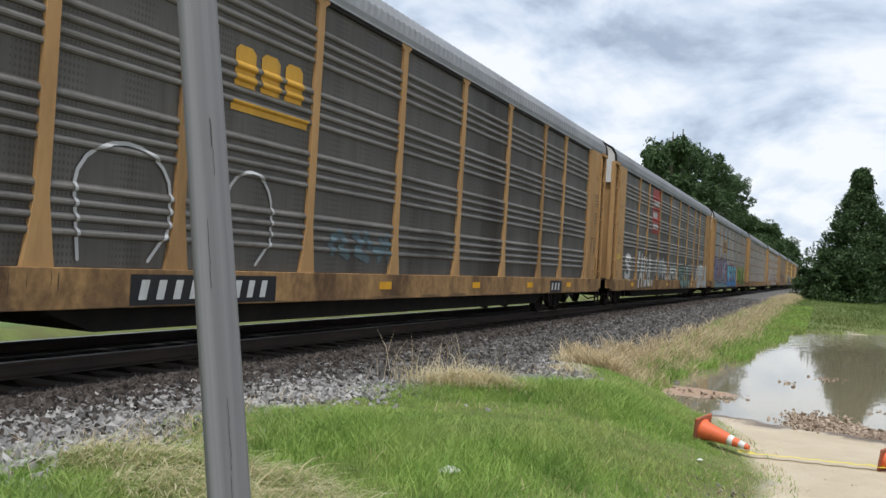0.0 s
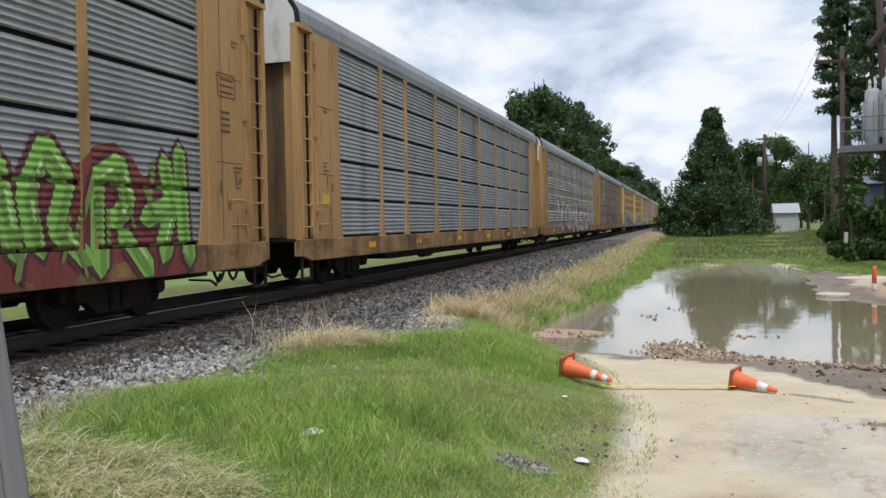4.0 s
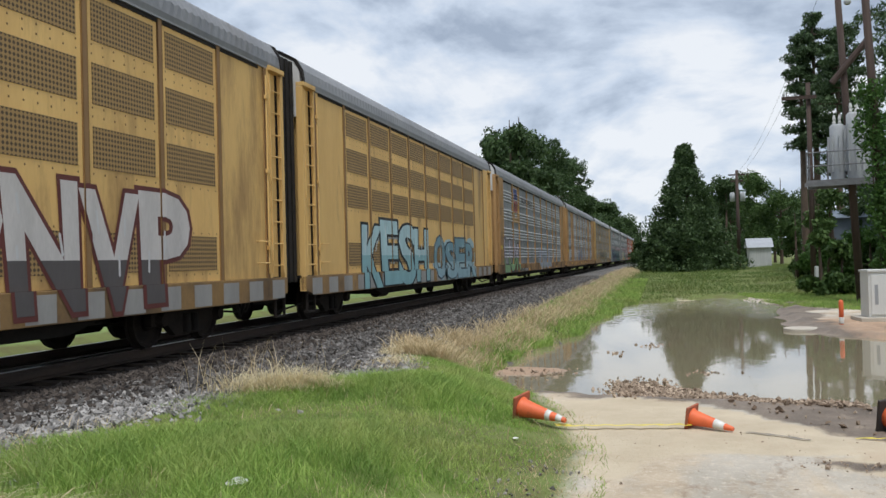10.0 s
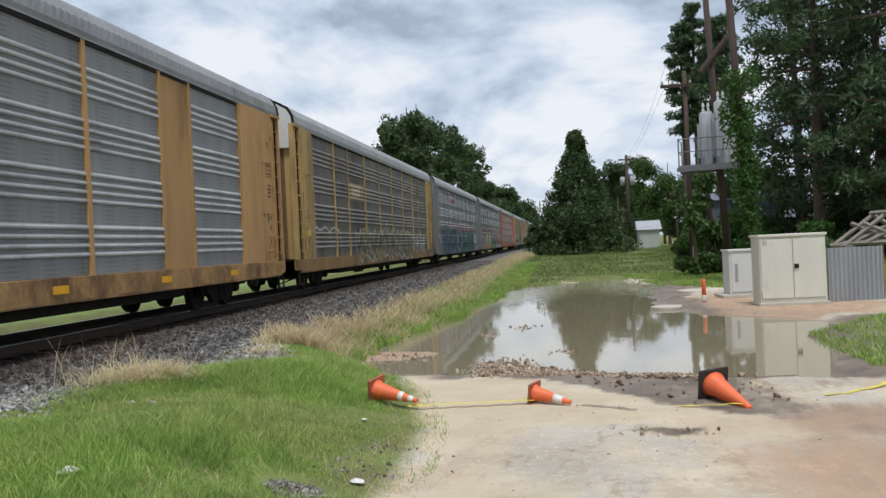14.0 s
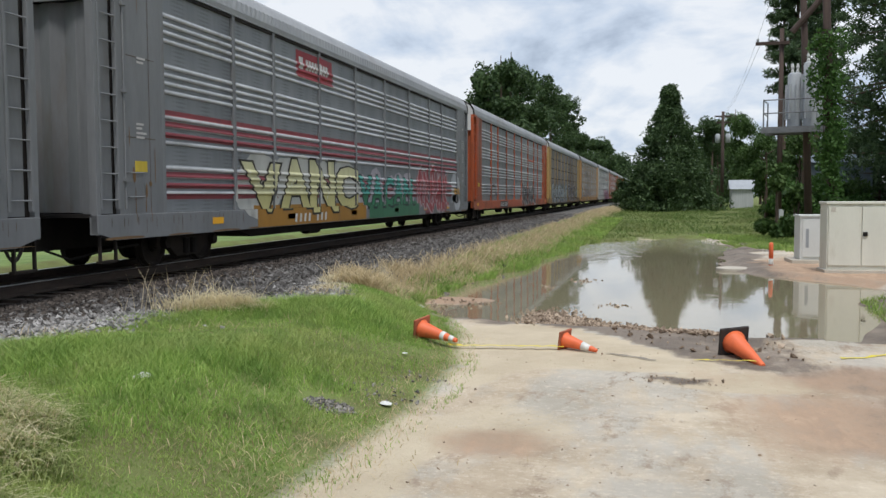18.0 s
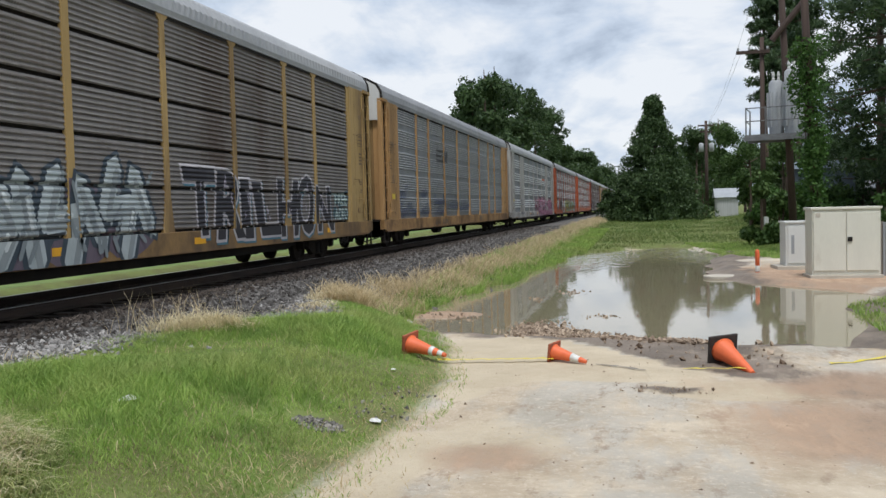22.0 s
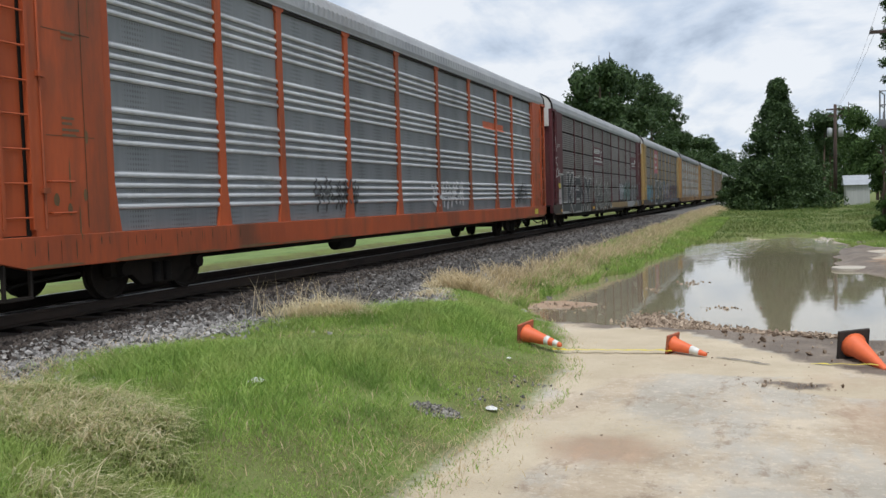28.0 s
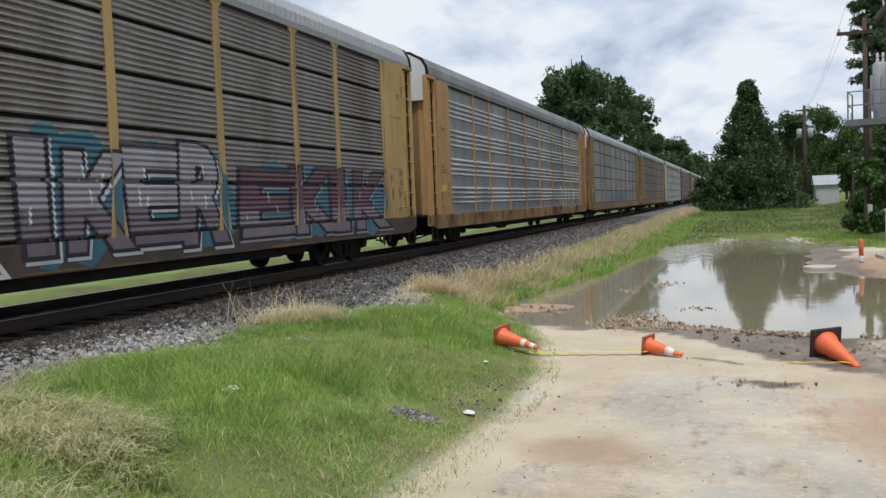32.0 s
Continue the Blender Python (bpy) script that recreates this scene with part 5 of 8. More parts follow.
    part("brake_cylinder", cached("cyl", lambda: Geo().tube((0.9, -0.4, 0.55), (0.9, 0.4, 0.55), 0.16, n=14).mesh("brake_cylinder", MAT["black"])), root, pose(0, -3.4, -0.1))
    shade = "roof_dark" if steel in ("yellow", "pale_yellow") else "roof"
    part("roof", cached(("roof", half, shade), lambda: roof_mesh(half, MAT[shade])), root)
    return root, car


def roof_edge_mesh():
    arc = [(1.57, 5.0), (1.59, 5.12), (1.56, 5.33), (1.425, 5.56), (1.07, 5.755), (0.5, 5.86), (0, 5.88)]
    arc = arc + [(-x, z) for x, z in reversed(arc[:-1])]
    n = len(arc)
    return Geo().add([(x, -0.05, z) for x, z in arc] + [(x, 0.05, z) for x, z in arc] + [(x * 0.97, 0.05, z - 0.05) for x, z in arc] + [(x * 0.97, -0.05, z - 0.05) for x, z in arc],
                     [(i, i + 1, n + i + 1, n + i) for i in range(n - 1)] + [(n + i, n + i + 1, 2 * n + i + 1, 2 * n + i) for i in range(n - 1)] + [(3 * n + i, 3 * n + i + 1, i + 1, i) for i in range(n - 1)]).mesh("roof_edge", MAT["black"])


def hose_mesh():
    n, k, r = 7, 9, 0.028
    v = []
    for j in range(k):
        t = j / (k - 1)
        slope = math.atan2(-0.32 * math.pi * math.cos(math.pi * t), 0.5)
        for i in range(n):
            w = 2 * math.pi * i / n
            v.append((r * math.cos(w), 0.5 * t - r * math.sin(w) * math.sin(slope), 0.62 - 0.32 * math.sin(math.pi * t) + r * math.sin(w) * math.cos(slope)))
    return Geo().add(v, [(j * n + i, j * n + (i + 1) % n, (j + 1) * n + (i + 1) % n, (j + 1) * n + i) for j in range(k - 1) for i in range(n)]).mesh("air_hose", MAT["cone_black"], True)


def flipped(me):
    """A mesh mirrored along its length."""
    c = me.copy()
    c.transform(Matrix.Diagonal((1, -1, 1, 1)))
    c.flip_normals()
    return c


def reflectors(car, root, ys, z=0.76):
    for y in ys:
        g = Geo()
        lay(g, rect(y, y + 0.45, z, z + 0.13), car, 0.006)
        part("reflector", g.mesh("reflector", paint((0.85, 0.42, 0.02))), root, None, "yellow reflective strip on the sill")


def stencils(car, root, y, rgb=(0.10, 0.06, 0.03)):
    """A framed box and small lines of stencilled data on an end plate."""
    g = Geo()
    for a in (rect(y, y + 0.55, 3.3, 3.32), rect(y, y + 0.55, 3.66, 3.68), rect(y, y + 0.02, 3.3, 3.68), rect(y + 0.53, y + 0.55, 3.3, 3.68)):
        lay(g, a, car, 0.006)
    for k in range(3):
        lay(g, rect(y + 0.07, y + 0.48, 3.37 + 0.1 * k, 3.40 + 0.1 * k), car, 0.006)
    for k in range(4):
        lay(g, rect(y + 0.08, y + 0.36, 2.75 + 0.1 * k, 2.79 + 0.1 * k), car, 0.006)
    ob = part("stencil", g.mesh("stencil", paint(rgb)), root, None, "small stencilled data lines")
    ob["kind"] = "stuff"

TRAIN = []  # (car, how far its middle lies behind the first coupling)


def enlist(root, k, length=PITCH):
    if k not in (7, 8):
        car = dict(CARS[root], style="flat")
        stains(car, root, k)
        dark = car["steel"] in ("maroon", "grey_paint")
        if not any(c.name.startswith("stencil") for c in root.children):
            stencils(car, root, 12.35, (0.5, 0.48, 0.46) if dark else (0.13, 0.08, 0.045))
        if not any(c.name.startswith("warning_plate") for c in root.children):
            part("warning_plate", Geo().box(1.553, 1.561, -12.55, -12.2, 1.72, 1.9).mesh("warning_plate", paint((0.62, 0.46, 0.05))), root, None, "small yellow warning plate")
        g = Geo()
        for y, z, w in ((-12.5, 2.35, 0.3), (-12.5, 2.5, 0.22), (-12.45, 3.6, 0.25), (12.45, 2.2, 0.28), (12.5, 1.95, 0.2), (12.45, 4.2, 0.22)):
            lay(g, rect(y, y + w, z, z + 0.035), car, 0.006)
            lay(g, rect(y, y + w * 0.8, z - 0.07, z - 0.035), car, 0.006)
        ob = part("data_line", g.mesh("data_line", paint((0.5, 0.48, 0.46) if dark else (0.16, 0.10, 0.055))), root, None, "small painted lines of data")
        ob["kind"] = "stuff"
    back = (k - 1) * PITCH if k <= 6 else {7: 165.55, 8: 186.95}.get(k, 186.95 + (k - 8) * PITCH)
    TRAIN.append((root, back - length / 2))


def plate(car, root, y0, y1, z0, z1, rgb, name="plate"):
    g = Geo()
    lay(g, rect(y0, y1, z0, z1), car, 0.006)
    part(name, g.mesh(name, paint(rgb, "flat paint")), root, None, "painted emblem panel")


def marks(car, root, shapes, rgb, name="emblem"):
    for i, s in enumerate(shapes):
        g = Geo()
        lay(g, s, car, (0.011 if name == "emblem" else 0.021) + 0.001 * (i % 9))
        part(name, g.mesh(name, paint(rgb, "flat paint")), root, None, "plain emblem shape")


def stains(car, root, seed):
    """Rust and brake dust on the end plates and along the sill."""
    rng = random.Random(seed)
    g = Geo()
    for i in range(17):
        y = -12.8 + 1.6 * i + rng.uniform(-0.2, 0.2)
        lay(g, blob(y, rng.uniform(0.60, 0.64), rng.uniform(0.3, 0.8), rng.uniform(0.012, 0.035), rng, 13), car, 0.002)
    for s in (-1, 1):
        for i in range(6):
            y = s * (11.95 + 0.15 * i)
            lay(g, blob(y, rng.choice((1.15, 4.6, rng.uniform(1.4, 4.4))), rng.uniform(0.006, 0.018), rng.uniform(0.1, 0.45), rng, 9), car, 0.002)
        for i in range(4):
            lay(g, blob(s * rng.uniform(11.9, 12.7), rng.uniform(1.2, 2.3), rng.uniform(0.02, 0.07), rng.uniform(0.05, 0.18), rng, 11), car, 0.0025 + 0.0003 * i)
    ob = part("grime_stain", g.mesh("grime_stain", MAT["stain"]), root, None, "rust and brake dust stains")
    ob["kind"] = "stuff"
    g = Geo()
    for s in (-1, 1):
        for i in range(22):
            y = s * (8.6 + 0.22 * i + rng.uniform(-0.1, 0.1))
            tall = rng.uniform(0.05, 0.16)
            lay(g, blob(y, 0.98 - tall, rng.uniform(0.004, 0.012), tall, rng, 9), car, 0.0022 + 0.0002 * (i % 7))
        for z in (2.28, 3.62):
            lay(g, rect(s * 12.35 - 0.42, s * 12.35 + 0.42, z, z + 0.012), car, 0.002)
        lay(g, rect(s * 12.1 - 0.006, s * 12.1 + 0.006, 1.1, 4.9), car, 0.0021)
    ob = part("oil_streak", g.mesh("oil_streak", MAT["smudge"]), root, None, "thin dark oily streaks over the wheels")
    ob["kind"] = "stuff"


def blocks(y0, y1, z0, z1, n):
    """A row of plain blocks that stands for brand lettering."""
    w = (y1 - y0) / n
    res = []
    for i in range(n):
        a, b = y0 + w * i, y0 + w * (i + 0.78)
        res.append([(a, z0), (b, z0), (b, z1 - (b - a) * 0.15), (b - (b - a) * 0.2, z1), (a + (b - a) * 0.2, z1), (a, z1 - (b - a) * 0.15)])
    return res


WHITE, BLACK, DARK = (0.62, 0.62, 0.60), (0.015, 0.015, 0.018), (0.05, 0.045, 0.05)
GOLD, SIGNAL = (0.62, 0.34, 0.04), (0.85, 0.42, 0.02)


def tag_line(car, root, strokes, rgb, w=0.06):
    n = 0
    for pts in strokes:
        g = Geo()
        for a, b in zip(pts, pts[1:]):
            n += 1
            lay(g, stroke((a[0] - 0.6, a[1]), (b[0] - 0.6, b[1]), w), car, 0.020 + 0.001 * (n % 4))
        part("graffiti_line", g.mesh("graffiti_line", paint(rgb)), root, None, "thin sprayed line")


def script(y0, y1, z, h, seed):
    """A looping handwritten line."""
    rng = random.Random(seed)
    n = max(3, int((y1 - y0) / 0.3))
    pts = []
    for k in range(n):
        tall, wide, c = h * rng.choice((0.45, 0.55, 1.0)), (y1 - y0) / n, y0 + (y1 - y0) * (k + 0.5) / n
        for q in range(7):
            w = 2 * math.pi * q / 7
            pts.append((c - wide * 0.55 * math.cos(w) + wide * 0.35 * q / 7, z + tall * (0.5 - 0.5 * math.cos(w + 0.6))))
    return pts


def arch(y0, y1, z0, z1):
    m, r = (y0 + y1) / 2, (y1 - y0) / 2
    pts = [(y0 + 0.1, z0)] + [(m - r * math.cos(math.pi * i / 10), z1 - 0.5 + 0.5 * math.sin(math.pi * i / 10)) for i in range(11)] + [(y1, z1 - 0.9), (y1 - 0.3, z0)]
    return pts


def build_train():
    fr = [-10, -6.4, -2, 2.2, 5.9, 9.5]
    # 1: dark ribbed car with gold emblem letters
    r, c = autorack("dark grey ribbed autorack car with yellow posts, faint graffiti", "yellow", "panel_soot", deep=2)
    marks(c, r, blocks(-6.05, -4.4, 3.35, 3.88, 3) + [rect(-6.1, -4.35, 3.04, 3.17)], GOLD)
    bars(c, r, -7.0, -4.5, 0.68, 0.22, WHITE, 9, back=BLACK)
    bars(c, r, 8.6, 9.5, 0.68, 0.2, WHITE, 3, back=BLACK)
    tag_line(c, r, [arch(-7.9, -6.5, 1.1, 2.35), arch(-5.5, -4.5, 1.1, 2.3)], (0.5, 0.5, 0.5), 0.045)
    piece_of_graffiti(c, r, -3.0, -0.9, 1.2, 1.7, (0.12, 0.17, 0.19), None, None, 3, 1)
    reflectors(c, r, fr)
    enlist(r, 1)
    # 2: dark ribbed car with a red emblem panel
    r, c = autorack("dark ribbed autorack car with red emblem panel and white graffiti", "yellow", "panel_dark", deep=2)
    plate(c, r, -5.9, -4.25, 3.0, 4.98, (0.42, 0.045, 0.04))
    marks(c, r, blocks(-5.75, -4.4, 4.15, 4.42, 7) + blocks(-5.75, -4.7, 3.68, 3.92, 6) + blocks(-5.75, -4.55, 3.2, 3.44, 7), WHITE)
    sprayed_letters(c, r, "YARA", -8.4, -5.0, 0.75, 2.0, WHITE, BLACK, fat=0.055, seed=2)
    sprayed_letters(c, r, "S", -10.3, -9.3, 1.0, 1.95, WHITE, None, fat=0.06, seed=3)
    piece_of_graffiti(c, r, -4.2, -1.8, 1.1, 2.0, (0.4, 0.42, 0.42), None, None, 4, 4, 1.2)
    sprayed_letters(c, r, "PLUFOL", -2.2, 2.2, 1.05, 1.7, WHITE, (0.2, 0.22, 0.22), fat=0.05, seed=5)
    piece_of_graffiti(c, r, 2.6, 6.0, 0.7, 1.8, (0.28, 0.42, 0.38), BLACK, None, 3, 6, 1.2)
    piece_of_graffiti(c, r, 9.0, 12.9, 0.65, 2.0, (0.6, 0.6, 0.58), None, (0.5, 0.5, 0.5), 4, 7, 1.3)
    reflectors(c, r, fr)
    stencils(c, r, 12.0)
    enlist(r, 2)
    # 3: tiered car with violet, blue and green graffiti
    r, c = autorack("grey tiered autorack car with violet, blue and green graffiti", "yellow", "panel_grey", "tiered")
    plate(c, r, -6.85, -4.25, 3.0, 3.95, (0.50, 0.30, 0.10))
    marks(c, r, blocks(-6.4, -4.7, 3.35, 3.85, 3) + [rect(-6.4, -4.7, 3.08, 3.2)], (0.09, 0.06, 0.04))
    for y0, y1 in ((-11.5, -3.3),):
        plate(c, r, y0, y1, 0.62, 1.05, (0.16, 0.26, 0.28), "graffiti_background")
    sprayed_letters(c, r, "VOLUME", -11.3, -3.2, 0.95, 2.45, (0.30, 0.285, 0.40), (0.022, 0.025, 0.085), (0.10, 0.075, 0.17), (0.245, 0.25, 0.36), (0.12, 0.22, 0.5), (0.05, 0.09, 0.28), 0.03, 8, 0.4, 0.5)
    plate(c, r, -8.7, -8.2, 0.95, 2.35, (0.36, 0.09, 0.03), "graffiti_fill")
    sprayed_letters(c, r, "JEOS", -3.0, 3.7, 0.68, 2.15, (0.10, 0.42, 0.55), (0.015, 0.025, 0.09), (0.24, 0.075, 0.06), (0.05, 0.22, 0.48), (0.35, 0.68, 0.72), (0.02, 0.05, 0.2), 0.065, 10, 0.45, 0.8)
    piece_of_graffiti(c, r, 4.9, 11.8, 0.62, 2.3, (0.27, 0.52, 0.10), (0.13, 0.035, 0.05), (0.23, 0.055, 0.045), 6, 11, 1.0, (0.50, 0.68, 0.28))
    stencils(c, r, 12.0)
    bars(c, r, -2.6, -0.4, 0.66, 0.2, WHITE, 8)
    enlist(r, 3)
    # 4: tiered, clean
    r, c = autorack("grey tiered autorack car with yellow ends and pale posts", "yellow", "panel_grey", "tiered")
    bars(c, r, -6.4, -4.4, 0.70, 0.2, (0.12, 0.08, 0.05), 8)
    reflectors(c, r, fr)
    enlist(r, 4)
    # 5: ribbed grey with white and maroon graffiti
    r, c = autorack("grey ribbed autorack car with yellow posts and white maroon graffiti", "yellow", "panel_grey")
    sprayed_letters(c, r, "VON", -7.5, 1.8, 0.72, 2.45, (0.60, 0.57, 0.58), (0.13, 0.03, 0.05), None, (0.55, 0.5, 0.53), None, (0.10, 0.025, 0.04), 0.055, 12, 0.4)
    sprayed_letters(c, r, "LENSA", 2.2, 8.2, 0.72, 2.05, (0.58, 0.56, 0.57), (0.12, 0.03, 0.05), None, (0.52, 0.48, 0.5), None, (0.10, 0.025, 0.04), 0.05, 13, 0.4)
    piece_of_graffiti(c, r, 2.8, 3.5, 3.3, 3.8, (0.60, 0.16, 0.17), None, None, 2, 14, 0.7)
    reflectors(c, r, fr)
    enlist(r, 5)
    # 6: tiered with a tan emblem panel
    r, c = autorack("dark grey tiered autorack car with tan emblem panel and outline graffiti", "yellow", "panel_dark", "tiered")
    plate(c, r, -8.8, -7.0, 3.05, 4.95, (0.50, 0.33, 0.15))
    marks(c, r, [[(-8.4, 4.5), (-8.3, 3.8), (-7.9, 3.6), (-7.5, 3.8), (-7.4, 4.5)]], (0.13, 0.10, 0.16))
    marks(c, r, [rect(-8.3 + 0.16 * i, -8.22 + 0.16 * i, 3.82, 4.25) for i in range(6)], (0.42, 0.22, 0.18), "emblem_stripes")
    piece_of_graffiti(c, r, -5.9, -0.8, 0.7, 2.4, (0.34, 0.33, 0.32), (0.12, 0.11, 0.11), None, 4, 15, 0.6)
    piece_of_graffiti(c, r, -0.3, 4.8, 0.8, 2.2, (0.45, 0.14, 0.07), (0.35, 0.33, 0.32), None, 4, 16, 0.9, (0.15, 0.35, 0.48))
    piece_of_graffiti(c, r, 5.0, 8.5, 0.7, 2.4, (0.40, 0.52, 0.58), (0.12, 0.20, 0.25), None, 4, 17, 0.7)
    stencils(c, r, 12.0)
    part("warning_plate", Geo().box(1.552, 1.56, 12.05, 12.55, 2.2, 2.45).mesh("warning_plate", paint((0.60, 0.48, 0.10))), r, None, "yellow warning plate")
    piece_of_graffiti(c, r, 11.9, 12.7, 0.75, 1.7, (0.06, 0.05, 0.07), None, (0.34, 0.25, 0.15), 1, 18, 1.1)
    reflectors(c, r, fr)
    enlist(r, 6)
    # 7 and 8: a joined pair of all-yellow units
    for k, length in ((7, 22.8), (8, 21.4)):
        half = length / 2 - (0.45 if k == 7 else 0.5)
        n = 11 if k == 7 else 10
        ps = [-half + 1.55 + i * (2 * half - 2.3) / n for i in range(n + 1)] if k == 7 else [-half + 0.75 + i * (2 * half - 2.3) / n for i in range(n + 1)]
        r, c = autorack("all-yellow autorack unit with vent screens and graffiti along its foot", "pale_yellow", "pale_yellow", "flat", ps, False, "cap_white", half, post_mat="rust_shade_post")
        vents(r, ps)
        g = Geo()
        for p in ps:
            lay(g, rect(p - 0.055, p + 0.03, PANEL_LOW, PANEL_TOP), c, 0.004)
        part("post_face", g.mesh("post_face", paint((0.27, 0.155, 0.065))), r, None, "rust-stained post faces")
        if k == 7:
            piece_of_graffiti(c, r, -8.2, -3.8, 0.65, 2.2, (0.42, 0.52, 0.44), (0.05, 0.08, 0.12), (0.50, 0.55, 0.50), 3, 19, 1.4, (0.6, 0.62, 0.6))
            sprayed_letters(c, r, "GEWE", -3.8, 2.4, 0.75, 2.35, (0.56, 0.60, 0.62), (0.025, 0.03, 0.055), (0.30, 0.40, 0.50), (0.09, 0.13, 0.17), (0.6, 0.64, 0.66), (0.04, 0.06, 0.10), 0.04, 20, 0.62, 1.8)
            sprayed_letters(c, r, "PNVP", 2.6, 8.0, 0.75, 2.25, (0.60, 0.57, 0.55), (0.13, 0.035, 0.03), None, (0.10, 0.09, 0.09), (0.6, 0.6, 0.6), None, 0.055, 21, 0.42, 0.6)
            bellows = Geo()
            for i in range(4):
                bellows.box(-1.42, 1.42, half + 0.02 + i * 0.22, half + 0.16 + i * 0.22, 0.9, 5.45)
            part("bellows", bellows.mesh("bellows", MAT["black"]), r, None, "black rubber bellows")
            bars(c, r, -7.6, -6.6, 2.55, 0.2, (0.13, 0.08, 0.05), 4)
            bars(c, r, -7.6, -5.8, 2.25, 0.2, (0.13, 0.08, 0.05), 6)
        else:
            sprayed_letters(c, r, "KESH", -6.0, 0.3, 0.65, 2.25, (0.42, 0.60, 0.63), (0.02, 0.025, 0.03), None, (0.25, 0.45, 0.48), (0.62, 0.68, 0.68), (0.30, 0.34, 0.33), 0.05, 22, 0.5, 0.9)
            sprayed_letters(c, r, "OSER", 1.0, 7.2, 0.65, 1.95, (0.17, 0.31, 0.37), (0.045, 0.08, 0.10), (0.36, 0.50, 0.54), (0.30, 0.46, 0.52), (0.48, 0.58, 0.6), None, 0.05, 23, 0.45)
        for i in range(int(half * 2 / 0.95)):
            g = Geo()
            lay(g, rect(-half + 0.3 + i * 0.95, -half + 0.85 + i * 0.95, 0.62, 0.97), c, 0.004)
            part("sill_patch", g.mesh("sill_patch", paint((0.33, 0.32, 0.30))), r, None, "pale sill plate")
        reflectors(c, r, [-6, 0.5, 6], 0.9)
        enlist(r, k, length)
    # 9: ribbed with a shield emblem
    r, c = autorack("grey ribbed autorack car with a shield emblem and yellow posts", "yellow", "panel_grey")
    plate(c, r, -8.85, -6.95, 3.1, 4.98, (0.50, 0.32, 0.13))
    marks(c, r, [[(-8.55, 4.85), (-8.6, 3.9), (-8.3, 3.45), (-7.95, 3.3), (-7.6, 3.45), (-7.3, 3.9), (-7.35, 4.85)]], (0.50, 0.48, 0.46))
    marks(c, r, [rect(-8.5, -7.4, 4.25, 4.8)], (0.04, 0.06, 0.22), "emblem_top")
    marks(c, r, [rect(-8.45 + 0.19 * i, -8.36 + 0.19 * i, 3.6, 4.2) for i in range(6)], (0.42, 0.05, 0.05), "emblem_stripes")
    words("BUILDING", r, -6.15, -4.36, 4.2, 0.32, BLACK)
    words("AMERICA", r, -4.03, -2.25, 4.2, 0.32, BLACK)
    plate(c, r, -7.1, -4.64, 0.615, 0.79, (0.045, 0.04, 0.035), "number_plate")
    bars(c, r, -6.3, -5.45, 0.64, 0.125, (0.30, 0.26, 0.22), 4)
    bars(c, r, -5.15, -4.1, 0.64, 0.125, (0.50, 0.47, 0.44), 6)
    sprayed_letters(c, r, "LUX", -11.2, -6.6, 0.7, 2.1, (0.52, 0.48, 0.56), (0.02, 0.015, 0.02), None, (0.24, 0.42, 0.20), (0.62, 0.62, 0.62), (0.05, 0.04, 0.05), 0.055, 24, 0.45)
    piece_of_graffiti(c, r, 0.7, 5.9, 0.7, 1.9, (0.40, 0.42, 0.52), None, (0.30, 0.36, 0.36), 4, 25, 1.2, (0.45, 0.55, 0.45))
    reflectors(c, r, [-10.6, -7.65, -4.4, 0.3, 4.2, 8.0], 0.64)
    stencils(c, r, -13.0 + 0.1)
    enlist(r, 9)
    # 10: ribbed sheets in a broad tan frame
    ps = [-11.62, -9.3, -7.7, -4.9, -2.1, 0.7, 3.5, 6.3, 7.7, 10.6]
    r, c = autorack("tan-framed autorack car with ribbed grey sheets and broad plain panels", "yellow", "panel_grey", "ribbed", ps, False, wide=(1, 7))
    for door in [o for o in r.children if o.name.startswith("end_door") and o.matrix_basis.translation.y < 0]:
        door.data = door.data.copy()
        door.data.materials[0] = MAT["cap_white"]
        door["label"] = "white-painted end door"
    marks(c, r, blocks(-9.1, -8.0, 3.65, 4.0, 3), (0.12, 0.09, 0.07))
    piece_of_graffiti(c, r, -2.6, 0.6, 1.1, 2.0, (0.20, 0.24, 0.34), None, None, 3, 26, 1.0)
    reflectors(c, r, fr)
    enlist(r, 10)
    # 11: brownish ribbed car with thin posts
    r, c = autorack("weathered brown-grey autorack car with pale yellow outline graffiti", "khaki", "panel_dark", "ribbed", flare=False)
    plate(c, r, -6.9, -4.3, 3.1, 3.75, (0.34, 0.26, 0.16))
    marks(c, r, blocks(-6.3, -4.9, 3.25, 3.6, 3), (0.55, 0.50, 0.40))
    tag_line(c, r, [[(-11.4, 1.0)] + [(-11.4 + 0.32 * i, 1.85 + 0.18 * abs(math.sin(i * 0.9))) for i in range(12)] + [(-7.5, 1.1)]], (0.48, 0.47, 0.42), 0.07)
    piece_of_graffiti(c, r, -5.4, 6.5, 0.75, 2.0, (0.12, 0.115, 0.09), (0.50, 0.48, 0.36), None, 9, 27, 1.0)
    piece_of_graffiti(c, r, 7.0, 11.2, 0.9, 1.9, (0.42, 0.42, 0.40), None, None, 4, 28, 0.9)
    enlist(r, 11)
    # 12 and 13: grey cars with red stripes
    for k in (12, 13):
        r, c = autorack("grey autorack car with red stripes along the ribs and large graffiti", "grey_paint", "panel_light", "ribbed", flare=False, cap="grey_paint")
        g = Geo()
        for z in (2.62, 2.42, 2.22) if k == 12 else (2.75, 2.55, 2.35, 1.65, 1.45, 1.25):
            for a, b in zip(BAYS, BAYS[1:]):
                lay(g, rect(a + 0.06, b - 0.06, z, z + 0.10), c, 0.003)
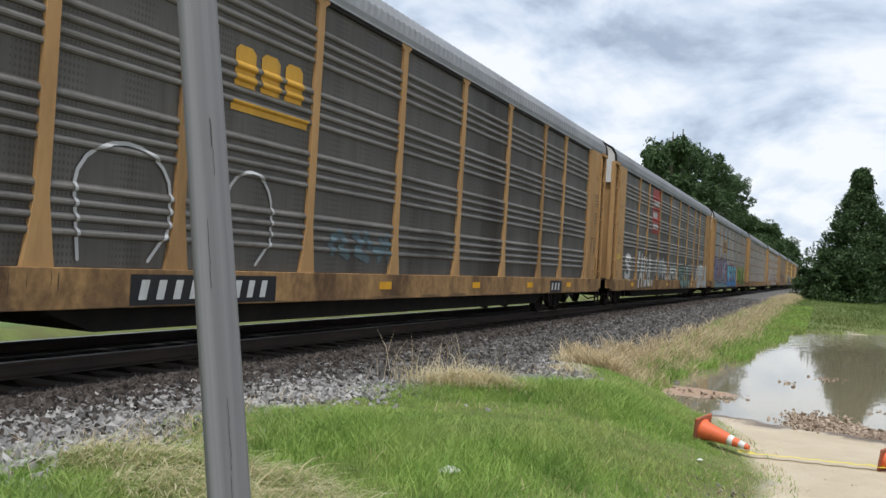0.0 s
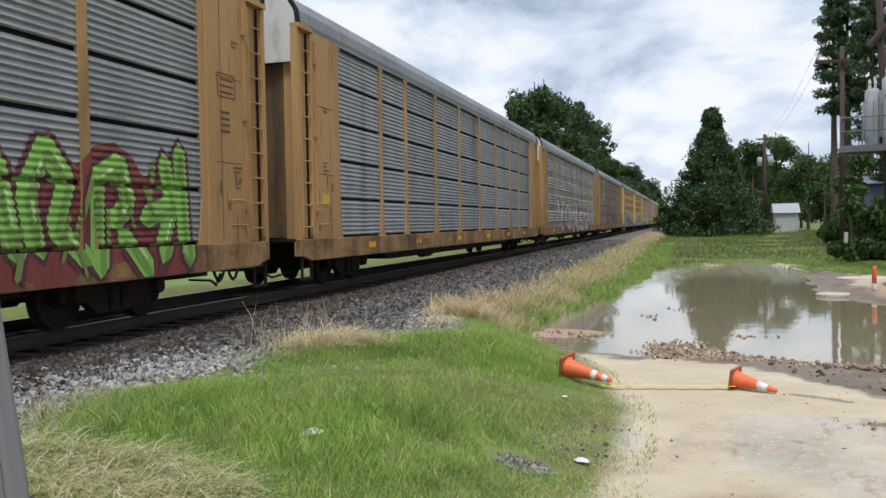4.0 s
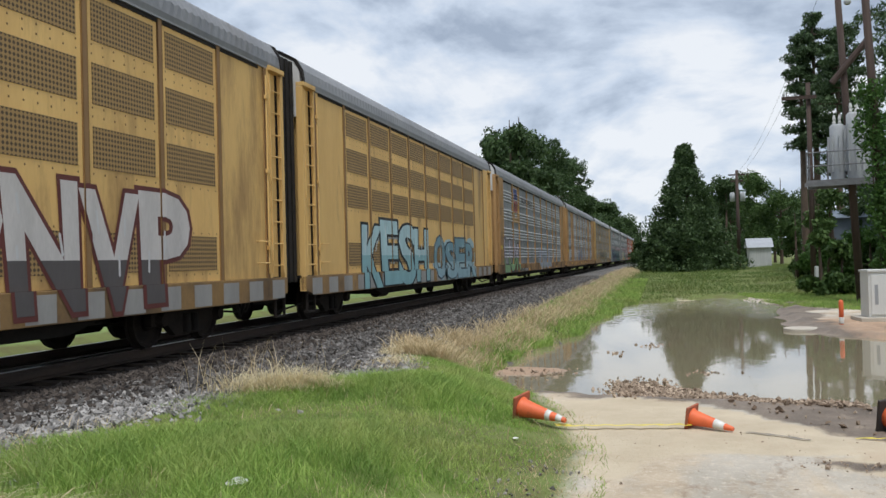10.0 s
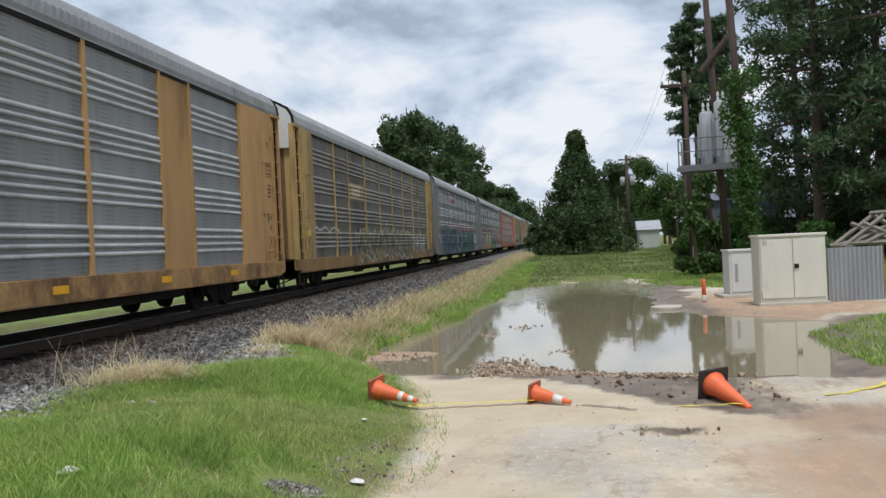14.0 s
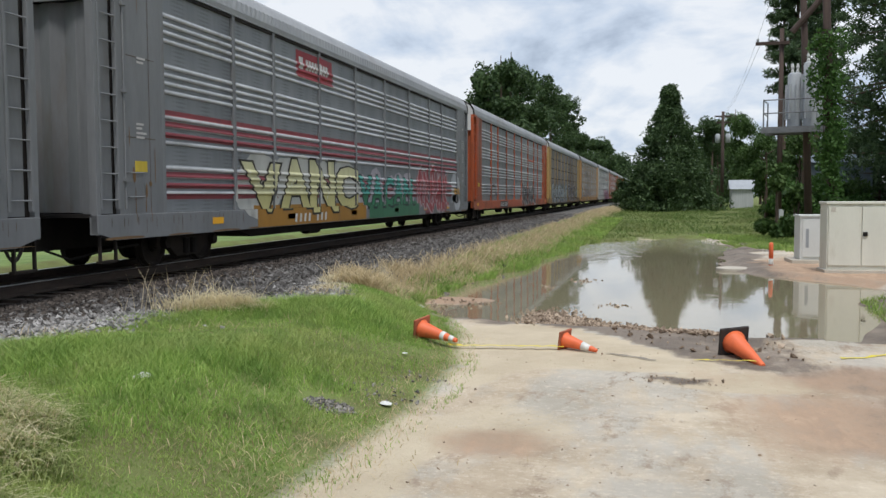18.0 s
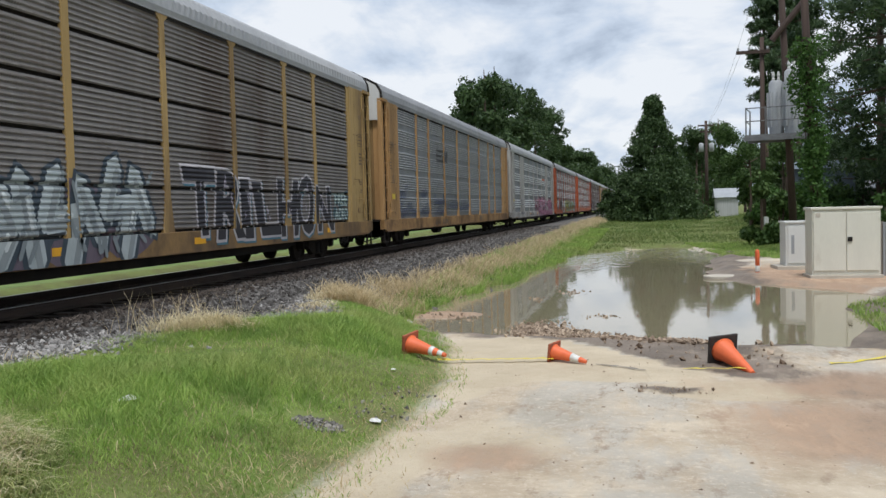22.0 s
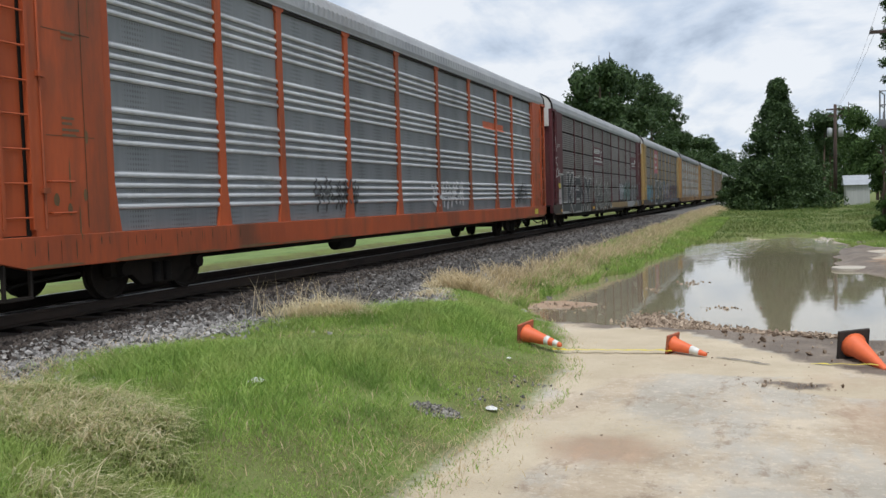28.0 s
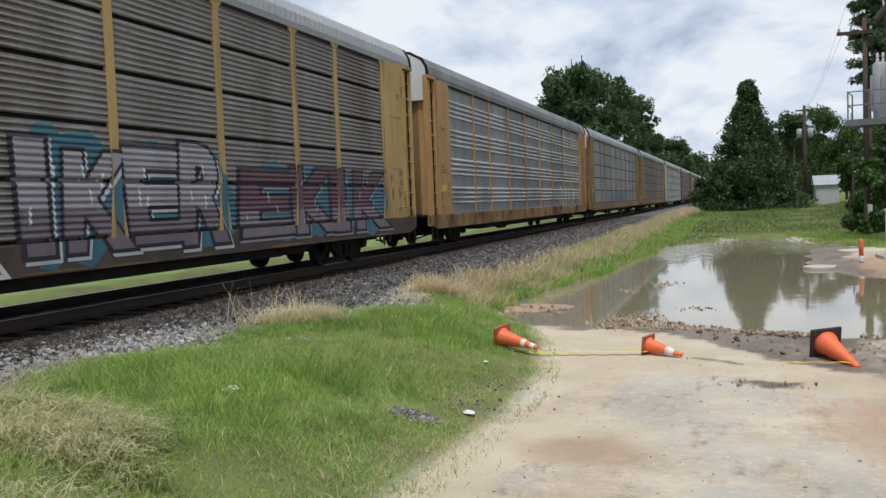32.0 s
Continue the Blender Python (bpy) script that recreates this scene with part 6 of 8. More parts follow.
        part("red_stripe", g.mesh("red_stripe", paint((0.24, 0.05, 0.06))), r, None, "dull red stripe paint")
        plate(c, r, -5.6, -3.2, 4.2, 4.85, (0.30, 0.04, 0.05))
        marks(c, r, blocks(-5.0, -3.5, 4.42, 4.68, 8) + [rect(-5.45, -5.2, 4.4, 4.7)], WHITE)
        if k == 12:
            piece_of_graffiti(c, r, -10.2, -2.0, 0.65, 2.3, (0.07, 0.055, 0.16), (0.07, 0.26, 0.20), (0.045, 0.20, 0.085), 7, 29, 1.4, (0.25, 0.58, 0.52))
            piece_of_graffiti(c, r, -1.2, 9.7, 0.65, 2.0, (0.035, 0.055, 0.10), (0.10, 0.30, 0.24), (0.04, 0.15, 0.075), 8, 30, 1.35, (0.3, 0.6, 0.5))
            plate(c, r, -10.0, -2.4, 0.62, 1.0, (0.15, 0.10, 0.22), "graffiti_background")
        else:
            sprayed_letters(c, r, "VANC", -7.8, -0.7, 0.95, 2.1, (0.60, 0.58, 0.34), (0.03, 0.025, 0.02), (0.5, 0.5, 0.46), (0.60, 0.55, 0.24), (0.70, 0.70, 0.6), None, 0.06, 31, 0.35, 1.3)
            plate(c, r, -8.0, -0.7, 0.62, 1.1, (0.36, 0.18, 0.03), "graffiti_background")
            sprayed_letters(c, r, "VACAN", -0.5, 5.2, 1.0, 1.9, (0.09, 0.36, 0.30), (0.015, 0.02, 0.025), (0.44, 0.40, 0.44), (0.05, 0.24, 0.12), None, (0.015, 0.03, 0.03), 0.045, 32, 0.4, 0.7)
            plate(c, r, -0.4, 5.2, 0.62, 1.1, (0.05, 0.17, 0.09), "graffiti_background")
            piece_of_graffiti(c, r, 5.9, 10.4, 0.65, 2.3, (0.42, 0.06, 0.07), (0.58, 0.50, 0.50), (0.30, 0.10, 0.12), 5, 33, 1.1)
            g = Geo()
            lay(g, blob(11.3, 1.6, 0.75, 0.7, random.Random(4)), c, 0.006)
            lay(g, blob(11.4, 1.0, 0.6, 0.4, random.Random(5)), c, 0.006)
            part("graffiti_fill", g.mesh("graffiti_fill", paint((0.52, 0.53, 0.55))), r, None, "sprayed pale oval form")
            g = Geo()
            lay(g, rect(11.1, 11.9, 1.35, 1.6), c, 0.010)
            part("graffiti_outline", g.mesh("graffiti_outline", paint((0.55, 0.30, 0.05))), r, None, "sprayed orange patch")
        bars(c, r, -5.4, -3.2, 0.68, 0.2, WHITE, 8)
        reflectors(c, r, fr)
        enlist(r, k)
    # 14: orange
    r, c = autorack("orange-framed autorack car with ribbed grey sheets and black graffiti", "orange", "panel_grey", deep=False)
    bars(c, r, -5.8, -3.6, 0.70, 0.2, WHITE, 9, back=DARK)
    piece_of_graffiti(c, r, 2.0, 8.0, 0.65, 1.95, (0.05, 0.05, 0.06), (0.55, 0.55, 0.53), None, 5, 34, 1.0)
    tag_line(c, r, [[(-8.4, 1.2), (-8.2, 1.8), (-7.4, 1.85), (-7.2, 1.4), (-6.6, 1.3), (-6.4, 1.5)]], BLACK, 0.06)
    plate(c, r, 4.4, 6.8, 3.55, 3.66, (0.55, 0.10, 0.03), "orange_strip")
    reflectors(c, r, [-12.9, 12.4], 0.8)
    stencils(c, r, 12.0)
    enlist(r, 14)
    # 15: tiered with white-black graffiti
    r, c = autorack("brown-grey tiered autorack car with pale yellow posts and white graffiti", "khaki", "panel_brown", "tiered")
    piece_of_graffiti(c, r, -10.5, 1.4, 0.6, 2.1, (0.44, 0.49, 0.50), (0.05, 0.07, 0.09), (0.14, 0.11, 0.14), 8, 35, 1.0, (0.62, 0.66, 0.66))
    sprayed_letters(c, r, "TRILHON", 2.6, 10.6, 0.8, 2.1, (0.03, 0.028, 0.035), (0.50, 0.48, 0.50), None, (0.03, 0.028, 0.035), (0.45, 0.42, 0.5), (0.07, 0.18, 0.24), 0.045, 36, 0.4, 1.4)
    sprayed_letters(c, r, "FREE", 10.9, 12.0, 1.5, 1.85, (0.45, 0.56, 0.54), (0.04, 0.07, 0.08), (0.05, 0.10, 0.12), fat=0.02, seed=37, wild=0.4)
    sprayed_letters(c, r, "ADIO", 10.9, 12.0, 1.1, 1.42, (0.45, 0.56, 0.54), (0.04, 0.07, 0.08), (0.05, 0.10, 0.12), fat=0.02, seed=38, wild=0.4)
    bars(c, r, -7.2, -4.8, 0.68, 0.2, WHITE, 9)
    reflectors(c, r, fr)
    enlist(r, 15)
    # 16: light sheets with blue scrawl
    r, c = autorack("light grey ribbed autorack car with yellow frame and blue scrawled graffiti", "yellow", "panel_light", "dense", deep=False)
    marks(c, r, [rect(-5.6, -4.3, 3.35, 3.45), rect(-5.6, -4.6, 3.55, 3.65), rect(-5.6, -4.4, 3.75, 3.85)] + blocks(-4.3, -3.4, 3.35, 3.85, 2), (0.03, 0.03, 0.035))
    for i, (y0, y1, z, h) in enumerate(((-10.9, -9.9, 1.75, 0.5), (-10.9, -8.4, 1.1, 0.5), (-7.9, -6.2, 1.15, 0.45), (-7.7, -6.9, 1.8, 0.6), (-5.7, -3.4, 1.55, 0.4), (-5.4, -3.9, 1.1, 0.35), (-2.7, -0.9, 1.35, 0.6), (-0.6, 1.7, 1.3, 0.45))):
        tag_line(c, r, [script(y0, y1, z, h, 80 + i)], (0.075, 0.10, 0.19), 0.045)
    bars(c, r, -5.7, -3.3, 0.70, 0.2, (0.07, 0.05, 0.03), 9)
    bars(c, r, 4.2, 5.4, 0.66, 0.3, (0.07, 0.05, 0.03), 3)
    stencils(c, r, -12.9)
    enlist(r, 16)
    # 17: off-white with pink graffiti
    ps = [-11.62, -8.9, -6.95, -4.17, -1.39, 1.39, 4.17, 6.95, 8.6, 11.62]
    r, c = autorack("off-white autorack car with ribbed grey sheets and pink graffiti", "white_paint", "panel_light", "ribbed", ps, False, wide=(1, 7), cap="white_paint")
    piece_of_graffiti(c, r, -0.1, 3.0, 0.55, 2.3, (0.24, 0.05, 0.10), None, None, 2, 60, 0.7)
    piece_of_graffiti(c, r, 2.6, 12.4, 0.5, 2.05, (0.56, 0.23, 0.36), (0.07, 0.025, 0.06), (0.27, 0.06, 0.09), 8, 61, 1.35, (0.20, 0.45, 0.42))
    for z, n in ((1.75, 8), (1.4, 6), (1.1, 7), (0.8, 8)):
        piece_of_graffiti(c, r, -8.6, -6.9, z, z + 0.22, (0.10, 0.09, 0.14), None, None, n, 62 + n, 0.6)
    bars(c, r, -3.4, -1.4, 0.70, 0.22, BLACK, 9)
    plate(c, r, 4.6, 6.6, 3.55, 3.72, (0.52, 0.11, 0.03), "orange_strip")
    reflectors(c, r, [-4.2, 0.2, 12.0])
    stencils(c, r, 12.1, (0.1, 0.1, 0.1))
    enlist(r, 17)
    # 18 and 19: orange pair
    r, c = autorack("orange-framed autorack car with ribbed grey sheets and colourful graffiti", "orange", "panel_light", deep=False)
    tag_line(c, r, [[(-10.3, 0.95), (-10.2, 2.1), (-9.4, 2.1), (-9.3, 1.5), (-9.9, 1.2), (-8.9, 0.95)]], BLACK, 0.07)
    tag_line(c, r, [[(-9.2, 2.05), (-8.7, 2.05), (-8.5, 0.9)], [(-8.6, 1.5), (-8.0, 1.7), (-8.1, 0.9)]], (0.42, 0.05, 0.06), 0.07)
    piece_of_graffiti(c, r, -7.7, -5.6, 0.95, 2.05, (0.05, 0.05, 0.05), (0.30, 0.31, 0.30), (0.08, 0.08, 0.08), 4, 70, 1.0)
    piece_of_graffiti(c, r, -1.9, 2.4, 0.7, 2.0, (0.40, 0.46, 0.07), (0.06, 0.10, 0.20), (0.25, 0.36, 0.42), 4, 71, 1.2, (0.5, 0.6, 0.6))
    piece_of_graffiti(c, r, 2.8, 10.8, 0.8, 2.0, (0.22, 0.31, 0.10), (0.30, 0.42, 0.50), (0.12, 0.20, 0.30), 6, 72, 1.1)
    bars(c, r, -5.6, -2.9, 0.70, 0.2, WHITE, 9, back=DARK)
    plate(c, r, 5.3, 7.6, 3.6, 3.72, (0.52, 0.11, 0.05), "orange_strip")
    enlist(r, 18)
    r, c = autorack("orange-framed autorack car with bright ribbed sheets and thin tags", "orange", "panel_light", deep=False)
    piece_of_graffiti(c, r, -5.2, -3.1, 1.15, 1.9, (0.06, 0.06, 0.06), None, None, 5, 73, 0.5)
    piece_of_graffiti(c, r, 1.4, 4.1, 1.1, 1.9, (0.62, 0.62, 0.63), None, None, 5, 74, 0.8)
    plate(c, r, 5.6, 7.9, 3.62, 3.85, (0.52, 0.12, 0.05), "orange_strip")
    piece_of_graffiti(c, r, 10.0, 11.4, 1.05, 1.9, (0.05, 0.05, 0.05), None, None, 4, 75, 0.5)
    part("warning_plate", Geo().box(1.575, 1.582, 11.7, 12.2, 0.72, 0.92).mesh("warning_plate", paint((0.66, 0.55, 0.06))), r, None, "yellow warning plate")
    enlist(r, 19)
    # 20: maroon
    r, c = autorack("maroon and brown tiered autorack car with black graffiti", "maroon", "panel_brown", "tiered", sill_mat="sill_dark")
    plate(c, r, -4.1, -1.45, 3.0, 3.95, (0.11, 0.022, 0.03))
    marks(c, r, blocks(-3.9, -2.3, 3.6, 3.85, 7) + [rect(-3.95, -1.75, 3.36, 3.44), rect(-3.95, -1.75, 3.16, 3.24), stroke((-1.95, 3.2), (-1.95, 3.75), 0.1), stroke((-1.95, 3.75), (-1.65, 3.75), 0.1)], WHITE)
    plate(c, r, 9.1, 11.5, 3.1, 3.9, (0.11, 0.022, 0.03))
    marks(c, r, [rect(9.5, 11.0, 3.45, 3.52), rect(9.5, 11.0, 3.28, 3.34), blob(11.0, 3.6, 0.28, 0.2, random.Random(3))], WHITE)
    sprayed_letters(c, r, "LKENY", -11.4, -4.5, 0.7, 2.25, (0.028, 0.028, 0.03), (0.50, 0.49, 0.47), None, (0.06, 0.065, 0.065), (0.25, 0.27, 0.27), (0.36, 0.35, 0.34), 0.06, 80, 0.35)
    piece_of_graffiti(c, r, -3.6, 1.4, 0.65, 2.1, (0.13, 0.13, 0.12), (0.46, 0.46, 0.42), None, 4, 81, 0.9)
    sprayed_letters(c, r, "RIP", 4.7, 6.5, 1.15, 2.05, (0.50, 0.52, 0.54), (0.04, 0.04, 0.045), None, (0.36, 0.38, 0.40), None, (0.45, 0.45, 0.44), 0.05, 82)
    piece_of_graffiti(c, r, 6.6, 9.2, 0.95, 2.2, (0.10, 0.23, 0.20), (0.50, 0.50, 0.49), (0.06, 0.055, 0.07), 4, 83, 1.1)
    piece_of_graffiti(c, r, 9.2, 12.6, 0.7, 2.1, (0.46, 0.46, 0.45), (0.05, 0.05, 0.055), None, 4, 84, 1.1)
    # chalk loops round the post fixings
    loops = []
    for p in BAYS[1:-1]:
        for z in (2.2, 3.1, 4.0):
            for q in (-1, 1):
                loops.append([(p + 0.6 + q * (0.10 + 0.10 * math.sin(math.pi * i / 5)), z - 0.13 + 0.26 * i / 5) for i in range(6)])
    tag_line(c, r, loops, (0.50, 0.49, 0.47), 0.03)
    plate(c, r, 0.5, 11.5, 0.68, 0.98, (0.34, 0.23, 0.10), "sill_patch")
    marks(c, r, [rect(7.0, 9.4, 0.64, 1.0), rect(9.5, 10.0, 0.7, 0.98)], (0.46, 0.46, 0.47), "sill_patch")
    tag_line(c, r, [[(-12.5, 3.9), (-12.3, 3.3), (-12.1, 3.6)], [(-12.5, 3.0), (-12.2, 3.1), (-12.4, 2.8), (-12.1, 2.7)], [(-12.4, 2.5), (-12.1, 2.6), (-12.0, 2.3), (-12.4, 2.2), (-12.4, 2.5)]], WHITE, 0.05)
    plate(c, r, -12.5, -11.9, 1.05, 1.7, (0.58, 0.50, 0.50), "graffiti_fill")
    part("warning_plate", Geo().box(1.552, 1.56, -12.5, -12.05, 1.75, 1.95).mesh("warning_plate", paint((0.66, 0.55, 0.06))), r, None, "yellow warning plate")
    bars(c, r, -7.7, -5.2, 0.66, 0.22, WHITE, 9)
    reflectors(c, r, [-12.2, -4.8, -1.4, 0.9], 0.7)
    enlist(r, 20)
    # 21: tiered with a pink emblem panel
    r, c = autorack("dark tiered autorack car with yellow posts and faded pink panel", "khaki", "panel_brown", "tiered", sill_mat="sill_dark")
    plate(c, r, -6.85, -4.3, 3.1, 4.98, (0.48, 0.15, 0.19))
    marks(c, r, blocks(-6.5, -4.6, 4.32, 4.62, 8) + blocks(-6.45, -5.2, 3.88, 4.12, 7) + blocks(-6.4, -4.8, 3.4, 3.66, 7), (0.64, 0.55, 0.55))
    piece_of_graffiti(c, r, -10.8, -7.5, 0.9, 2.1, (0.20, 0.42, 0.52), (0.03, 0.05, 0.07), (0.14, 0.30, 0.38), 4, 90, 1.1)
    sprayed_letters(c, r, "LEOK", -6.1, -0.4, 0.62, 2.2, (0.055, 0.075, 0.075), (0.58, 0.58, 0.56), None, (0.04, 0.045, 0.045), (0.30, 0.31, 0.30), (0.50, 0.50, 0.49), 0.075, 91, 0.4, 1.6)
    sprayed_letters(c, r, "IKER", 0.2, 4.8, 0.85, 2.3, (0.30, 0.285, 0.31), (0.025, 0.022, 0.035), (0.05, 0.14, 0.19), (0.16, 0.13, 0.15), (0.62, 0.62, 0.64), (0.52, 0.52, 0.53), 0.055, 92, 0.4)
    sprayed_letters(c, r, "EKIK", 5.3, 12.1, 0.85, 2.05, (0.12, 0.06, 0.08), (0.02, 0.02, 0.03), (0.06, 0.15, 0.21), (0.20, 0.16, 0.19), (0.50, 0.50, 0.52), (0.30, 0.28, 0.31), 0.055, 93, 0.4)
    stencils(c, r, -12.9)
    enlist(r, 21)
    # the rest, seen far off at the end
    r, c = autorack("grey ribbed autorack car with yellow frame", "yellow", "panel_grey", flare=False)
    piece_of_graffiti(c, r, 6.4, 10.8, 0.9, 2.1, (0.50, 0.50, 0.48), None, None, 4, 94, 0.8)
    enlist(r, 22)
    r, c = autorack("weathered grey autorack car with grimy yellow frame", "sill_yellow", "panel_grey", "tiered")
    piece_of_graffiti(c, r, -4, 6, 0.9, 1.9, (0.16, 0.22, 0.34), None, None, 6, 95, 0.8)
    enlist(r, 23)
    for k, (st, sh, sty, lab) in enumerate((("sill_yellow", "panel_brown", "tiered", "brown tiered autorack car with grimy yellow frame"), ("white_paint", "panel_light", "ribbed", "pale autorack car with light ribbed sheets"),
                                           ("maroon", "panel_brown", "tiered", "dark brown tiered autorack car, far along the train"), ("sill_yellow", "panel_grey", "ribbed", "grey ribbed autorack car, far along the train"), ("maroon", "panel_brown", "ribbed", "brown-grey autorack car, far along the train"), ("orange", "panel_grey", "ribbed", "orange-framed autorack car, far along the train"))):
        r, c = autorack(lab, st, sh, sty)
        enlist(r, 24 + k)


def hole_material():
    """Sheet steel punched with rows of small round holes."""
    m = bpy.data.materials.new("punched yellow sheet")
    m.use_nodes = True
    n, l = m.node_tree.nodes, m.node_tree.links
    tc, sp = n.new("ShaderNodeTexCoord"), n.new("ShaderNodeSeparateXYZ")
    l.new(tc.outputs["Object"], sp.inputs[0])

    def wave(sock):
        a = n.new("ShaderNodeMath")
        a.operation = "MULTIPLY"
        a.inputs[1].default_value = 2 * math.pi / 0.068
        b = n.new("ShaderNodeMath")
        b.operation = "SINE"
        l.new(sock, a.inputs[0])
        l.new(a.outputs[0], b.inputs[0])
        return b.outputs[0]

    s = n.new("ShaderNodeMath")
    s.operation = "ADD"
    l.new(wave(sp.outputs[1]), s.inputs[0])
    l.new(wave(sp.outputs[2]), s.inputs[1])
    r = n.new("ShaderNodeMapRange")
    r.inputs["From Min"].default_value, r.inputs["From Max"].default_value = 0.1, 0.6
    l.new(s.outputs[0], r.inputs["Value"])
    mix = n.new("ShaderNodeMix")
    mix.data_type = "RGBA"
    mix.inputs[6].default_value, mix.inputs[7].default_value = (0.33, 0.21, 0.08, 1), (0.07, 0.045, 0.022, 1)
    l.new(r.outputs[0], mix.inputs[0])
    p = n["Principled BSDF"]
    l.new(mix.outputs[2], p.inputs["Base Color"])
    p.inputs["Roughness"].default_value = 0.65
    return m


def vents(root, posts):
    """Framed vent screens of punched sheet, four to a bay."""
    hm = cached("holes", hole_material)
    for i, (a, b) in enumerate(zip(posts, posts[1:])):
        if i in (0, len(posts) - 2):
            continue
        w = (b - a) * 0.41
        g = Geo()
        for z in (1.14, 1.80, 2.52, 3.28, 3.40, 4.12, 4.24, 4.93):
            for j in range(7):
                y = -w + 2 * w * j / 6
                g.add([(1.509, y - 0.013, z - 0.013), (1.509, y + 0.013, z - 0.013), (1.509, y + 0.013, z + 0.013), (1.509, y - 0.013, z + 0.013), (1.514, y, z)], [(0, 1, 4), (1, 2, 4), (2, 3, 4), (3, 0, 4)])
        rv = cached(("rivets", round(w, 2)), lambda: g.mesh("rivets", MAT["stain"]))
        ob = part("rivets", rv, root, pose(0, (a + b) / 2, 0), "rows of small rusty rivets")
        ob["kind"] = "stuff"
        for z in (1.25, 2.65, 3.5, 4.35):
            me = cached(("vent", round(w, 2)), lambda: Geo().box(1.50, 1.513, -w, w, -0.05, 0.5).mesh("vent_screen", hm))
            part("vent_screen", me, root, pose(0, (a + b) / 2, z))


build_train()

# ---- loose stones, grass ----


def solid(name, verts, faces, material, smooth_shade=False):
    me = bpy.data.meshes.new(name)
    me.from_pydata(verts.reshape(-1, 3).tolist(), [], faces.reshape(-1, faces.shape[-1]).tolist())
    me.materials.append(material)
    if smooth_shade:
        me.polygons.foreach_set("use_smooth", [True] * len(me.polygons))
    return me


def turned(n, rng):
    """n random turns as 3 x 3 matrices."""
    q = rng.normal(size=(n, 4))
    q /= np.linalg.norm(q, axis=1)[:, None]
    w, x, y, z = q.T
    return np.stack([np.stack([1 - 2 * (y * y + z * z), 2 * (x * y - z * w), 2 * (x * z + y * w)], -1),
                     np.stack([2 * (x * y + z * w), 1 - 2 * (x * x + z * z), 2 * (y * z - x * w)], -1),
                     np.stack([2 * (x * z - y * w), 2 * (y * z + x * w), 1 - 2 * (x * x + y * y)], -1)], 1)


def stones(places, sizes, rng):
    base = np.array([(1, 0, 0), (-1, 0, 0), (0, 1, 0), (0, -1, 0), (0, 0, 1), (0, 0, -1)], float)
    tri = np.array([(0, 2, 4), (2, 1, 4), (1, 3, 4), (3, 0, 4), (2, 0, 5), (1, 2, 5), (3, 1, 5), (0, 3, 5)])
    n = len(places)
    v = base[None] * rng.uniform(0.6, 1.25, (n, 6, 1)) + rng.normal(0, 0.22, (n, 6, 3))
    v = v * sizes[:, None, None] * np.array([1.0, 1.0, 0.75])
    v = np.einsum("nij,nkj->nki", turned(n, rng), v) + places[:, None]
    return v, tri[None] + (np.arange(n) * 6)[:, None, None]


def blades(places, tall, wide, lean, rng):
    """Bent three-cornered blades of two segments."""
    n = len(places)
    w = rng.uniform(0, 2 * np.pi, n)
    side = np.stack([np.cos(w), np.sin(w), 0 * w], -1) * wide[:, None] / 2
    d = rng.uniform(0, 2 * np.pi, n)
    bend = np.stack([np.cos(d), np.sin(d), 0 * d], -1) * (tall * lean * rng.uniform(0.2, 1.2, n))[:, None]
    up = np.array([0, 0, 1.0]) * tall[:, None]
    v = np.stack([places - side, places + side, places + side * 0.7 + up * 0.55 + bend * 0.35, places - side * 0.7 + up * 0.55 + bend * 0.35, places + up * 0.95 + bend], 1)
    k = (np.arange(n) * 5)[:, None]
    q = np.concatenate([k, k + 1, k + 2, k + 3], 1)
    t = np.concatenate([k + 3, k + 2, k + 4], 1)
    return v.reshape(-1, 3), q, t


def blade_mesh(name, sets, material):
    vs, fs, off = [], [], 0
    for v, q, t in sets:
        vs.append(v)
        fs += (q + off).tolist() + (t + off).tolist()
        off += len(v)
    me = bpy.data.meshes.new(name)
    me.from_pydata(np.concatenate(vs).tolist(), [], fs)
    me.materials.append(material)
    return me


def bed_height(x, y):
    ge = gravel_edge(y)
    k = (ge - 0.15 + 6.2) / 3.9
    return np.interp((x + 6.2) / k - 6.2, [-10.9, -10.2, -9.3, -6.95, -6.2, -5.2, -3.9, -2.75, -2.3], [0.02, 0.36, 0.40, 0.38, 0.43, 0.50, 0.52, 0.48, 0.22]) - 2 * (x > ge - 0.12)


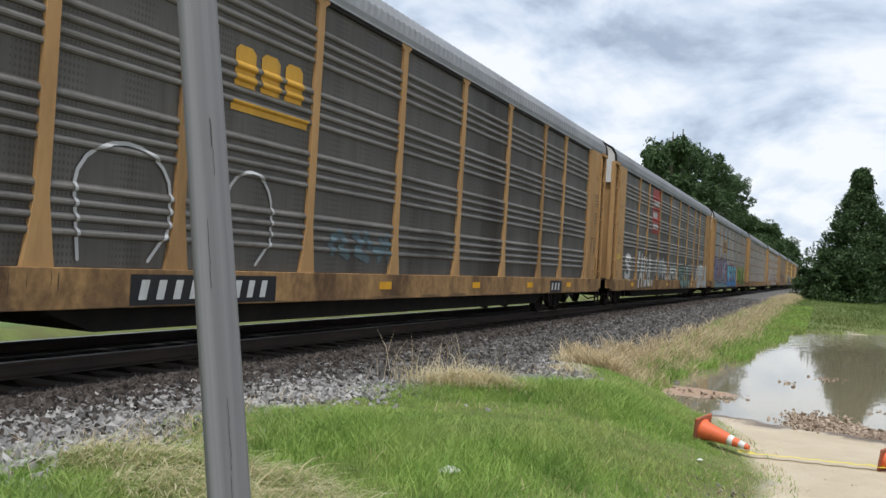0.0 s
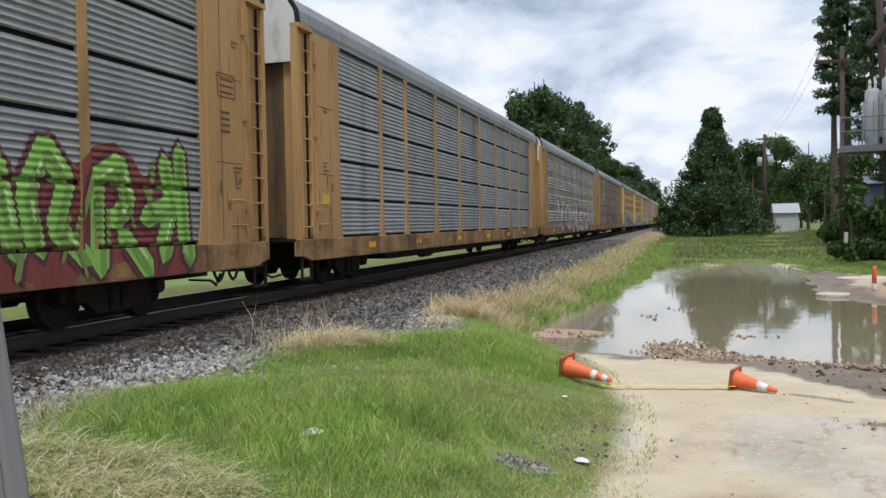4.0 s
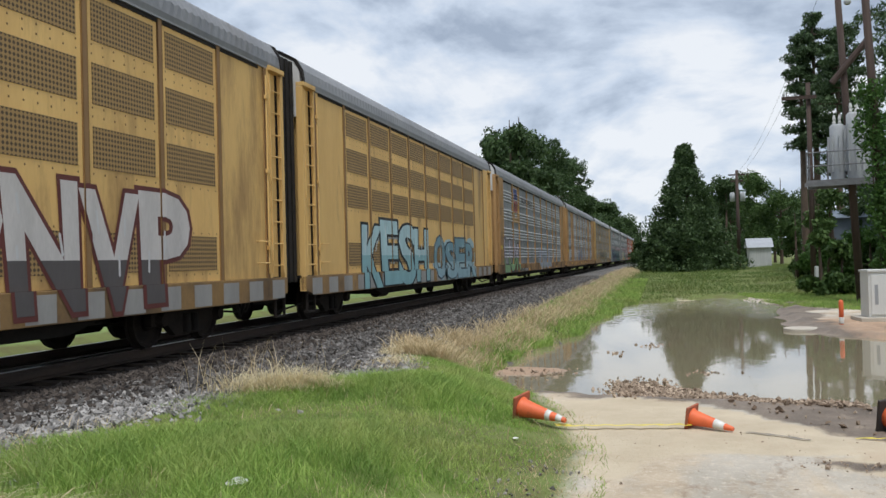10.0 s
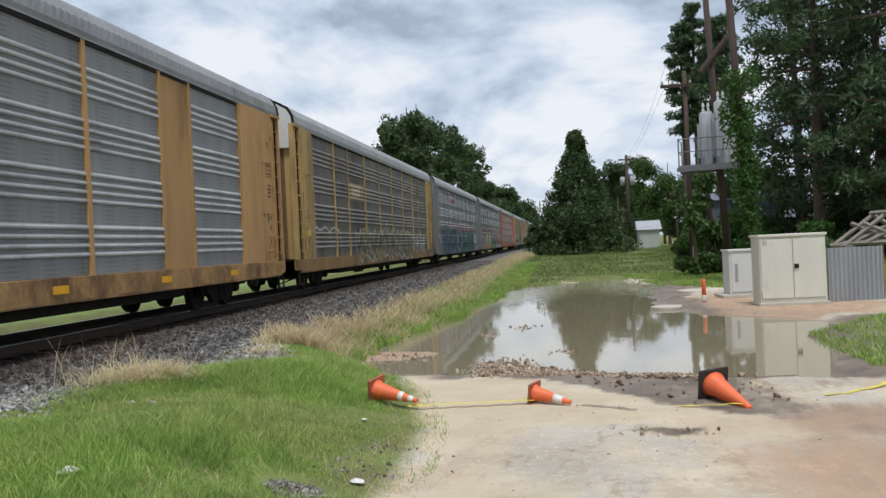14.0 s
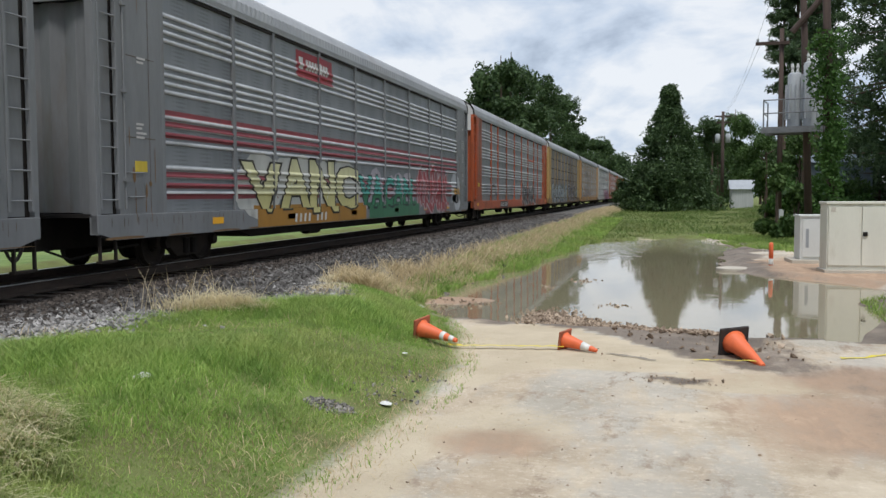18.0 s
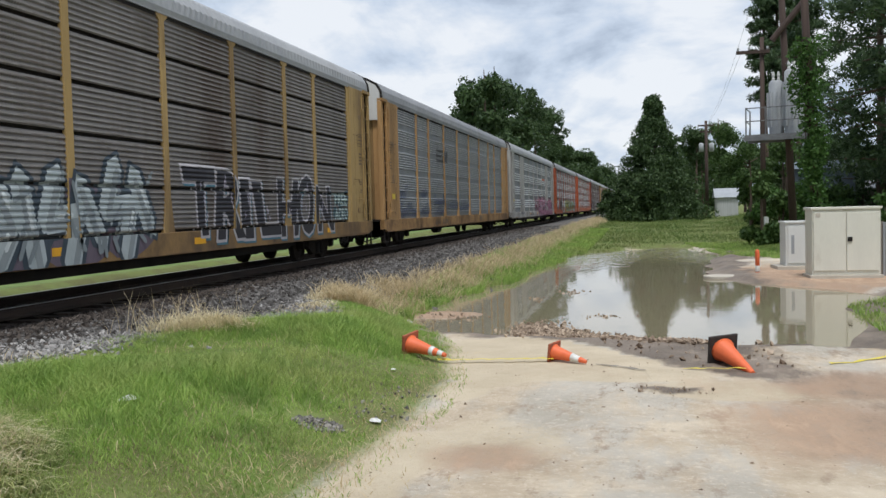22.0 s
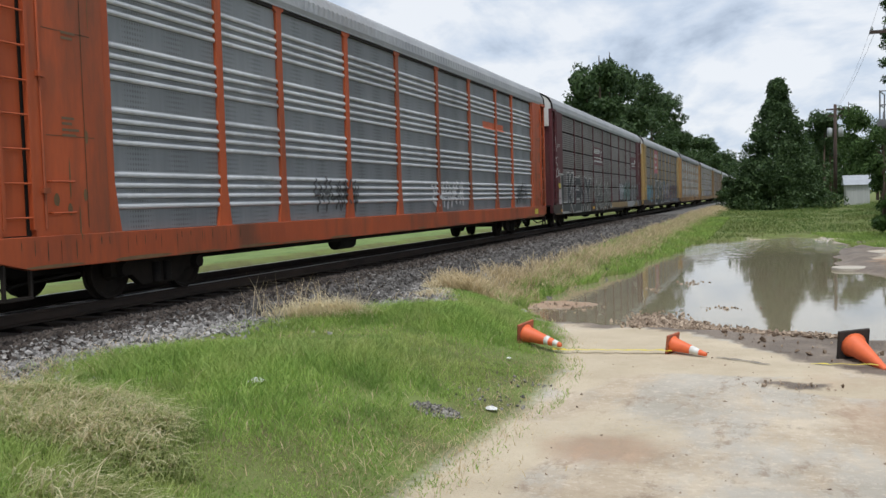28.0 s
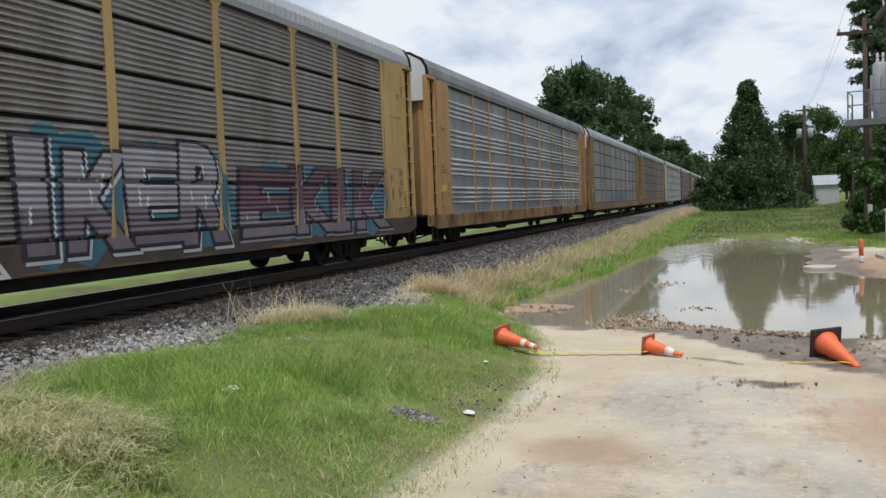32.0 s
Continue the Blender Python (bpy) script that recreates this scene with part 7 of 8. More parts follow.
def build_ballast():
    rng = np.random.RandomState(11)
    n = 76000
    y = 3.2 + 60 * rng.uniform(0, 1, n) ** 1.7
    u = rng.uniform(0, 1, n)
    x = -6.65 + u * (gravel_edge(y) + 0.22 + 6.65)
    x2 = gravel_edge(y) + rng.exponential(0.22, n)
    x = np.where(rng.uniform(0, 1, n) < 0.05, x2, x)
    z = np.maximum(bed_height(x, y), height(x, y))
    size = rng.uniform(0.018, 0.052, n) * (1 + 0.02 * y)
    # Stones near the rail carry rust and the train's shade in their colour
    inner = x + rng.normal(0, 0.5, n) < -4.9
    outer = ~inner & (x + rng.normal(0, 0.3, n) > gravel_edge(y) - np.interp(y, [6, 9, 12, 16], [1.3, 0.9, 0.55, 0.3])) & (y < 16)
    for sel, mat, lab in ((~inner & ~outer, "stone", "loose grey-brown ballast stones beside the rails"), (outer, "stone_pale", "pale clean ballast stones at the foot of the bed"), (inner, "stone_dark", "dark ballast stones along the rail, rust and train shade in their colour")):
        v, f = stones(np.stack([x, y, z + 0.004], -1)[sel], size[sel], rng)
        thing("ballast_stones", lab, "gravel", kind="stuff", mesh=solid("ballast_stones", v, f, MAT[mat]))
    # scattered patches of stones in the grass
    pts = []
    for cx, cy, r, k in ((-0.33, 5.93, 0.17, 260), (0.0, 7.4, 0.3, 30), (-0.1, 6.7, 0.3, 40)):
        a, d = rng.uniform(0, 6.283, k), r * np.sqrt(rng.uniform(0, 1, k))
        pts.append(np.stack([cx + d * np.cos(a) * 1.3, cy + d * np.sin(a)], -1))
    p = np.concatenate(pts)
    v, f = stones(np.stack([p[:, 0], p[:, 1], height(p[:, 0], p[:, 1]) + 0.01], -1), rng.uniform(0.009, 0.024, len(p)), rng)
    thing("gravel_patch", "small heap of grey gravel in the grass", "gravel", kind="stuff", mesh=solid("gravel_patch", v, f, MAT["heap"]))

    # reddish rubble along the near shore and in the water
    n = 5600
    t = rng.uniform(0, 1, n)
    x = np.interp(t, [0, 0.3, 0.6, 1], [0.35, 0.95, 1.9, 3.0]) + rng.normal(0, 0.14, n)
    y = np.interp(t, [0, 0.3, 0.6, 1], [12.9, 12.55, 11.95, 11.15]) + rng.normal(0, 0.20, n) * np.interp(t, [0, 0.25, 0.5, 1], [2.4, 2.4, 0.9, 0.7])
    extra = np.concatenate([np.stack([rng.normal(-1.2, 0.5, 160), rng.normal(14.4, 0.3, 160)], -1), np.stack([rng.normal(1.6, 0.25, 40), rng.normal(14.6, 0.15, 40)], -1), np.stack([rng.normal(0.75, 0.14, 50), rng.normal(18.9, 0.3, 50)], -1), np.stack([rng.normal(0.1, 0.1, 25), rng.normal(17.6, 0.3, 25)], -1), np.stack([rng.normal(2.52, 0.2, 80), rng.normal(7.85, 0.08, 80)], -1), np.stack([rng.uniform(1.6, 3.9, 120), rng.uniform(9.3, 11.2, 120)], -1)])
    extra = extra[(extra[:, 1] > 11.2) | (extra[:, 1] < 8.6) | (extra[:, 1] > sand_edge(extra[:, 0]) + 0.1)]
    x, y = np.concatenate([x, extra[:, 0]]), np.concatenate([y, extra[:, 1]])
    z = np.maximum(height(x, y), 0.0) + 0.02
    v, f = stones(np.stack([x, y, z], -1), (0.007 + 0.045 * rng.uniform(0, 1, len(x)) ** 2.6) * np.where(y < 8.8, 0.45, 1), rng)
    thing("rubble", "wet red-brown rubble along the puddle's edge", "rubble", kind="stuff", mesh=solid("rubble", v, f, MAT["rubble"]))
    # crumbs on the road
    n = 700
    x, y = rng.uniform(0.3, 5.5, n), 2.2 + 7.4 * rng.uniform(0, 1, n) ** 1.2
    v, f = stones(np.stack([x, y, height(x, y)], -1), 0.003 + 0.015 * rng.uniform(0, 1, n) ** 3, rng)
    thing("road_grit", "small stones and crumbs of mud on the road", "grit", kind="stuff", mesh=solid("road_grit", v, f, MAT["rubble"]))


build_ballast()


def build_grass():
    rng = np.random.RandomState(12)

    def on(x, y):
        return np.stack([x, y, np.maximum(height(x, y), np.where(x < gravel_edge(y), bed_height(x, y), -1)) - 0.005], -1)

    sets = []
    n = 235000
    y = 1.2 + 14.8 * rng.uniform(0, 1, n) ** 1.35
    g, e = gravel_edge(y), road_edge(y)
    x = g + rng.uniform(-0.03, 1.06, n) * (e - g)
    u = (x - g) / (e - g)
    edge = u + 0.10 * lumps(x, y, 3.1, 23) + 0.06 * lumps(x, y, 8.0, 24)
    keep = rng.uniform(0, 1, n) < (1.0 + 0.3 * lumps(x, y, 2.6, 21)) * (1 - 0.93 * smooth(0.80, 1.0, edge)) * (1 - 0.6 * smooth(0.10, 0.0, u)) * (u < 1.06) * (np.hypot((x + 0.36) / 0.30, (y - 6.02) / 0.2) > 1)
    x, y, edge = x[keep], y[keep], edge[keep]
    tall = rng.uniform(0.035, 0.145, len(x)) * (1 + 0.65 * lumps(x, y, 1.9, 22)) * (1 - 0.62 * smooth(0.55, 0.95, edge)) * (1 - 0.4 * smooth(0.3, 0.05, u[keep]))
    sets.append(blades(on(x, y), np.maximum(tall, 0.025), rng.uniform(0.004, 0.010, len(x)), 1.05, rng))
    n = 45000
    y = 14 + 46 * rng.uniform(0, 1, n) ** 1.3
    x = -2.4 + rng.uniform(0, 1, n) * (road_edge(y) + 3.2)
    dry = pool_depth(x, y) < 0.03
    x, y = x[dry], y[dry]
    n = len(x)
    sets.append(blades(on(x, y), rng.uniform(0.08, 0.2, n), rng.uniform(0.012, 0.03, n), 0.8, rng))
    # lawn beyond the cabinets and by the fourth cone
    n = 60000
    y = rng.uniform(6.5, 40, n)
    lo = np.interp(y, [6.5, 9, 11.5, 13, 16, 18.5, 19.6, 26, 30, 40], [9, 6.6, 5.4, 5.6, 5.8, 8.4, 9.4, 8.8, 5.4, 4.0])
    x = lo + rng.uniform(0, 1, n) ** 1.3 * 10
    sets.append(blades(on(x, y), rng.uniform(0.05, 0.15, n), rng.uniform(0.010, 0.024, n), 0.8, rng))
    thing("grass", "green uncut grass between road and track", "grass", kind="stuff", mesh=blade_mesh("grass", sets, MAT["grass"]))
    sets = []
    # rough grass past the pool
    n = 95000
    y = 33 + 80 * rng.uniform(0, 1, n) ** 1.25
    x = rng.uniform(-1.6, 22, n)
    dry = (pool_depth(x, y) < 0.03) & ((y > 38.2) | (x < 5.5))
    x, y = x[dry], y[dry]
    n = len(x)
    sets.append(blades(on(x, y), rng.uniform(0.05, 0.22, n) * (0.5 + 0.5 * smooth(38, 46, y)) * (1 + 0.6 * lumps(x, y, 0.9, 33)), rng.uniform(0.010, 0.032, n), 1.2, rng))
    thing("meadow_grass", "rough mixed green grass beyond the puddle", "grass", kind="stuff", mesh=blade_mesh("meadow_grass", sets, MAT["meadow"]))

    sets = []
    n = 26000
    y = 12.5 + 75 * rng.uniform(0, 1, n) ** 1.5
    x = gravel_edge(y) + rng.normal(0.28, 0.26, n) + 0.15 * lumps(y * 0 + 1, y, 1.7, 29)
    sets.append(blades(on(x, y) + [0, 0, 0.02], rng.uniform(0.08, 0.32, n), rng.uniform(0.008, 0.022, n), 1.3, rng))
    for cx, cy, rx, ry, k, tall in ((-2.4, 11.2, 0.25, 0.4, 250, 0.15), (-3.6, 5.2, 0.3, 0.8, 700, 0.14), (-0.4, 4.6, 0.5, 0.5, 500, 0.07), (0.0, 5.8, 0.25, 1.2, 1100, 0.05), (0.05, 8.2, 0.15, 0.8, 400, 0.05)):
        x, y = rng.normal(cx, rx, k), rng.normal(cy, ry, k)
        sets.append(blades(on(x, y), rng.uniform(0.5, 1.1, k) * tall, rng.uniform(0.004, 0.009, k), 1.7, rng))
    n = 1800
    y = 2 + 12 * rng.uniform(0, 1, n)
    x = gravel_edge(y) + rng.uniform(0, 1.05, n) * (road_edge(y) - gravel_edge(y))
    sets.append(blades(on(x, y), rng.uniform(0.05, 0.14, n), rng.uniform(0.004, 0.009, n), 1.0, rng))
    thing("dry_grass", "tan dry grass tufts along the ballast", "dry grass", kind="stuff", mesh=blade_mesh("dry_grass", sets, MAT["dry"]))


build_grass()


def build_tufts():
    """Long drooping grass: each blade rises from its root and bends over to its tip."""
    rng = np.random.RandomState(17)

    def arcs(cx, cy, rx, ry, k, length, toward, spread=0.8):
        a, d = rng.uniform(0, 6.283, k), np.sqrt(rng.uniform(0, 1, k))
        x, y = cx + rx * d * np.cos(a), cy + ry * d * np.sin(a)
        z = np.maximum(height(x, y), np.where(x < gravel_edge(y), bed_height(x, y), -1)) - 0.01
        w = math.radians(toward) + rng.normal(0, spread, k)
        L = length * rng.uniform(0.55, 1.15, k) * (1.1 - 0.45 * d)
        wid = rng.uniform(0.003, 0.0085, k)
        out, drop = rng.uniform(0.35, 0.75, k), rng.uniform(0.55, 0.95, k)
        v = []
        for s in (0, 0.25, 0.5, 0.75, 1.0):
            h = L * (0.15 * s + out * s * s)
            up = L * (1.15 * s - drop * s * s)
            side = wid * (1 - 0.8 * s)
            px, py = x + np.cos(w) * h, y + np.sin(w) * h
            v.append(np.stack([px - np.sin(w) * side, py + np.cos(w) * side, z + up], -1))
            v.append(np.stack([px + np.sin(w) * side, py - np.cos(w) * side, z + up], -1))
        v = np.stack(v, 1).reshape(-1, 3)
        f = (np.arange(k) * 10)[:, None, None] + np.array([(0, 1, 3, 2), (2, 3, 5, 4), (4, 5, 7, 6), (6, 7, 9, 8)])[None]
        return v, f.reshape(-1, 4)

    def gather(name, label, mat, rows):
        vs, fs, off = [], [], 0
        for r in rows:
            v, f = arcs(*r)
            vs.append(v)
            fs.append(f + off)
            off += len(v)
        thing(name, label, "dry grass", kind="stuff", mesh=solid(name, np.concatenate(vs), np.concatenate(fs), MAT[mat]))

    near = [(-2.9, 4.15), (-2.3, 4.05), (-1.75, 3.8), (-2.6, 3.6), (-2.0, 3.4), (-3.3, 3.95), (-1.45, 3.35), (-1.05, 2.6)]
    gather("straw_tuft", "long drooping straw-coloured grass beside the post", "straw", [(x, y, 0.42, 0.28, 330, 0.42, -6, 0.8) for x, y in near])
    gather("green_tuft", "half-dry green grass under the straw", "green_straw", [(x + 0.1, y - 0.05, 0.46, 0.3, 580, 0.37, -20, 1.1) for x, y in near] + [(-2.75, 8.9, 0.4, 0.25, 500, 0.16, 0, 3.0)])
    gather("straw_clump", "small drooping straw clump at the edge of the ballast", "straw", [(-2.85, 9.05, 0.30, 0.24, 520, 0.62, -15, 1.0), (-3.2, 9.05, 0.34, 0.24, 420, 0.66, -30, 1.4), (-3.6, 9.1, 0.35, 0.3, 160, 0.52, -100, 2.2), (-2.5, 9.1, 0.24, 0.16, 200, 0.36, 5, 1.4), (-2.6, 11.9, 0.3, 0.5, 400, 0.22, 0, 3.0), (-2.9, 13.0, 0.25, 0.6, 500, 0.3, 0, 3.0)])
    rng2 = np.random.RandomState(19)
    x, y = rng2.normal(-3.45, 0.42, 110), rng2.normal(9.3, 0.3, 110)
    z = np.maximum(height(x, y), np.where(x < gravel_edge(y), bed_height(x, y), -1)) - 0.01
    stems = blades(np.stack([x, y, z], -1), rng2.uniform(0.25, 0.68, 110), rng2.uniform(0.004, 0.009, 110), 0.8, rng2)
    thing("dry_stems", "upright dry stems standing at the ballast edge", "dry grass", kind="stuff", mesh=blade_mesh("dry_stems", [stems], MAT["dry"]))


build_tufts()


def ground_at(x, y):
    return float(height(np.array(float(x)), np.array(float(y))))


# ---- near things ----


def build_post():
    g = Geo()
    n, rows = 48, 30
    v = []
    for j in range(rows + 1):
        z = 4.2 * j / rows
        for i in range(n):
            w = 2 * math.pi * i / n
            r = 0.043 - 0.0008 * z + 0.0021 * math.sin(3 * w + 0.4 * math.sin(z)) + 0.0012 * math.sin(7 * w + z * 0.3)
            v.append((r * math.cos(w), r * math.sin(w), z))
    g.add(v, [(j * n + i, j * n + (i + 1) % n, (j + 1) * n + (i + 1) % n, (j + 1) * n + i) for j in range(rows) for i in range(n)] + [tuple(range(rows * n, rows * n + n))])
    x, y = -0.18, 1.136
    root = thing("guard_post", "tall weathered grey post with long cracks, in grass", "post", Matrix.Translation((x, y, ground_at(x, y) - 0.1)) @ Matrix.Rotation(radians(10.98), 4, Vector((-0.0424, -0.189, 0))), mesh=g.mesh("guard_post", MAT["grey_post"], True))
    crack = Geo()
    rng = random.Random(3)
    for a, z0, z1 in ((-37, 1.99, 2.05), (-40, 1.34, 1.48), (-44, 1.2, 1.33), (-35, 1.93, 1.99), (-62, 1.70, 1.84)):
        w = radians(a)
        r1 = 0.0432
        for k in range(6):
            za, zb = z0 + (z1 - z0) * k / 6, z0 + (z1 - z0) * (k + 1) / 6
            d = rng.uniform(-0.02, 0.02)
            e = 0.035 if a == -37 else 0.016
            crack.add([(r1 * math.cos(w + d - e), r1 * math.sin(w + d - e), za), (r1 * math.cos(w + d + e), r1 * math.sin(w + d + e), za), (r1 * math.cos(w + d + e * 0.6), r1 * math.sin(w + d + e * 0.6), zb), (r1 * math.cos(w + d - e * 0.6), r1 * math.sin(w + d - e * 0.6), zb)], [(0, 1, 2, 3)])
    part("crack", crack.mesh("crack", MAT["cone_black"]), root, None, "dark splits in the wood")


build_post()


def cone_parts(label, collars, foot="cone_black", foot_label="square black rubber base"):
    root = thing("traffic_cone", label, "traffic cone", group="fallen cones")
    base = Geo().box(-0.18, 0.18, -0.18, 0.18, 0, 0.035)
    part("base", base.mesh("base", MAT[foot], bevel=0.012), root, None, foot_label)
    part("body", Geo().lathe([(0.145, 0.035), (0.122, 0.06), (0.033, 0.69), (0.027, 0.70), (0.02, 0.70)], 24).mesh("body", MAT["cone_orange"], True), root, None, "orange plastic cone")
    for z0, z1 in collars:
        rr = [0.122 - (z - 0.06) * 0.089 / 0.63 + 0.002 for z in (z0, z1)]
        part("collar", Geo().lathe([(rr[0] - 0.004, z0 - 0.001), (rr[0], z0), (rr[1], z1), (rr[1] - 0.004, z1 + 0.001)], 24).mesh("collar", MAT["cone_white"], True), root, None, "white reflective collar")
    return root


def lying(x, y, toward, tilt=0, spin=0, size=0.8):
    """A cone on its side: its foot at (x, y), its tip pointing that many degrees from +x, a corner of the foot down."""
    return pose(x, y, max(ground_at(x, y), 0.03) + 0.165 * size, 0, 0, toward) @ pose(0, 0, 0, 0, 90 + 10 + tilt, 0) @ pose(0, 0, 0, 0, 0, spin) @ Matrix.Scale(size, 4)


cone_parts("orange traffic cone with two thin white collars, fallen in grass", ((0.42, 0.49), (0.57, 0.65)), "cone_foot", "scuffed orange-brown base").matrix_basis = lying(-0.50, 9.42, -24, 0, 8, 0.80)
cone_parts("orange traffic cone with a broad white collar, fallen on the road", ((0.40, 0.56),), "cone_foot", "scuffed orange-brown base").matrix_basis = lying(1.24, 9.46, -28, 0, 5, 0.66)
cone_parts("plain orange traffic cone on a black base, fallen in mud", ()).matrix_basis = lying(3.15, 9.6, -66, 4, 4, 0.97)
cone_parts("orange traffic cone lying at the edge of the lawn", ()).matrix_basis = lying(5.2, 10.3, -15, 0, 10, 0.82)


def ribbon(name, pts, width, material, label, category):
    """A flat tape along a line of places, with a little twist."""
    g = Geo()
    rng = random.Random(len(pts))
    v = []
    for i, p in enumerate(pts):
        q = pts[min(i + 1, len(pts) - 1)]
        o = pts[max(i - 1, 0)]
        d = Vector((q[0] - o[0], q[1] - o[1], 0)).normalized()
        s = Vector((-d.y, d.x, 0)) * width / 2
        up = rng.uniform(-0.5, 0.35) * width
        z = max(ground_at(p[0], p[1]), 0.03) + 0.012 + p[2]
        v += [(p[0] - s.x, p[1] - s.y, z), (p[0] + s.x, p[1] + s.y, z + max(0.0, up))]
    g.add(v, [(2 * i, 2 * i + 1, 2 * i + 3, 2 * i + 2) for i in range(len(pts) - 1)])
    return thing(name, label, category, group="tape between cones", mesh=g.mesh(name, material))


def between(a, b, n, sag=0.0, wave=0.0):
    return [(a[0] + (b[0] - a[0]) * i / n, a[1] + (b[1] - a[1]) * i / n + wave * math.sin(i * 1.7), a[2] + (b[2] - a[2]) * i / n - sag * math.sin(math.pi * i / n)) for i in range(n + 1)]


ribbon("caution_tape", between((-0.1, 9.2, 0.03), (1.25, 9.38, 0.03), 22, 0, 0.025), 0.055, MAT["tape"], "yellow caution tape lying between two fallen cones", "caution tape")
ribbon("caution_tape", between((1.75, 9.2, 0.0), (2.3, 8.9, 0.0), 8, 0, 0.02), 0.035, MAT["lumber"], "muddy end of caution tape on the road", "caution tape")
ribbon("caution_tape", between((2.7, 9.0, 0.0), (3.35, 9.05, 0.03), 10, 0, 0.03), 0.03, MAT["tape"], "muddy yellow caution tape under a cone", "caution tape")
ribbon("caution_tape", between((4.3, 9.6, 0.0), (5.6, 10.3, 0.14), 14, 0.06, 0.02), 0.04, MAT["tape"], "yellow caution tape drawn across the mud", "caution tape")


def litter(x, y, r, seed, label):
    rng = random.Random(seed)
    g = Geo()
    k = 7
    v = [(0, 0, r * 0.55)]
    for ring, rad in ((0, 0.5), (1, 1.0)):
        for i in range(k):
            w = 2 * math.pi * i / k
            v.append((rad * r * math.cos(w) * rng.uniform(0.7, 1.2) * 1.4, rad * r * math.sin(w) * rng.uniform(0.7, 1.2), r * rng.uniform(0.1, 0.6) if ring == 0 else r * rng.uniform(0, 0.15)))
    g.add(v, [(0, 1 + i, 1 + (i + 1) % k) for i in range(k)] + [(1 + i, 1 + k + i, 1 + k + (i + 1) % k, 1 + (i + 1) % k) for i in range(k)])
    thing("paper_scrap", label, "litter", pose(x, y, ground_at(x, y) + 0.02, 0, 0, rng.uniform(0, 360)), mesh=g.mesh("paper_scrap", MAT["paper"]))


litter(-1.6, 5.17, 0.07, 1, "crumpled white paper scrap in the grass")
litter(0.02, 6.35, 0.05, 2, "small white paper scrap at the grass edge")
litter(-0.35, 8.2, 0.025, 3, "tiny white scrap in the grass")


def build_white_stone():
    v, f = stones(np.array([(0.0, 0.0, 0.0)]), np.array([0.11]), np.random.RandomState(2))
    bm = bmesh.new()
    me = solid("white_stone", v, f, surf("pale stone", (0.5, 0.5, 0.48), (0.4, 0.39, 0.37), 0.8, 0, 9, 40))
    bm.from_mesh(me)
    bmesh.ops.subdivide_edges(bm, edges=bm.edges[:], cuts=1, use_grid_fill=True, smooth=0.6)
    bm.to_mesh(me)
    bm.free()
    thing("white_stone", "pale rounded stone at the water's edge", "stone", pose(-1.53, 13.1, 0.08), mesh=me)


build_white_stone()


def build_cabinets():
    z = ground_at(6.9, 21.5) - 0.02
    big = thing("utility_cabinet", "cream metal utility cabinet with double doors on a pad", "utility cabinet", pose(6.82, 21.45, z, 0, 0, 3))
    part("body", Geo().box(-0.75, 0.75, -0.33, 0.36, 0.10, 1.62).mesh("body", MAT["cabinet"], bevel=0.012), big)
    part("lid", Geo().box(-0.78, 0.78, -0.37, 0.39, 1.62, 1.68).mesh("lid", MAT["cabinet"], bevel=0.012), big)
    for s in (-1, 1):
        d = part("door", Geo().box(-0.355, 0.355, -0.025, 0, -0.68, 0.68).mesh("door", MAT["cabinet"], bevel=0.008), big, pose(0.365 * s, -0.335, 0.88))
        if s > 0:
            part("handle", Geo().box(-0.05, 0.05, -0.03, 0, -0.05, 0.05).mesh("handle", MAT["black"], bevel=0.006), d, pose(-0.29, -0.025, 0.05), "dark recessed latch")
        for hz in (-0.5, 0.5):
            part("hinge", Geo().tube((0, 0, -0.05), (0, 0, 0.05), 0.012, n=8).mesh("hinge", MAT["cabinet"]), d, pose(0.35 * s, -0.03, hz))
    sign = part("label_plate", Geo().box(-0.05, 0.05, -0.006, 0, -0.05, 0.05).mesh("label_plate", MAT["concrete"]), big, pose(-0.62, -0.362, 1.5), "small worn label")
    part("plinth", Geo().box(-0.80, 0.80, -0.42, 0.42, -0.08, 0.10).mesh("plinth", MAT["concrete"], bevel=0.015), big, None, "concrete pad")
    z = ground_at(6.5, 24.6)
    small = thing("utility_cabinet", "smaller white utility cabinet with one door", "utility cabinet", pose(6.45, 24.55, z, 0, 0, 3))
    part("body", Geo().box(-0.52, 0.52, -0.38, 0.38, 0.08, 1.22).mesh("body", MAT["cabinet_white"], bevel=0.012), small)
    part("lid", Geo().box(-0.55, 0.55, -0.42, 0.42, 1.22, 1.27).mesh("lid", MAT["cabinet_white"], bevel=0.01), small)
    part("door", Geo().box(-0.46, 0.46, -0.405, -0.382, 0.15, 1.15).mesh("door", MAT["cabinet_white"], bevel=0.006), small)
    part("vent_slot", Geo().box(-0.38, -0.30, -0.41, -0.40, 0.4, 0.9).mesh("vent_slot", MAT["zinc"]), small)
    part("plinth", Geo().box(-0.75, 0.70, -0.55, 0.5, -0.1, 0.08).mesh("plinth", MAT["concrete"], bevel=0.015), small, None, "concrete pad")


build_cabinets()


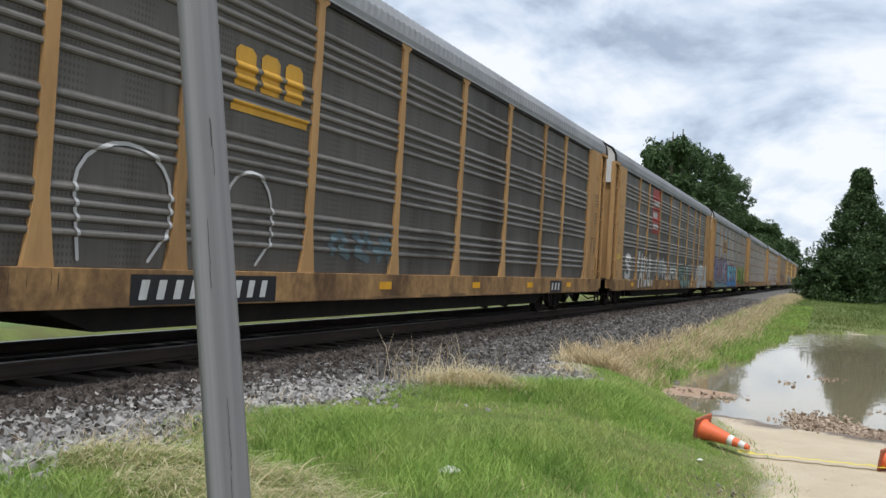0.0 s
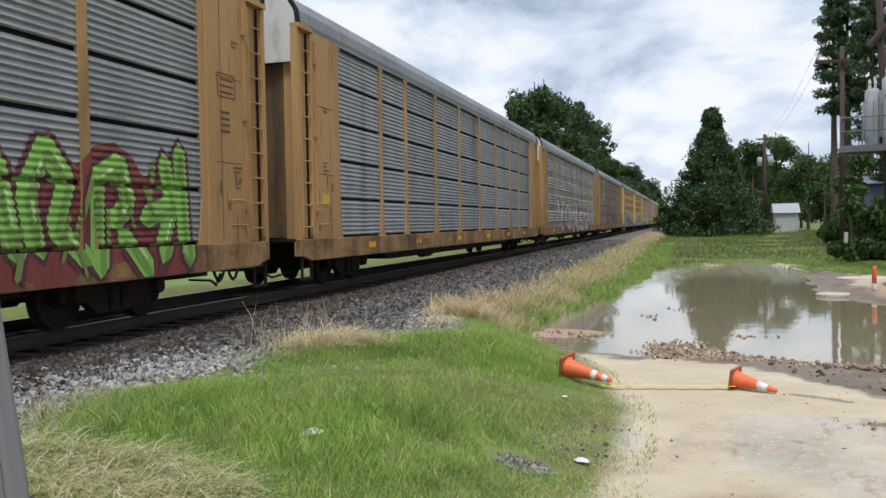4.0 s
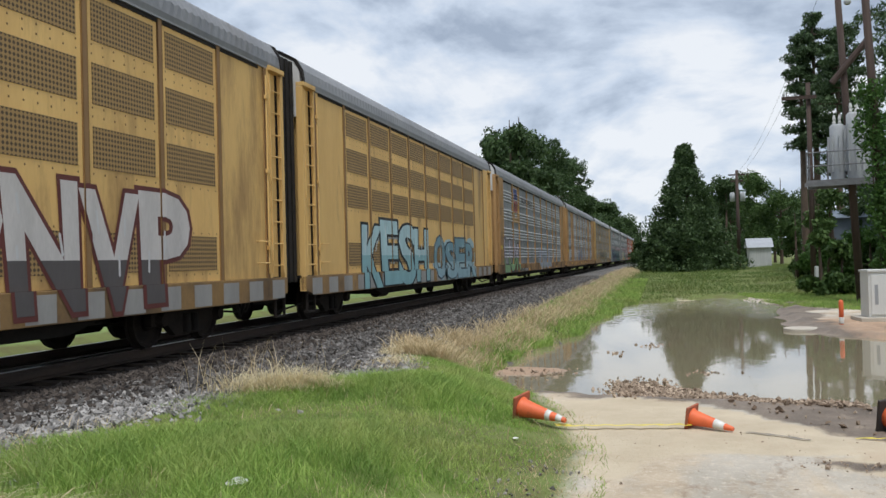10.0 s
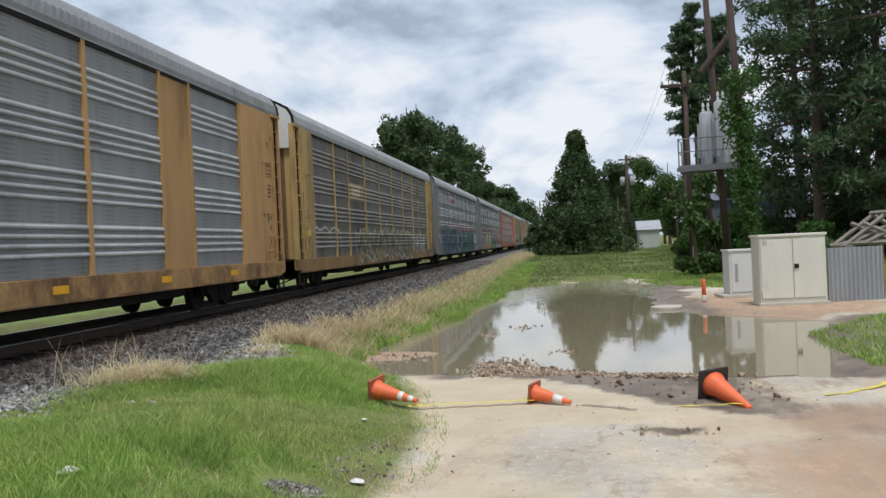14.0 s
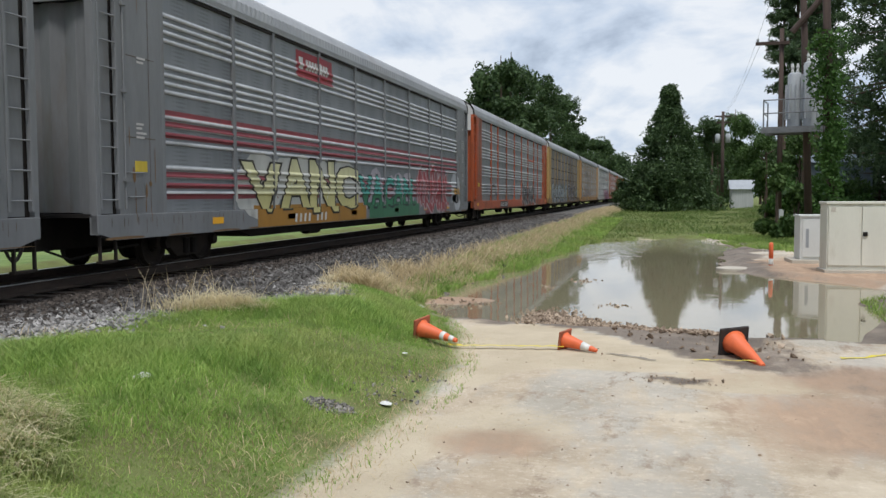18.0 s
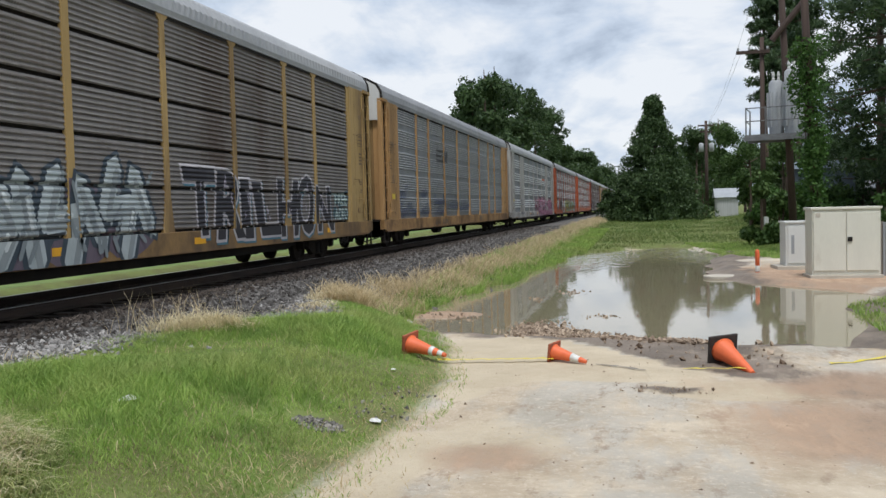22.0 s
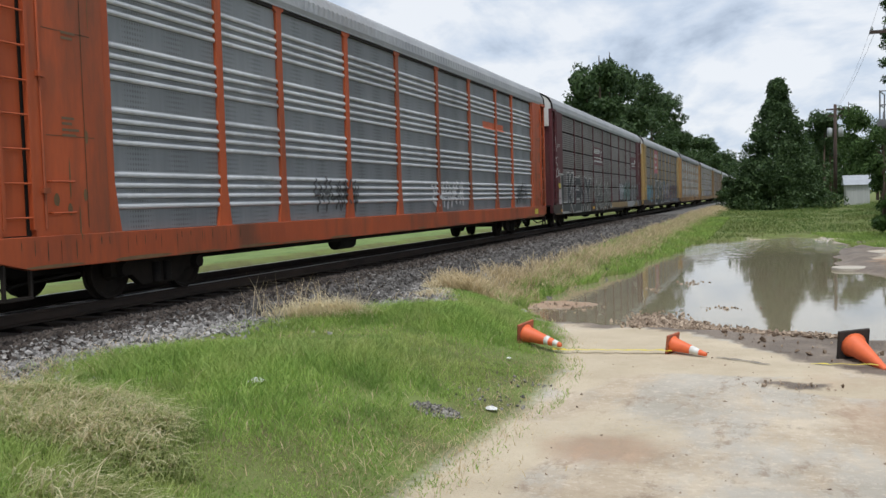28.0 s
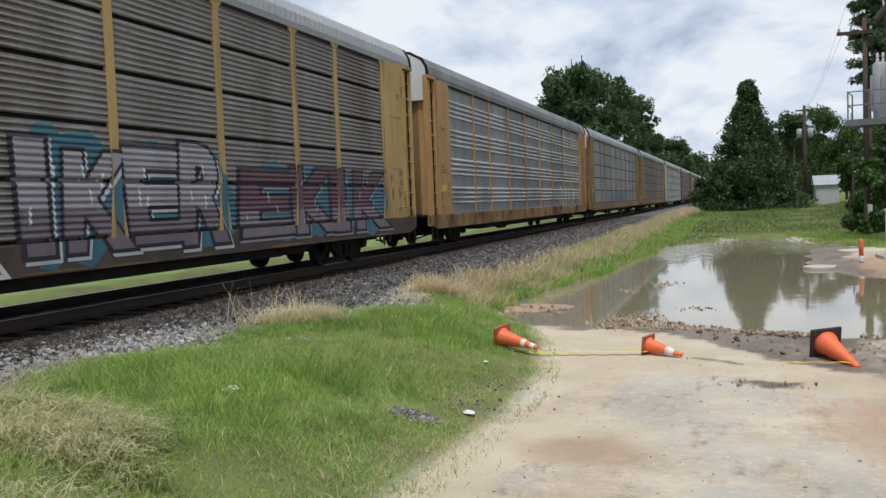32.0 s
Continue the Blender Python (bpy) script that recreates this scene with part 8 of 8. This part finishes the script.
def build_yard():
    m = thing("marker_post", "orange plastic utility marker post with white foot", "marker post", pose(5.1, 23.0, ground_at(5.1, 23.0)))
    part("tube", Geo().lathe([(0.055, 0), (0.055, 0.52), (0.045, 0.57), (0.02, 0.59)], 14).mesh("tube", MAT["cone_orange"], True), m)
    part("band", Geo().lathe([(0.056, 0.02), (0.058, 0.03), (0.058, 0.16), (0.056, 0.17)], 14).mesh("band", MAT["cone_white"], True), m)
    thing("manhole_cover", "flat round concrete manhole cover", "manhole cover", pose(4.15, 22.6, max(ground_at(4.15, 22.6), 0.03)), mesh=Geo().lathe([(0.42, -0.05), (0.42, 0.045), (0.40, 0.06), (0.1, 0.065)], 24).mesh("manhole_cover", MAT["concrete"]))
    # corrugated sheet screen
    g = Geo()
    n = 60
    pts = [(-0.62 + 1.24 * i / n, 0.025 * math.sin(i * 1.25)) for i in range(n + 1)]
    g.add([(x, y, 0) for x, y in pts] + [(x, y, 1.28) for x, y in pts], [(i, i + 1, n + 2 + i, n + 1 + i) for i in range(n)])
    g.add([(x, y + 0.012, 0) for x, y in pts] + [(x, y + 0.012, 1.28) for x, y in pts], [(i, n + 1 + i, n + 2 + i, i + 1) for i in range(n)])
    scr = thing("metal_screen", "grey corrugated metal screen beside the cabinet", "fence", pose(8.35, 21.6, ground_at(8.3, 21.5) - 0.02, 0, 0, 4))
    part("sheet", g.mesh("sheet", MAT["zinc"]), scr)
    for x in (-0.64, 0.0, 0.64):
        part("stake", Geo().box(-0.03, 0.03, 0.03, 0.09, -0.05, 1.3).mesh("stake", MAT["lumber"], bevel=0.005), scr, pose(x, 0, 0))
    # bin
    b = thing("trash_bin", "dark grey wheeled bin on the lawn", "bin", pose(11.2, 26.3, ground_at(11.2, 26.3)))
    part("tub", Geo().add([(-0.24, -0.26, 0), (0.24, -0.26, 0), (0.24, 0.26, 0), (-0.24, 0.26, 0), (-0.3, -0.32, 0.8), (0.3, -0.32, 0.8), (0.3, 0.32, 0.8), (-0.3, 0.32, 0.8)], [(3, 2, 1, 0), (4, 5, 6, 7), (0, 1, 5, 4), (1, 2, 6, 5), (2, 3, 7, 6), (3, 0, 4, 7)]).mesh("tub", MAT["bin"], bevel=0.02), b)
    part("lid", Geo().box(-0.33, 0.33, -0.36, 0.34, 0.8, 0.87).mesh("lid", MAT["bin"], bevel=0.02), b)
    # weathered wooden roof frame
    f = thing("roof_frame", "weathered grey timber roof frame standing on the lawn", "timber frame", pose(10.4, 26.0, ground_at(10.4, 26)))
    beam = MAT["lumber"]
    for y in (-0.5, 0.5):
        for a, c in (((-1.15, y, 1.1), (0.05, y, 2.0)), ((1.2, y, 1.1), (-0.05, y, 2.0)), ((-0.55, y, 1.2), (0.6, y, 1.75)), ((0.55, y, 1.2), (-0.6, y, 1.75)), ((-1.0, y, 1.2), (1.05, y, 1.2))):
            part("rafter", Geo().tube(a, c, 0.065, n=4).mesh("rafter", beam), f)
    for x, z in ((0, 2.02), (-1.1, 1.15), (1.15, 1.15)):
        part("ridge_beam", Geo().tube((x, -0.7, z), (x, 0.7, z), 0.06, n=4).mesh("ridge_beam", beam), f)
    for x in (-0.95, 0.98):
        for y in (-0.5, 0.5):
            part("leg", Geo().box(-0.05, 0.05, -0.05, 0.05, 0, 1.2).mesh("leg", beam, bevel=0.006), f, pose(x, y, 0))


    for x, y, h in ((8.3, 47.2, 1.0), (8.65, 49.5, 0.9)):
        thing("stake", "short pale weathered wooden stake in the grass", "stake", pose(x, y, ground_at(x, y) - 0.05, 0, 2, 12), mesh=Geo().box(-0.08, 0.08, -0.08, 0.08, 0, h).mesh("stake", MAT["white_shed"], bevel=0.02))


build_yard()


# ---- poles and sheds ----


def build_poles():
    z = ground_at(10, 48)

    def pole(name, label, x, y, top, r, lean=(0, 0)):
        p = thing(name, label, "utility pole", pose(x, y, ground_at(x, y) - 0.1))
        part("shaft", Geo().tube((0, 0, 0), (lean[0], lean[1], top), r, r * 0.72, 14).mesh("shaft", MAT["pole_wood"], True), p)
        return p

    a = pole("utility_pole", "dark wooden utility pole with one crossarm", 8.35, 48.2, 10.4, 0.15)
    part("crossarm", Geo().box(-1.3, 0.35, -0.06, 0.06, 9.55, 9.72).mesh("crossarm", MAT["pole_wood"]), a, pose(0, -0.2, 0))
    for x in (-1.2, -0.65, 0.25):
        part("insulator", Geo().lathe([(0.04, 9.72), (0.07, 9.8), (0.05, 9.9)], 10, (x, -0.2, 0)).mesh("insulator", MAT["transformer"]), a)
    b = pole("utility_pole", "tall dark wooden pole beside the transformer platform", 7.62, 33.5, 12.8, 0.14, (-0.52, 0))
    part("brace", Geo().tube((-0.75, -0.15, 7.75), (0.42, -0.15, 9.15), 0.11, n=8).mesh("brace", MAT["pole_wood"]), b)
    c = pole("utility_pole", "tallest dark wooden pole, overgrown with vines", 7.97, 31.0, 13.6, 0.15, (-0.58, 0))
    part("lamp_arm", Geo().tube((-0.45, 0, 10.6), (0.35, -0.2, 11.0), 0.03, n=8).tube((-0.45, 0, 10.6), (-1.1, -0.2, 10.9), 0.03, n=8).mesh("lamp_arm", MAT["transformer"]), c)
    for x, zz in ((0.4, 11.0), (-1.15, 10.9), (-1.0, 9.9)):
        part("lamp_head", Geo().lathe([(0.035, 0.09), (0.11, 0.04), (0.12, -0.04), (0.07, -0.1)], 12, (x, -0.2, zz)).mesh("lamp_head", MAT["transformer"], True), c)
    deck = thing("transformer_platform", "steel platform with railing between the poles", "platform", pose(7.15, 33.4, 0, 0, 0, -12))
    part("deck", Geo().box(-1.15, 1.0, -0.75, 0.75, 4.28, 4.36).mesh("deck", MAT["dull_steel"]), deck)
    for y in (-0.75, 0.7):
        part("edge_beam", Geo().box(-1.2, 1.05, y, y + 0.06, 4.14, 4.28).mesh("edge_beam", MAT["dull_steel"]), deck)
    for x, y in ((-1.12, -0.72), (-1.12, 0.72), (-0.45, -0.72), (0.95, -0.72)):
        part("rail_post", Geo().tube((x, y, 4.36), (x, y, 5.35), 0.025, n=8).mesh("rail_post", MAT["dull_steel"]), deck)
    for zz in (4.85, 5.32):
        part("handrail", Geo().tube((-1.12, -0.72, zz), (0.95, -0.72, zz), 0.02, n=8).mesh("handrail", MAT["dull_steel"]), deck)
        part("handrail", Geo().tube((-1.12, -0.72, zz), (-1.12, 0.72, zz), 0.02, n=8).mesh("handrail", MAT["dull_steel"]), deck)
    for i, (x, y, h) in enumerate(((-0.12, 0.15, 1.9), (0.38, -0.1, 2.25), (0.75, 0.35, 2.05))):
        t = thing("pole_transformer", "pale grey cylindrical transformer with bushings", "transformer", pose(7.15 + x, 33.4 + y, 4.36), group="transformers on the platform")
        part("tank", Geo().lathe([(0.23, 0), (0.25, 0.04), (0.25, h), (0.18, h + 0.08)], 18).mesh("tank", MAT["transformer"], True), t)
        for k in range(8):
            w = k * math.pi / 4
            part("fin", Geo().box(0.23, 0.33, -0.012, 0.012, 0.3, h - 0.35).mesh("fin", MAT["transformer"]), t, pose(0, 0, 0, 0, 0, math.degrees(w)))
        for s in (-0.09, 0.09):
            part("bushing", Geo().lathe([(0.035, h + 0.07), (0.06, h + 0.14), (0.035, h + 0.21), (0.06, h + 0.28), (0.03, h + 0.42)], 10, (s, 0, 0)).mesh("bushing", MAT["cabinet_white"]), t)
    d = pole("utility_pole", "dark distant utility pole with transformers and crossarms", 9.1, 104.0, 11.0, 0.22)
    for zz, w in ((10.4, 0.9), (9.7, 0.7)):
        part("crossarm", Geo().box(-w, w, -0.08, 0.08, zz, zz + 0.16).mesh("crossarm", MAT["pole_wood"]), d)
    for x in (-0.55, 0.55):
        part("transformer_can", Geo().lathe([(0.27, 7.5), (0.27, 8.4), (0.15, 8.5)], 12, (x, -0.15, 0)).mesh("transformer_can", MAT["transformer"], True), d)
    # wires
    for i, (p, q) in enumerate((((7.15, 33.5, 12.4), (9.2, 104, 11.0)), ((7.3, 48, 9.75), (8.3, 104, 10.7)), ((7.45, 31, 13.2), (26, 14, 13.0)))):
        g = None
        pts = [Vector(p).lerp(Vector(q), k / 10) - Vector((0, 0, 1.2 * math.sin(math.pi * k / 10))) for k in range(11)]
        ring = [(0.007 * math.cos(2 * math.pi * j / 5), 0.007 * math.sin(2 * math.pi * j / 5)) for j in range(5)]
        g = Geo().add([(u.x + a, u.y, u.z + b) for u in pts for a, b in ring], [(k * 5 + j, k * 5 + (j + 1) % 5, k * 5 + 5 + (j + 1) % 5, k * 5 + 5 + j) for k in range(10) for j in range(5)])
        thing("overhead_wire", "thin black overhead wire between poles", "wire", group="overhead wires", mesh=g.mesh("overhead_wire", MAT["wire"]))


build_poles()


def house(name, label, x, y, w, d, wall, roof, wall_mat, roof_mat, turn=0, boards=0):
    h = thing(name, label, "shed", pose(x, y, ground_at(x, y) - 0.05, 0, 0, turn))
    part("wall", Geo().box(-w / 2, w / 2, -d / 2, d / 2, 0, wall).mesh("wall", wall_mat), h)
    o = 0.25
    part("roof", Geo().prism([(-d / 2 - o, wall - 0.05), (d / 2 + o, wall - 0.05), (0, wall + roof)], -w / 2 - o, w / 2 + o).mesh("roof", roof_mat), h)
    for i in range(boards):
        part("board", Geo().box(-0.07, 0.07, -0.03, 0, 0, wall * random.Random(i).uniform(0.9, 0.98)).mesh("board", wall_mat), h, pose(-w / 2 + 0.15 + i * (w - 0.3) / max(1, boards - 1), -d / 2 - 0.01, 0))
    return h


house("shed", "small white board shed far across the grass", 11.2, 104, 2.3, 3.0, 2.2, 1.0, MAT["white_shed"], MAT["zinc"], 0, 10)
house("shed", "blue-grey metal shed behind the bushes", 13.0, 60, 4.0, 3.5, 3.6, 0.5, MAT["blue_shed"], MAT["blue_shed"])
house("shed", "long low building with a white roof", 20.0, 66, 9.0, 5.0, 2.4, 0.5, MAT["lumber"], MAT["white_shed"])


# ---- trees ----


def foliage(centres, radii, per, size, rng, flatten=0.8, slim=0.55):
    """Small four-cornered leaves scattered in clumps."""
    c = np.repeat(centres, per, 0)
    r = np.repeat(radii, per)
    n = len(c)
    d = rng.normal(size=(n, 3))
    d /= np.linalg.norm(d, axis=1)[:, None]
    p = c + d * (r * rng.uniform(0.25, 1.0, n) ** 0.6)[:, None] * np.array([1, 1, flatten])
    m = turned(n, rng)
    s = size * rng.uniform(0.6, 1.4, n)
    a, b = m[:, :, 0] * s[:, None], m[:, :, 1] * (s * slim)[:, None]
    v = np.stack([p - a, p - b * 0.9, p + a, p + b], 1)
    f = np.arange(n * 4).reshape(-1, 4)
    return v, f


def tree(kind, label, x, y, top, spread, leaf, seed, clumps=120, per=45, size=0.3, bare=0.35, category="tree", trunk_r=None):
    rng = np.random.RandomState(seed)
    z0 = ground_at(x, y)
    root = thing("tree" if category == "tree" else "bush", label, category, pose(x, y, z0 - 0.1))
    h = top - z0 + 0.1
    tr = trunk_r or h * 0.016 + 0.05
    g = Geo()
    bend = rng.normal(0, 0.02, 2) * h
    steps = [(bend[0] * (k / 6) ** 2, bend[1] * (k / 6) ** 2, h * 0.96 * k / 6, tr * (1 - 0.85 * k / 6)) for k in range(7)]
    for p, q in zip(steps, steps[1:]):
        g.tube(p[:3], q[:3], p[3], q[3], 9, False)
    C, R = [], []
    k = clumps
    if kind == "spire":
        t = rng.uniform(0, 1, k) ** 1.2
        rad = spread * np.interp(t, [0, 0.25, 0.5, 0.72, 0.86, 0.93, 1.0], [1.0, 0.9, 0.62, 0.33, 0.13, 0.15, 0.05]) * (1 + 0.10 * np.sin(t * 21 + seed))
        a = rng.uniform(0, 6.283, k)
        rr = rad * rng.uniform(0.35, 1.0, k)
        C = np.stack([rr * np.cos(a), rr * np.sin(a), h * (0.03 + 0.95 * t)], -1)
        R = (spread * rng.uniform(0.10, 0.22, k) + 0.25) * (1 - 0.5 * t)
    elif kind == "pine":
        nb = max(22, k // 6)
        boughs = []
        for i in range(nb):
            t = (i + rng.uniform(0, 0.8)) / nb
            level = h * (bare + (0.985 - bare) * t)
            long = spread * np.interp(t, [0, 0.15, 0.55, 0.85, 1.0], [0.7, 1.0, 0.85, 0.5, 0.12]) * rng.uniform(0.6, 1.15)
            a = i * 2.4 + rng.uniform(-0.5, 0.5)
            lift = long * rng.uniform(-0.25, 0.45)
            boughs.append(((0, 0, level), (long * np.cos(a), long * np.sin(a), level + lift)))
            m = max(3, int(k / nb))
            for s in np.linspace(0.35, 1.0, m):
                C.append((long * s * np.cos(a) + rng.normal(0, 0.13 * spread), long * s * np.sin(a) + rng.normal(0, 0.13 * spread), level + lift * s + rng.normal(0, 0.10 * spread)))
                R.append((spread * rng.uniform(0.10, 0.19) + 0.12) * (1.0 if spread > 2.5 else 1.35))
        k = len(C)
    else:
        m = max(4, k // 14)
        a = rng.uniform(0, 6.283, m)
        q = np.sqrt(rng.uniform(0, 1, m))
        lo = bare
        lv = rng.uniform(lo, 0.92, m)
        wide = np.sin(np.pi * np.clip((lv - lo) / (1 - lo) * 0.75 + 0.2, 0, 1))
        hubs = np.stack([spread * 0.75 * q * wide * np.cos(a), spread * 0.75 * q * wide * np.sin(a), h * lv], -1)
        pick = rng.randint(0, m, k)
        d = rng.normal(size=(k, 3))
        d /= np.linalg.norm(d, axis=1)[:, None]
        C = hubs[pick] + d * spread * 0.32 * rng.uniform(0.3, 1, k)[:, None] * np.array([1, 1, 0.8])
        C[:, 2] = np.clip(C[:, 2], 0.06 * h, h * 0.98)
        R = spread * rng.uniform(0.12, 0.27, k) + 0.1
    part("trunk", g.mesh("trunk", MAT["bark"], True), root, None, "brown tapered trunk")
    if kind == "pine":
        for p, q in boughs:
            s = p[2] / h
            part("limb", Geo().tube((bend[0] * s * s, bend[1] * s * s, p[2]), q, tr * 0.22 + 0.02, 0.02, 5, False).mesh("limb", MAT["bark"]), root)
    for i in rng.choice(k, min(k, 9), False) if kind != "pine" else ():
        e = C[i]
        s = max(0.1, min(e[2] * 0.9 - 0.1 * np.hypot(e[0], e[1]), h * 0.95))
        lim = Geo().tube((bend[0] * (s / h) ** 2, bend[1] * (s / h) ** 2, s), tuple(e), tr * 0.32, tr * 0.08, 5, False)
        part("limb", lim.mesh("limb", MAT["bark"]), root)
    v, f = foliage(np.asarray(C), np.asarray(R), int(per * 1.7), size * 0.72, rng, 0.7 if kind == "pine" else 0.8, 0.28 if kind == "pine" else 0.5)
    part("crown", solid("crown", v, f, MAT[leaf]), root, None, "many small leaves in clumps")
    return root


def build_trees():
    # tall dark tree at the far end of the pool and the bushes round its foot
    tree("spire", "tall dark vine-hung tree with a narrow top", 3.1, 89.0, 12.6, 4.9, "leaf", 1, 560, 46, 0.2)
    for i, (x, y, top, s) in enumerate(((0.5, 87.5, 4.6, 2.6), (5.2, 88.0, 5.0, 2.4), (2.9, 86.5, 4.6, 3.0), (-0.9, 89, 3.2, 2.0))):
        tree("round", "dense dark bush at the foot of the tall tree", x, y, top, s, "leaf", 30 + i, 110, 42, 0.24, 0.05, "bush")
    # woods behind the train
    row = [(-22, 111, 18.5, 5), (-23, 124, 23.0, 6), (-24, 137, 25.5, 6.5), (-25, 152, 25.0, 6.5), (-23, 170, 24.4, 6.5), (-24, 190, 25.0, 6), (-23, 208, 25.2, 6), (-24, 235, 21.0, 7), (-25, 270, 22.0, 8), (-24, 320, 22.5, 9), (-24, 390, 24.0, 10), (-26, 470, 22, 11), (-27, 560, 22, 12)]
    for i, (x, y, top, s) in enumerate(row):
        x, top = x + 2.7 + 0.004 * y, top * 0.985
        tree("pine" if i in (4, 6) else "round", "dark green woodland tree behind the train", x, y, top, s, "leaf", 50 + i, 190, 42, 0.30 + 0.001 * y, 0.22)
    # trees between the distant pole and the platform
    for i, (x, y, top, s, lf) in enumerate(((8.6, 116, 11.6, 3.6, "leaf"), (11.6, 118, 13.2, 4.2, "leaf_mid"), (14.8, 114, 11.4, 4.0, "leaf_mid"), (18.5, 108, 10.0, 4.2, "leaf"), (23, 100, 9.5, 5, "leaf"), (10.5, 135, 11.0, 5.0, "leaf"), (17, 140, 11.5, 5.5, "leaf"))):
        tree("round", "leafy green tree beyond the grass", x, y, top, s, lf, 70 + i, 120, 50, 0.22, 0.12)
    # woods beyond, on the road's side of the line, added and mostly hidden
    # They give far cars dark trees to reflect instead of bare sky.
    for i, (x, y, top, s) in enumerate(((9, 165, 11.5, 6), (16, 175, 12, 6), (8, 215, 12.5, 7), (19, 225, 13, 7), (28, 180, 12, 7), (10, 290, 14, 9), (22, 310, 15, 9), (36, 240, 14, 9), (14, 400, 16, 12), (32, 380, 17, 12))):
        tree("round", "added dark woodland tree, mostly hidden far beyond the grass", x, y, top, s, "leaf", 170 + i, 120, 34, 0.40 + 0.001 * y, 0.04)
    # bushes and young trees under the poles
    for i, (x, y, top, s, lf) in enumerate(((8.6, 56, 4.4, 1.7, "leaf_mid"), (10.2, 54, 5.6, 2.0, "leaf_mid"), (11.6, 51, 3.2, 1.8, "vine"), (9.6, 51.5, 3.0, 1.5, "vine"), (13.0, 52, 2.9, 1.8, "leaf_mid"), (15.5, 50, 2.6, 2.0, "leaf"), (18.5, 48, 2.5, 2.2, "leaf"), (11.0, 58, 7.0, 2.2, "leaf_mid"), (21.5, 46, 2.4, 2.2, "leaf"), (13.6, 44, 2.0, 1.4, "vine"), (7.0, 37.5, 3.2, 0.8, "leaf_mid"), (7.9, 38.5, 2.2, 1.0, "leaf_mid"), (9.4, 36.5, 1.8, 1.1, "leaf_mid"), (11.2, 35.5, 1.7, 1.1, "leaf_mid"))):
        tree("round", "green bush and vines below the poles", x, y, top, s, lf, 90 + i, 80, 42, 0.16, 0.03, "bush")
    # pines
    for i, (x, y, top, s, br) in enumerate(((11.2, 70, 18.3, 1.6, 0.5), (12.3, 71, 20.0, 1.6, 0.5), (13.6, 70, 18.4, 1.5, 0.55), (13.0, 62, 17.0, 2.6, 0.25))):
        tree("pine", "tall slim pine with layered needle boughs", x, y, top, s, "needle", 120 + i, 130, 48, 0.24, br)
    for i, (x, y, top, s, br) in enumerate(((14.6, 47, 19.5, 3.6, 0.16), (17.5, 44, 22.0, 4.4, 0.10), (21.0, 46, 23.0, 4.8, 0.06), (16.0, 56, 20.0, 4.2, 0.10), (24.5, 42, 22.0, 5.0, 0.05), (20.5, 58, 22.0, 4.8, 0.06), (19.0, 51, 21.0, 4.6, 0.06), (28.0, 50, 22.0, 5.2, 0.05))):
        tree("pine", "tall dark pine with dense layered needle boughs", x, y, top, s, "needle", 124 + i, 215, 42, 0.26, br)
    # broad tree in front of the pines, and the undergrowth that closes the view below them
    tree("round", "broad dark green tree before the pines", 22.0, 41.0, 14.0, 4.4, "leaf_mid", 140, 260, 50, 0.22, 0.08)
    for i, (x, y, top, s) in enumerate(((12.5, 60, 4.6, 2.6), (16, 61, 5.0, 3.0), (20, 62, 5.4, 3.2), (24.5, 62, 5.4, 3.4), (29, 60, 5.6, 3.6), (33, 56, 5.6, 3.6), (17.5, 51, 3.4, 2.6), (22.5, 50, 3.6, 2.8), (27, 48, 3.6, 2.8))):
        tree("round", "dark undergrowth below the pines", x, y, top, s, "leaf", 145 + i, 80, 46, 0.22, 0.03, "bush")

    # vines on the tall pole
    rng = np.random.RandomState(7)
    t = rng.uniform(0, 1, 120)
    C = np.stack([7.95 - 0.3 * t + rng.normal(0, 0.2, 120) * (0.5 + 0.9 * np.sqrt(t)), 30.85 + rng.normal(0, 0.18, 120), 0.5 + 6.9 * t], -1)
    vine = thing("vine", "green climbing vine wrapped round the tall pole", "vine")
    order = np.argsort(C[:, 2])
    for k in range(4):
        c = C[order[k * 30:(k + 1) * 30]]
        v, f = foliage(c, 0.16 + 0.2 * rng.uniform(0, 1, 30), 60, 0.065, rng, 1.3)
        part("leaf_clump", solid("leaf_clump", v, f, MAT["vine"]), vine)
    stem = Geo()
    for k in range(3):
        line = [(7.95 - 0.26 * u + 0.19 * math.cos(2.5 * k + 5 * u), 31.0 + 0.19 * math.sin(2.5 * k + 5 * u), 0.1 + 7.0 * u) for u in np.linspace(0, 1, 16)]
        for a, b in zip(line, line[1:]):
            stem.tube(a, b, 0.02, n=6)
    part("stem", stem.mesh("stem", MAT["bark"]), vine)


build_trees()


def motions():
    """The train runs towards the camera's side of the line and past it."""
    base = [(0, 28.45), (4, -42.9), (8, -114.01), (12, -184.94), (16, -255.69), (20, -326.22), (24, -396.52), (28, -466.54), (32, -536.3)]
    # how far the train lags behind that even run, in metres
    lag = {0: 0.0, 1: 0.08, 2: 0.75, 3: -0.35, 4: -0.4, 7: 0.0, 9: 0.0, 12: 0.0, 13: -0.25, 14: 0.2, 17: 0.0, 18: -0.3, 19: 0.0, 20: 0.4, 21: 0.6, 22: 0.68, 24: 0.2, 26: -0.25, 29: -0.2, 30: 0.24, 31: -0.1, 32: 0.18}
    way = []
    for t in range(33):
        y = float(np.interp(t, [a for a, b in base], [b for a, b in base]))
        way.append((t, y + float(np.interp(t, list(lag), list(lag.values())))))
    for root, back in TRAIN:
        walk(root, [(t, pose(TRACK_X, y + back + 0.6, RAIL_Z)) for t, y in way])


motions()
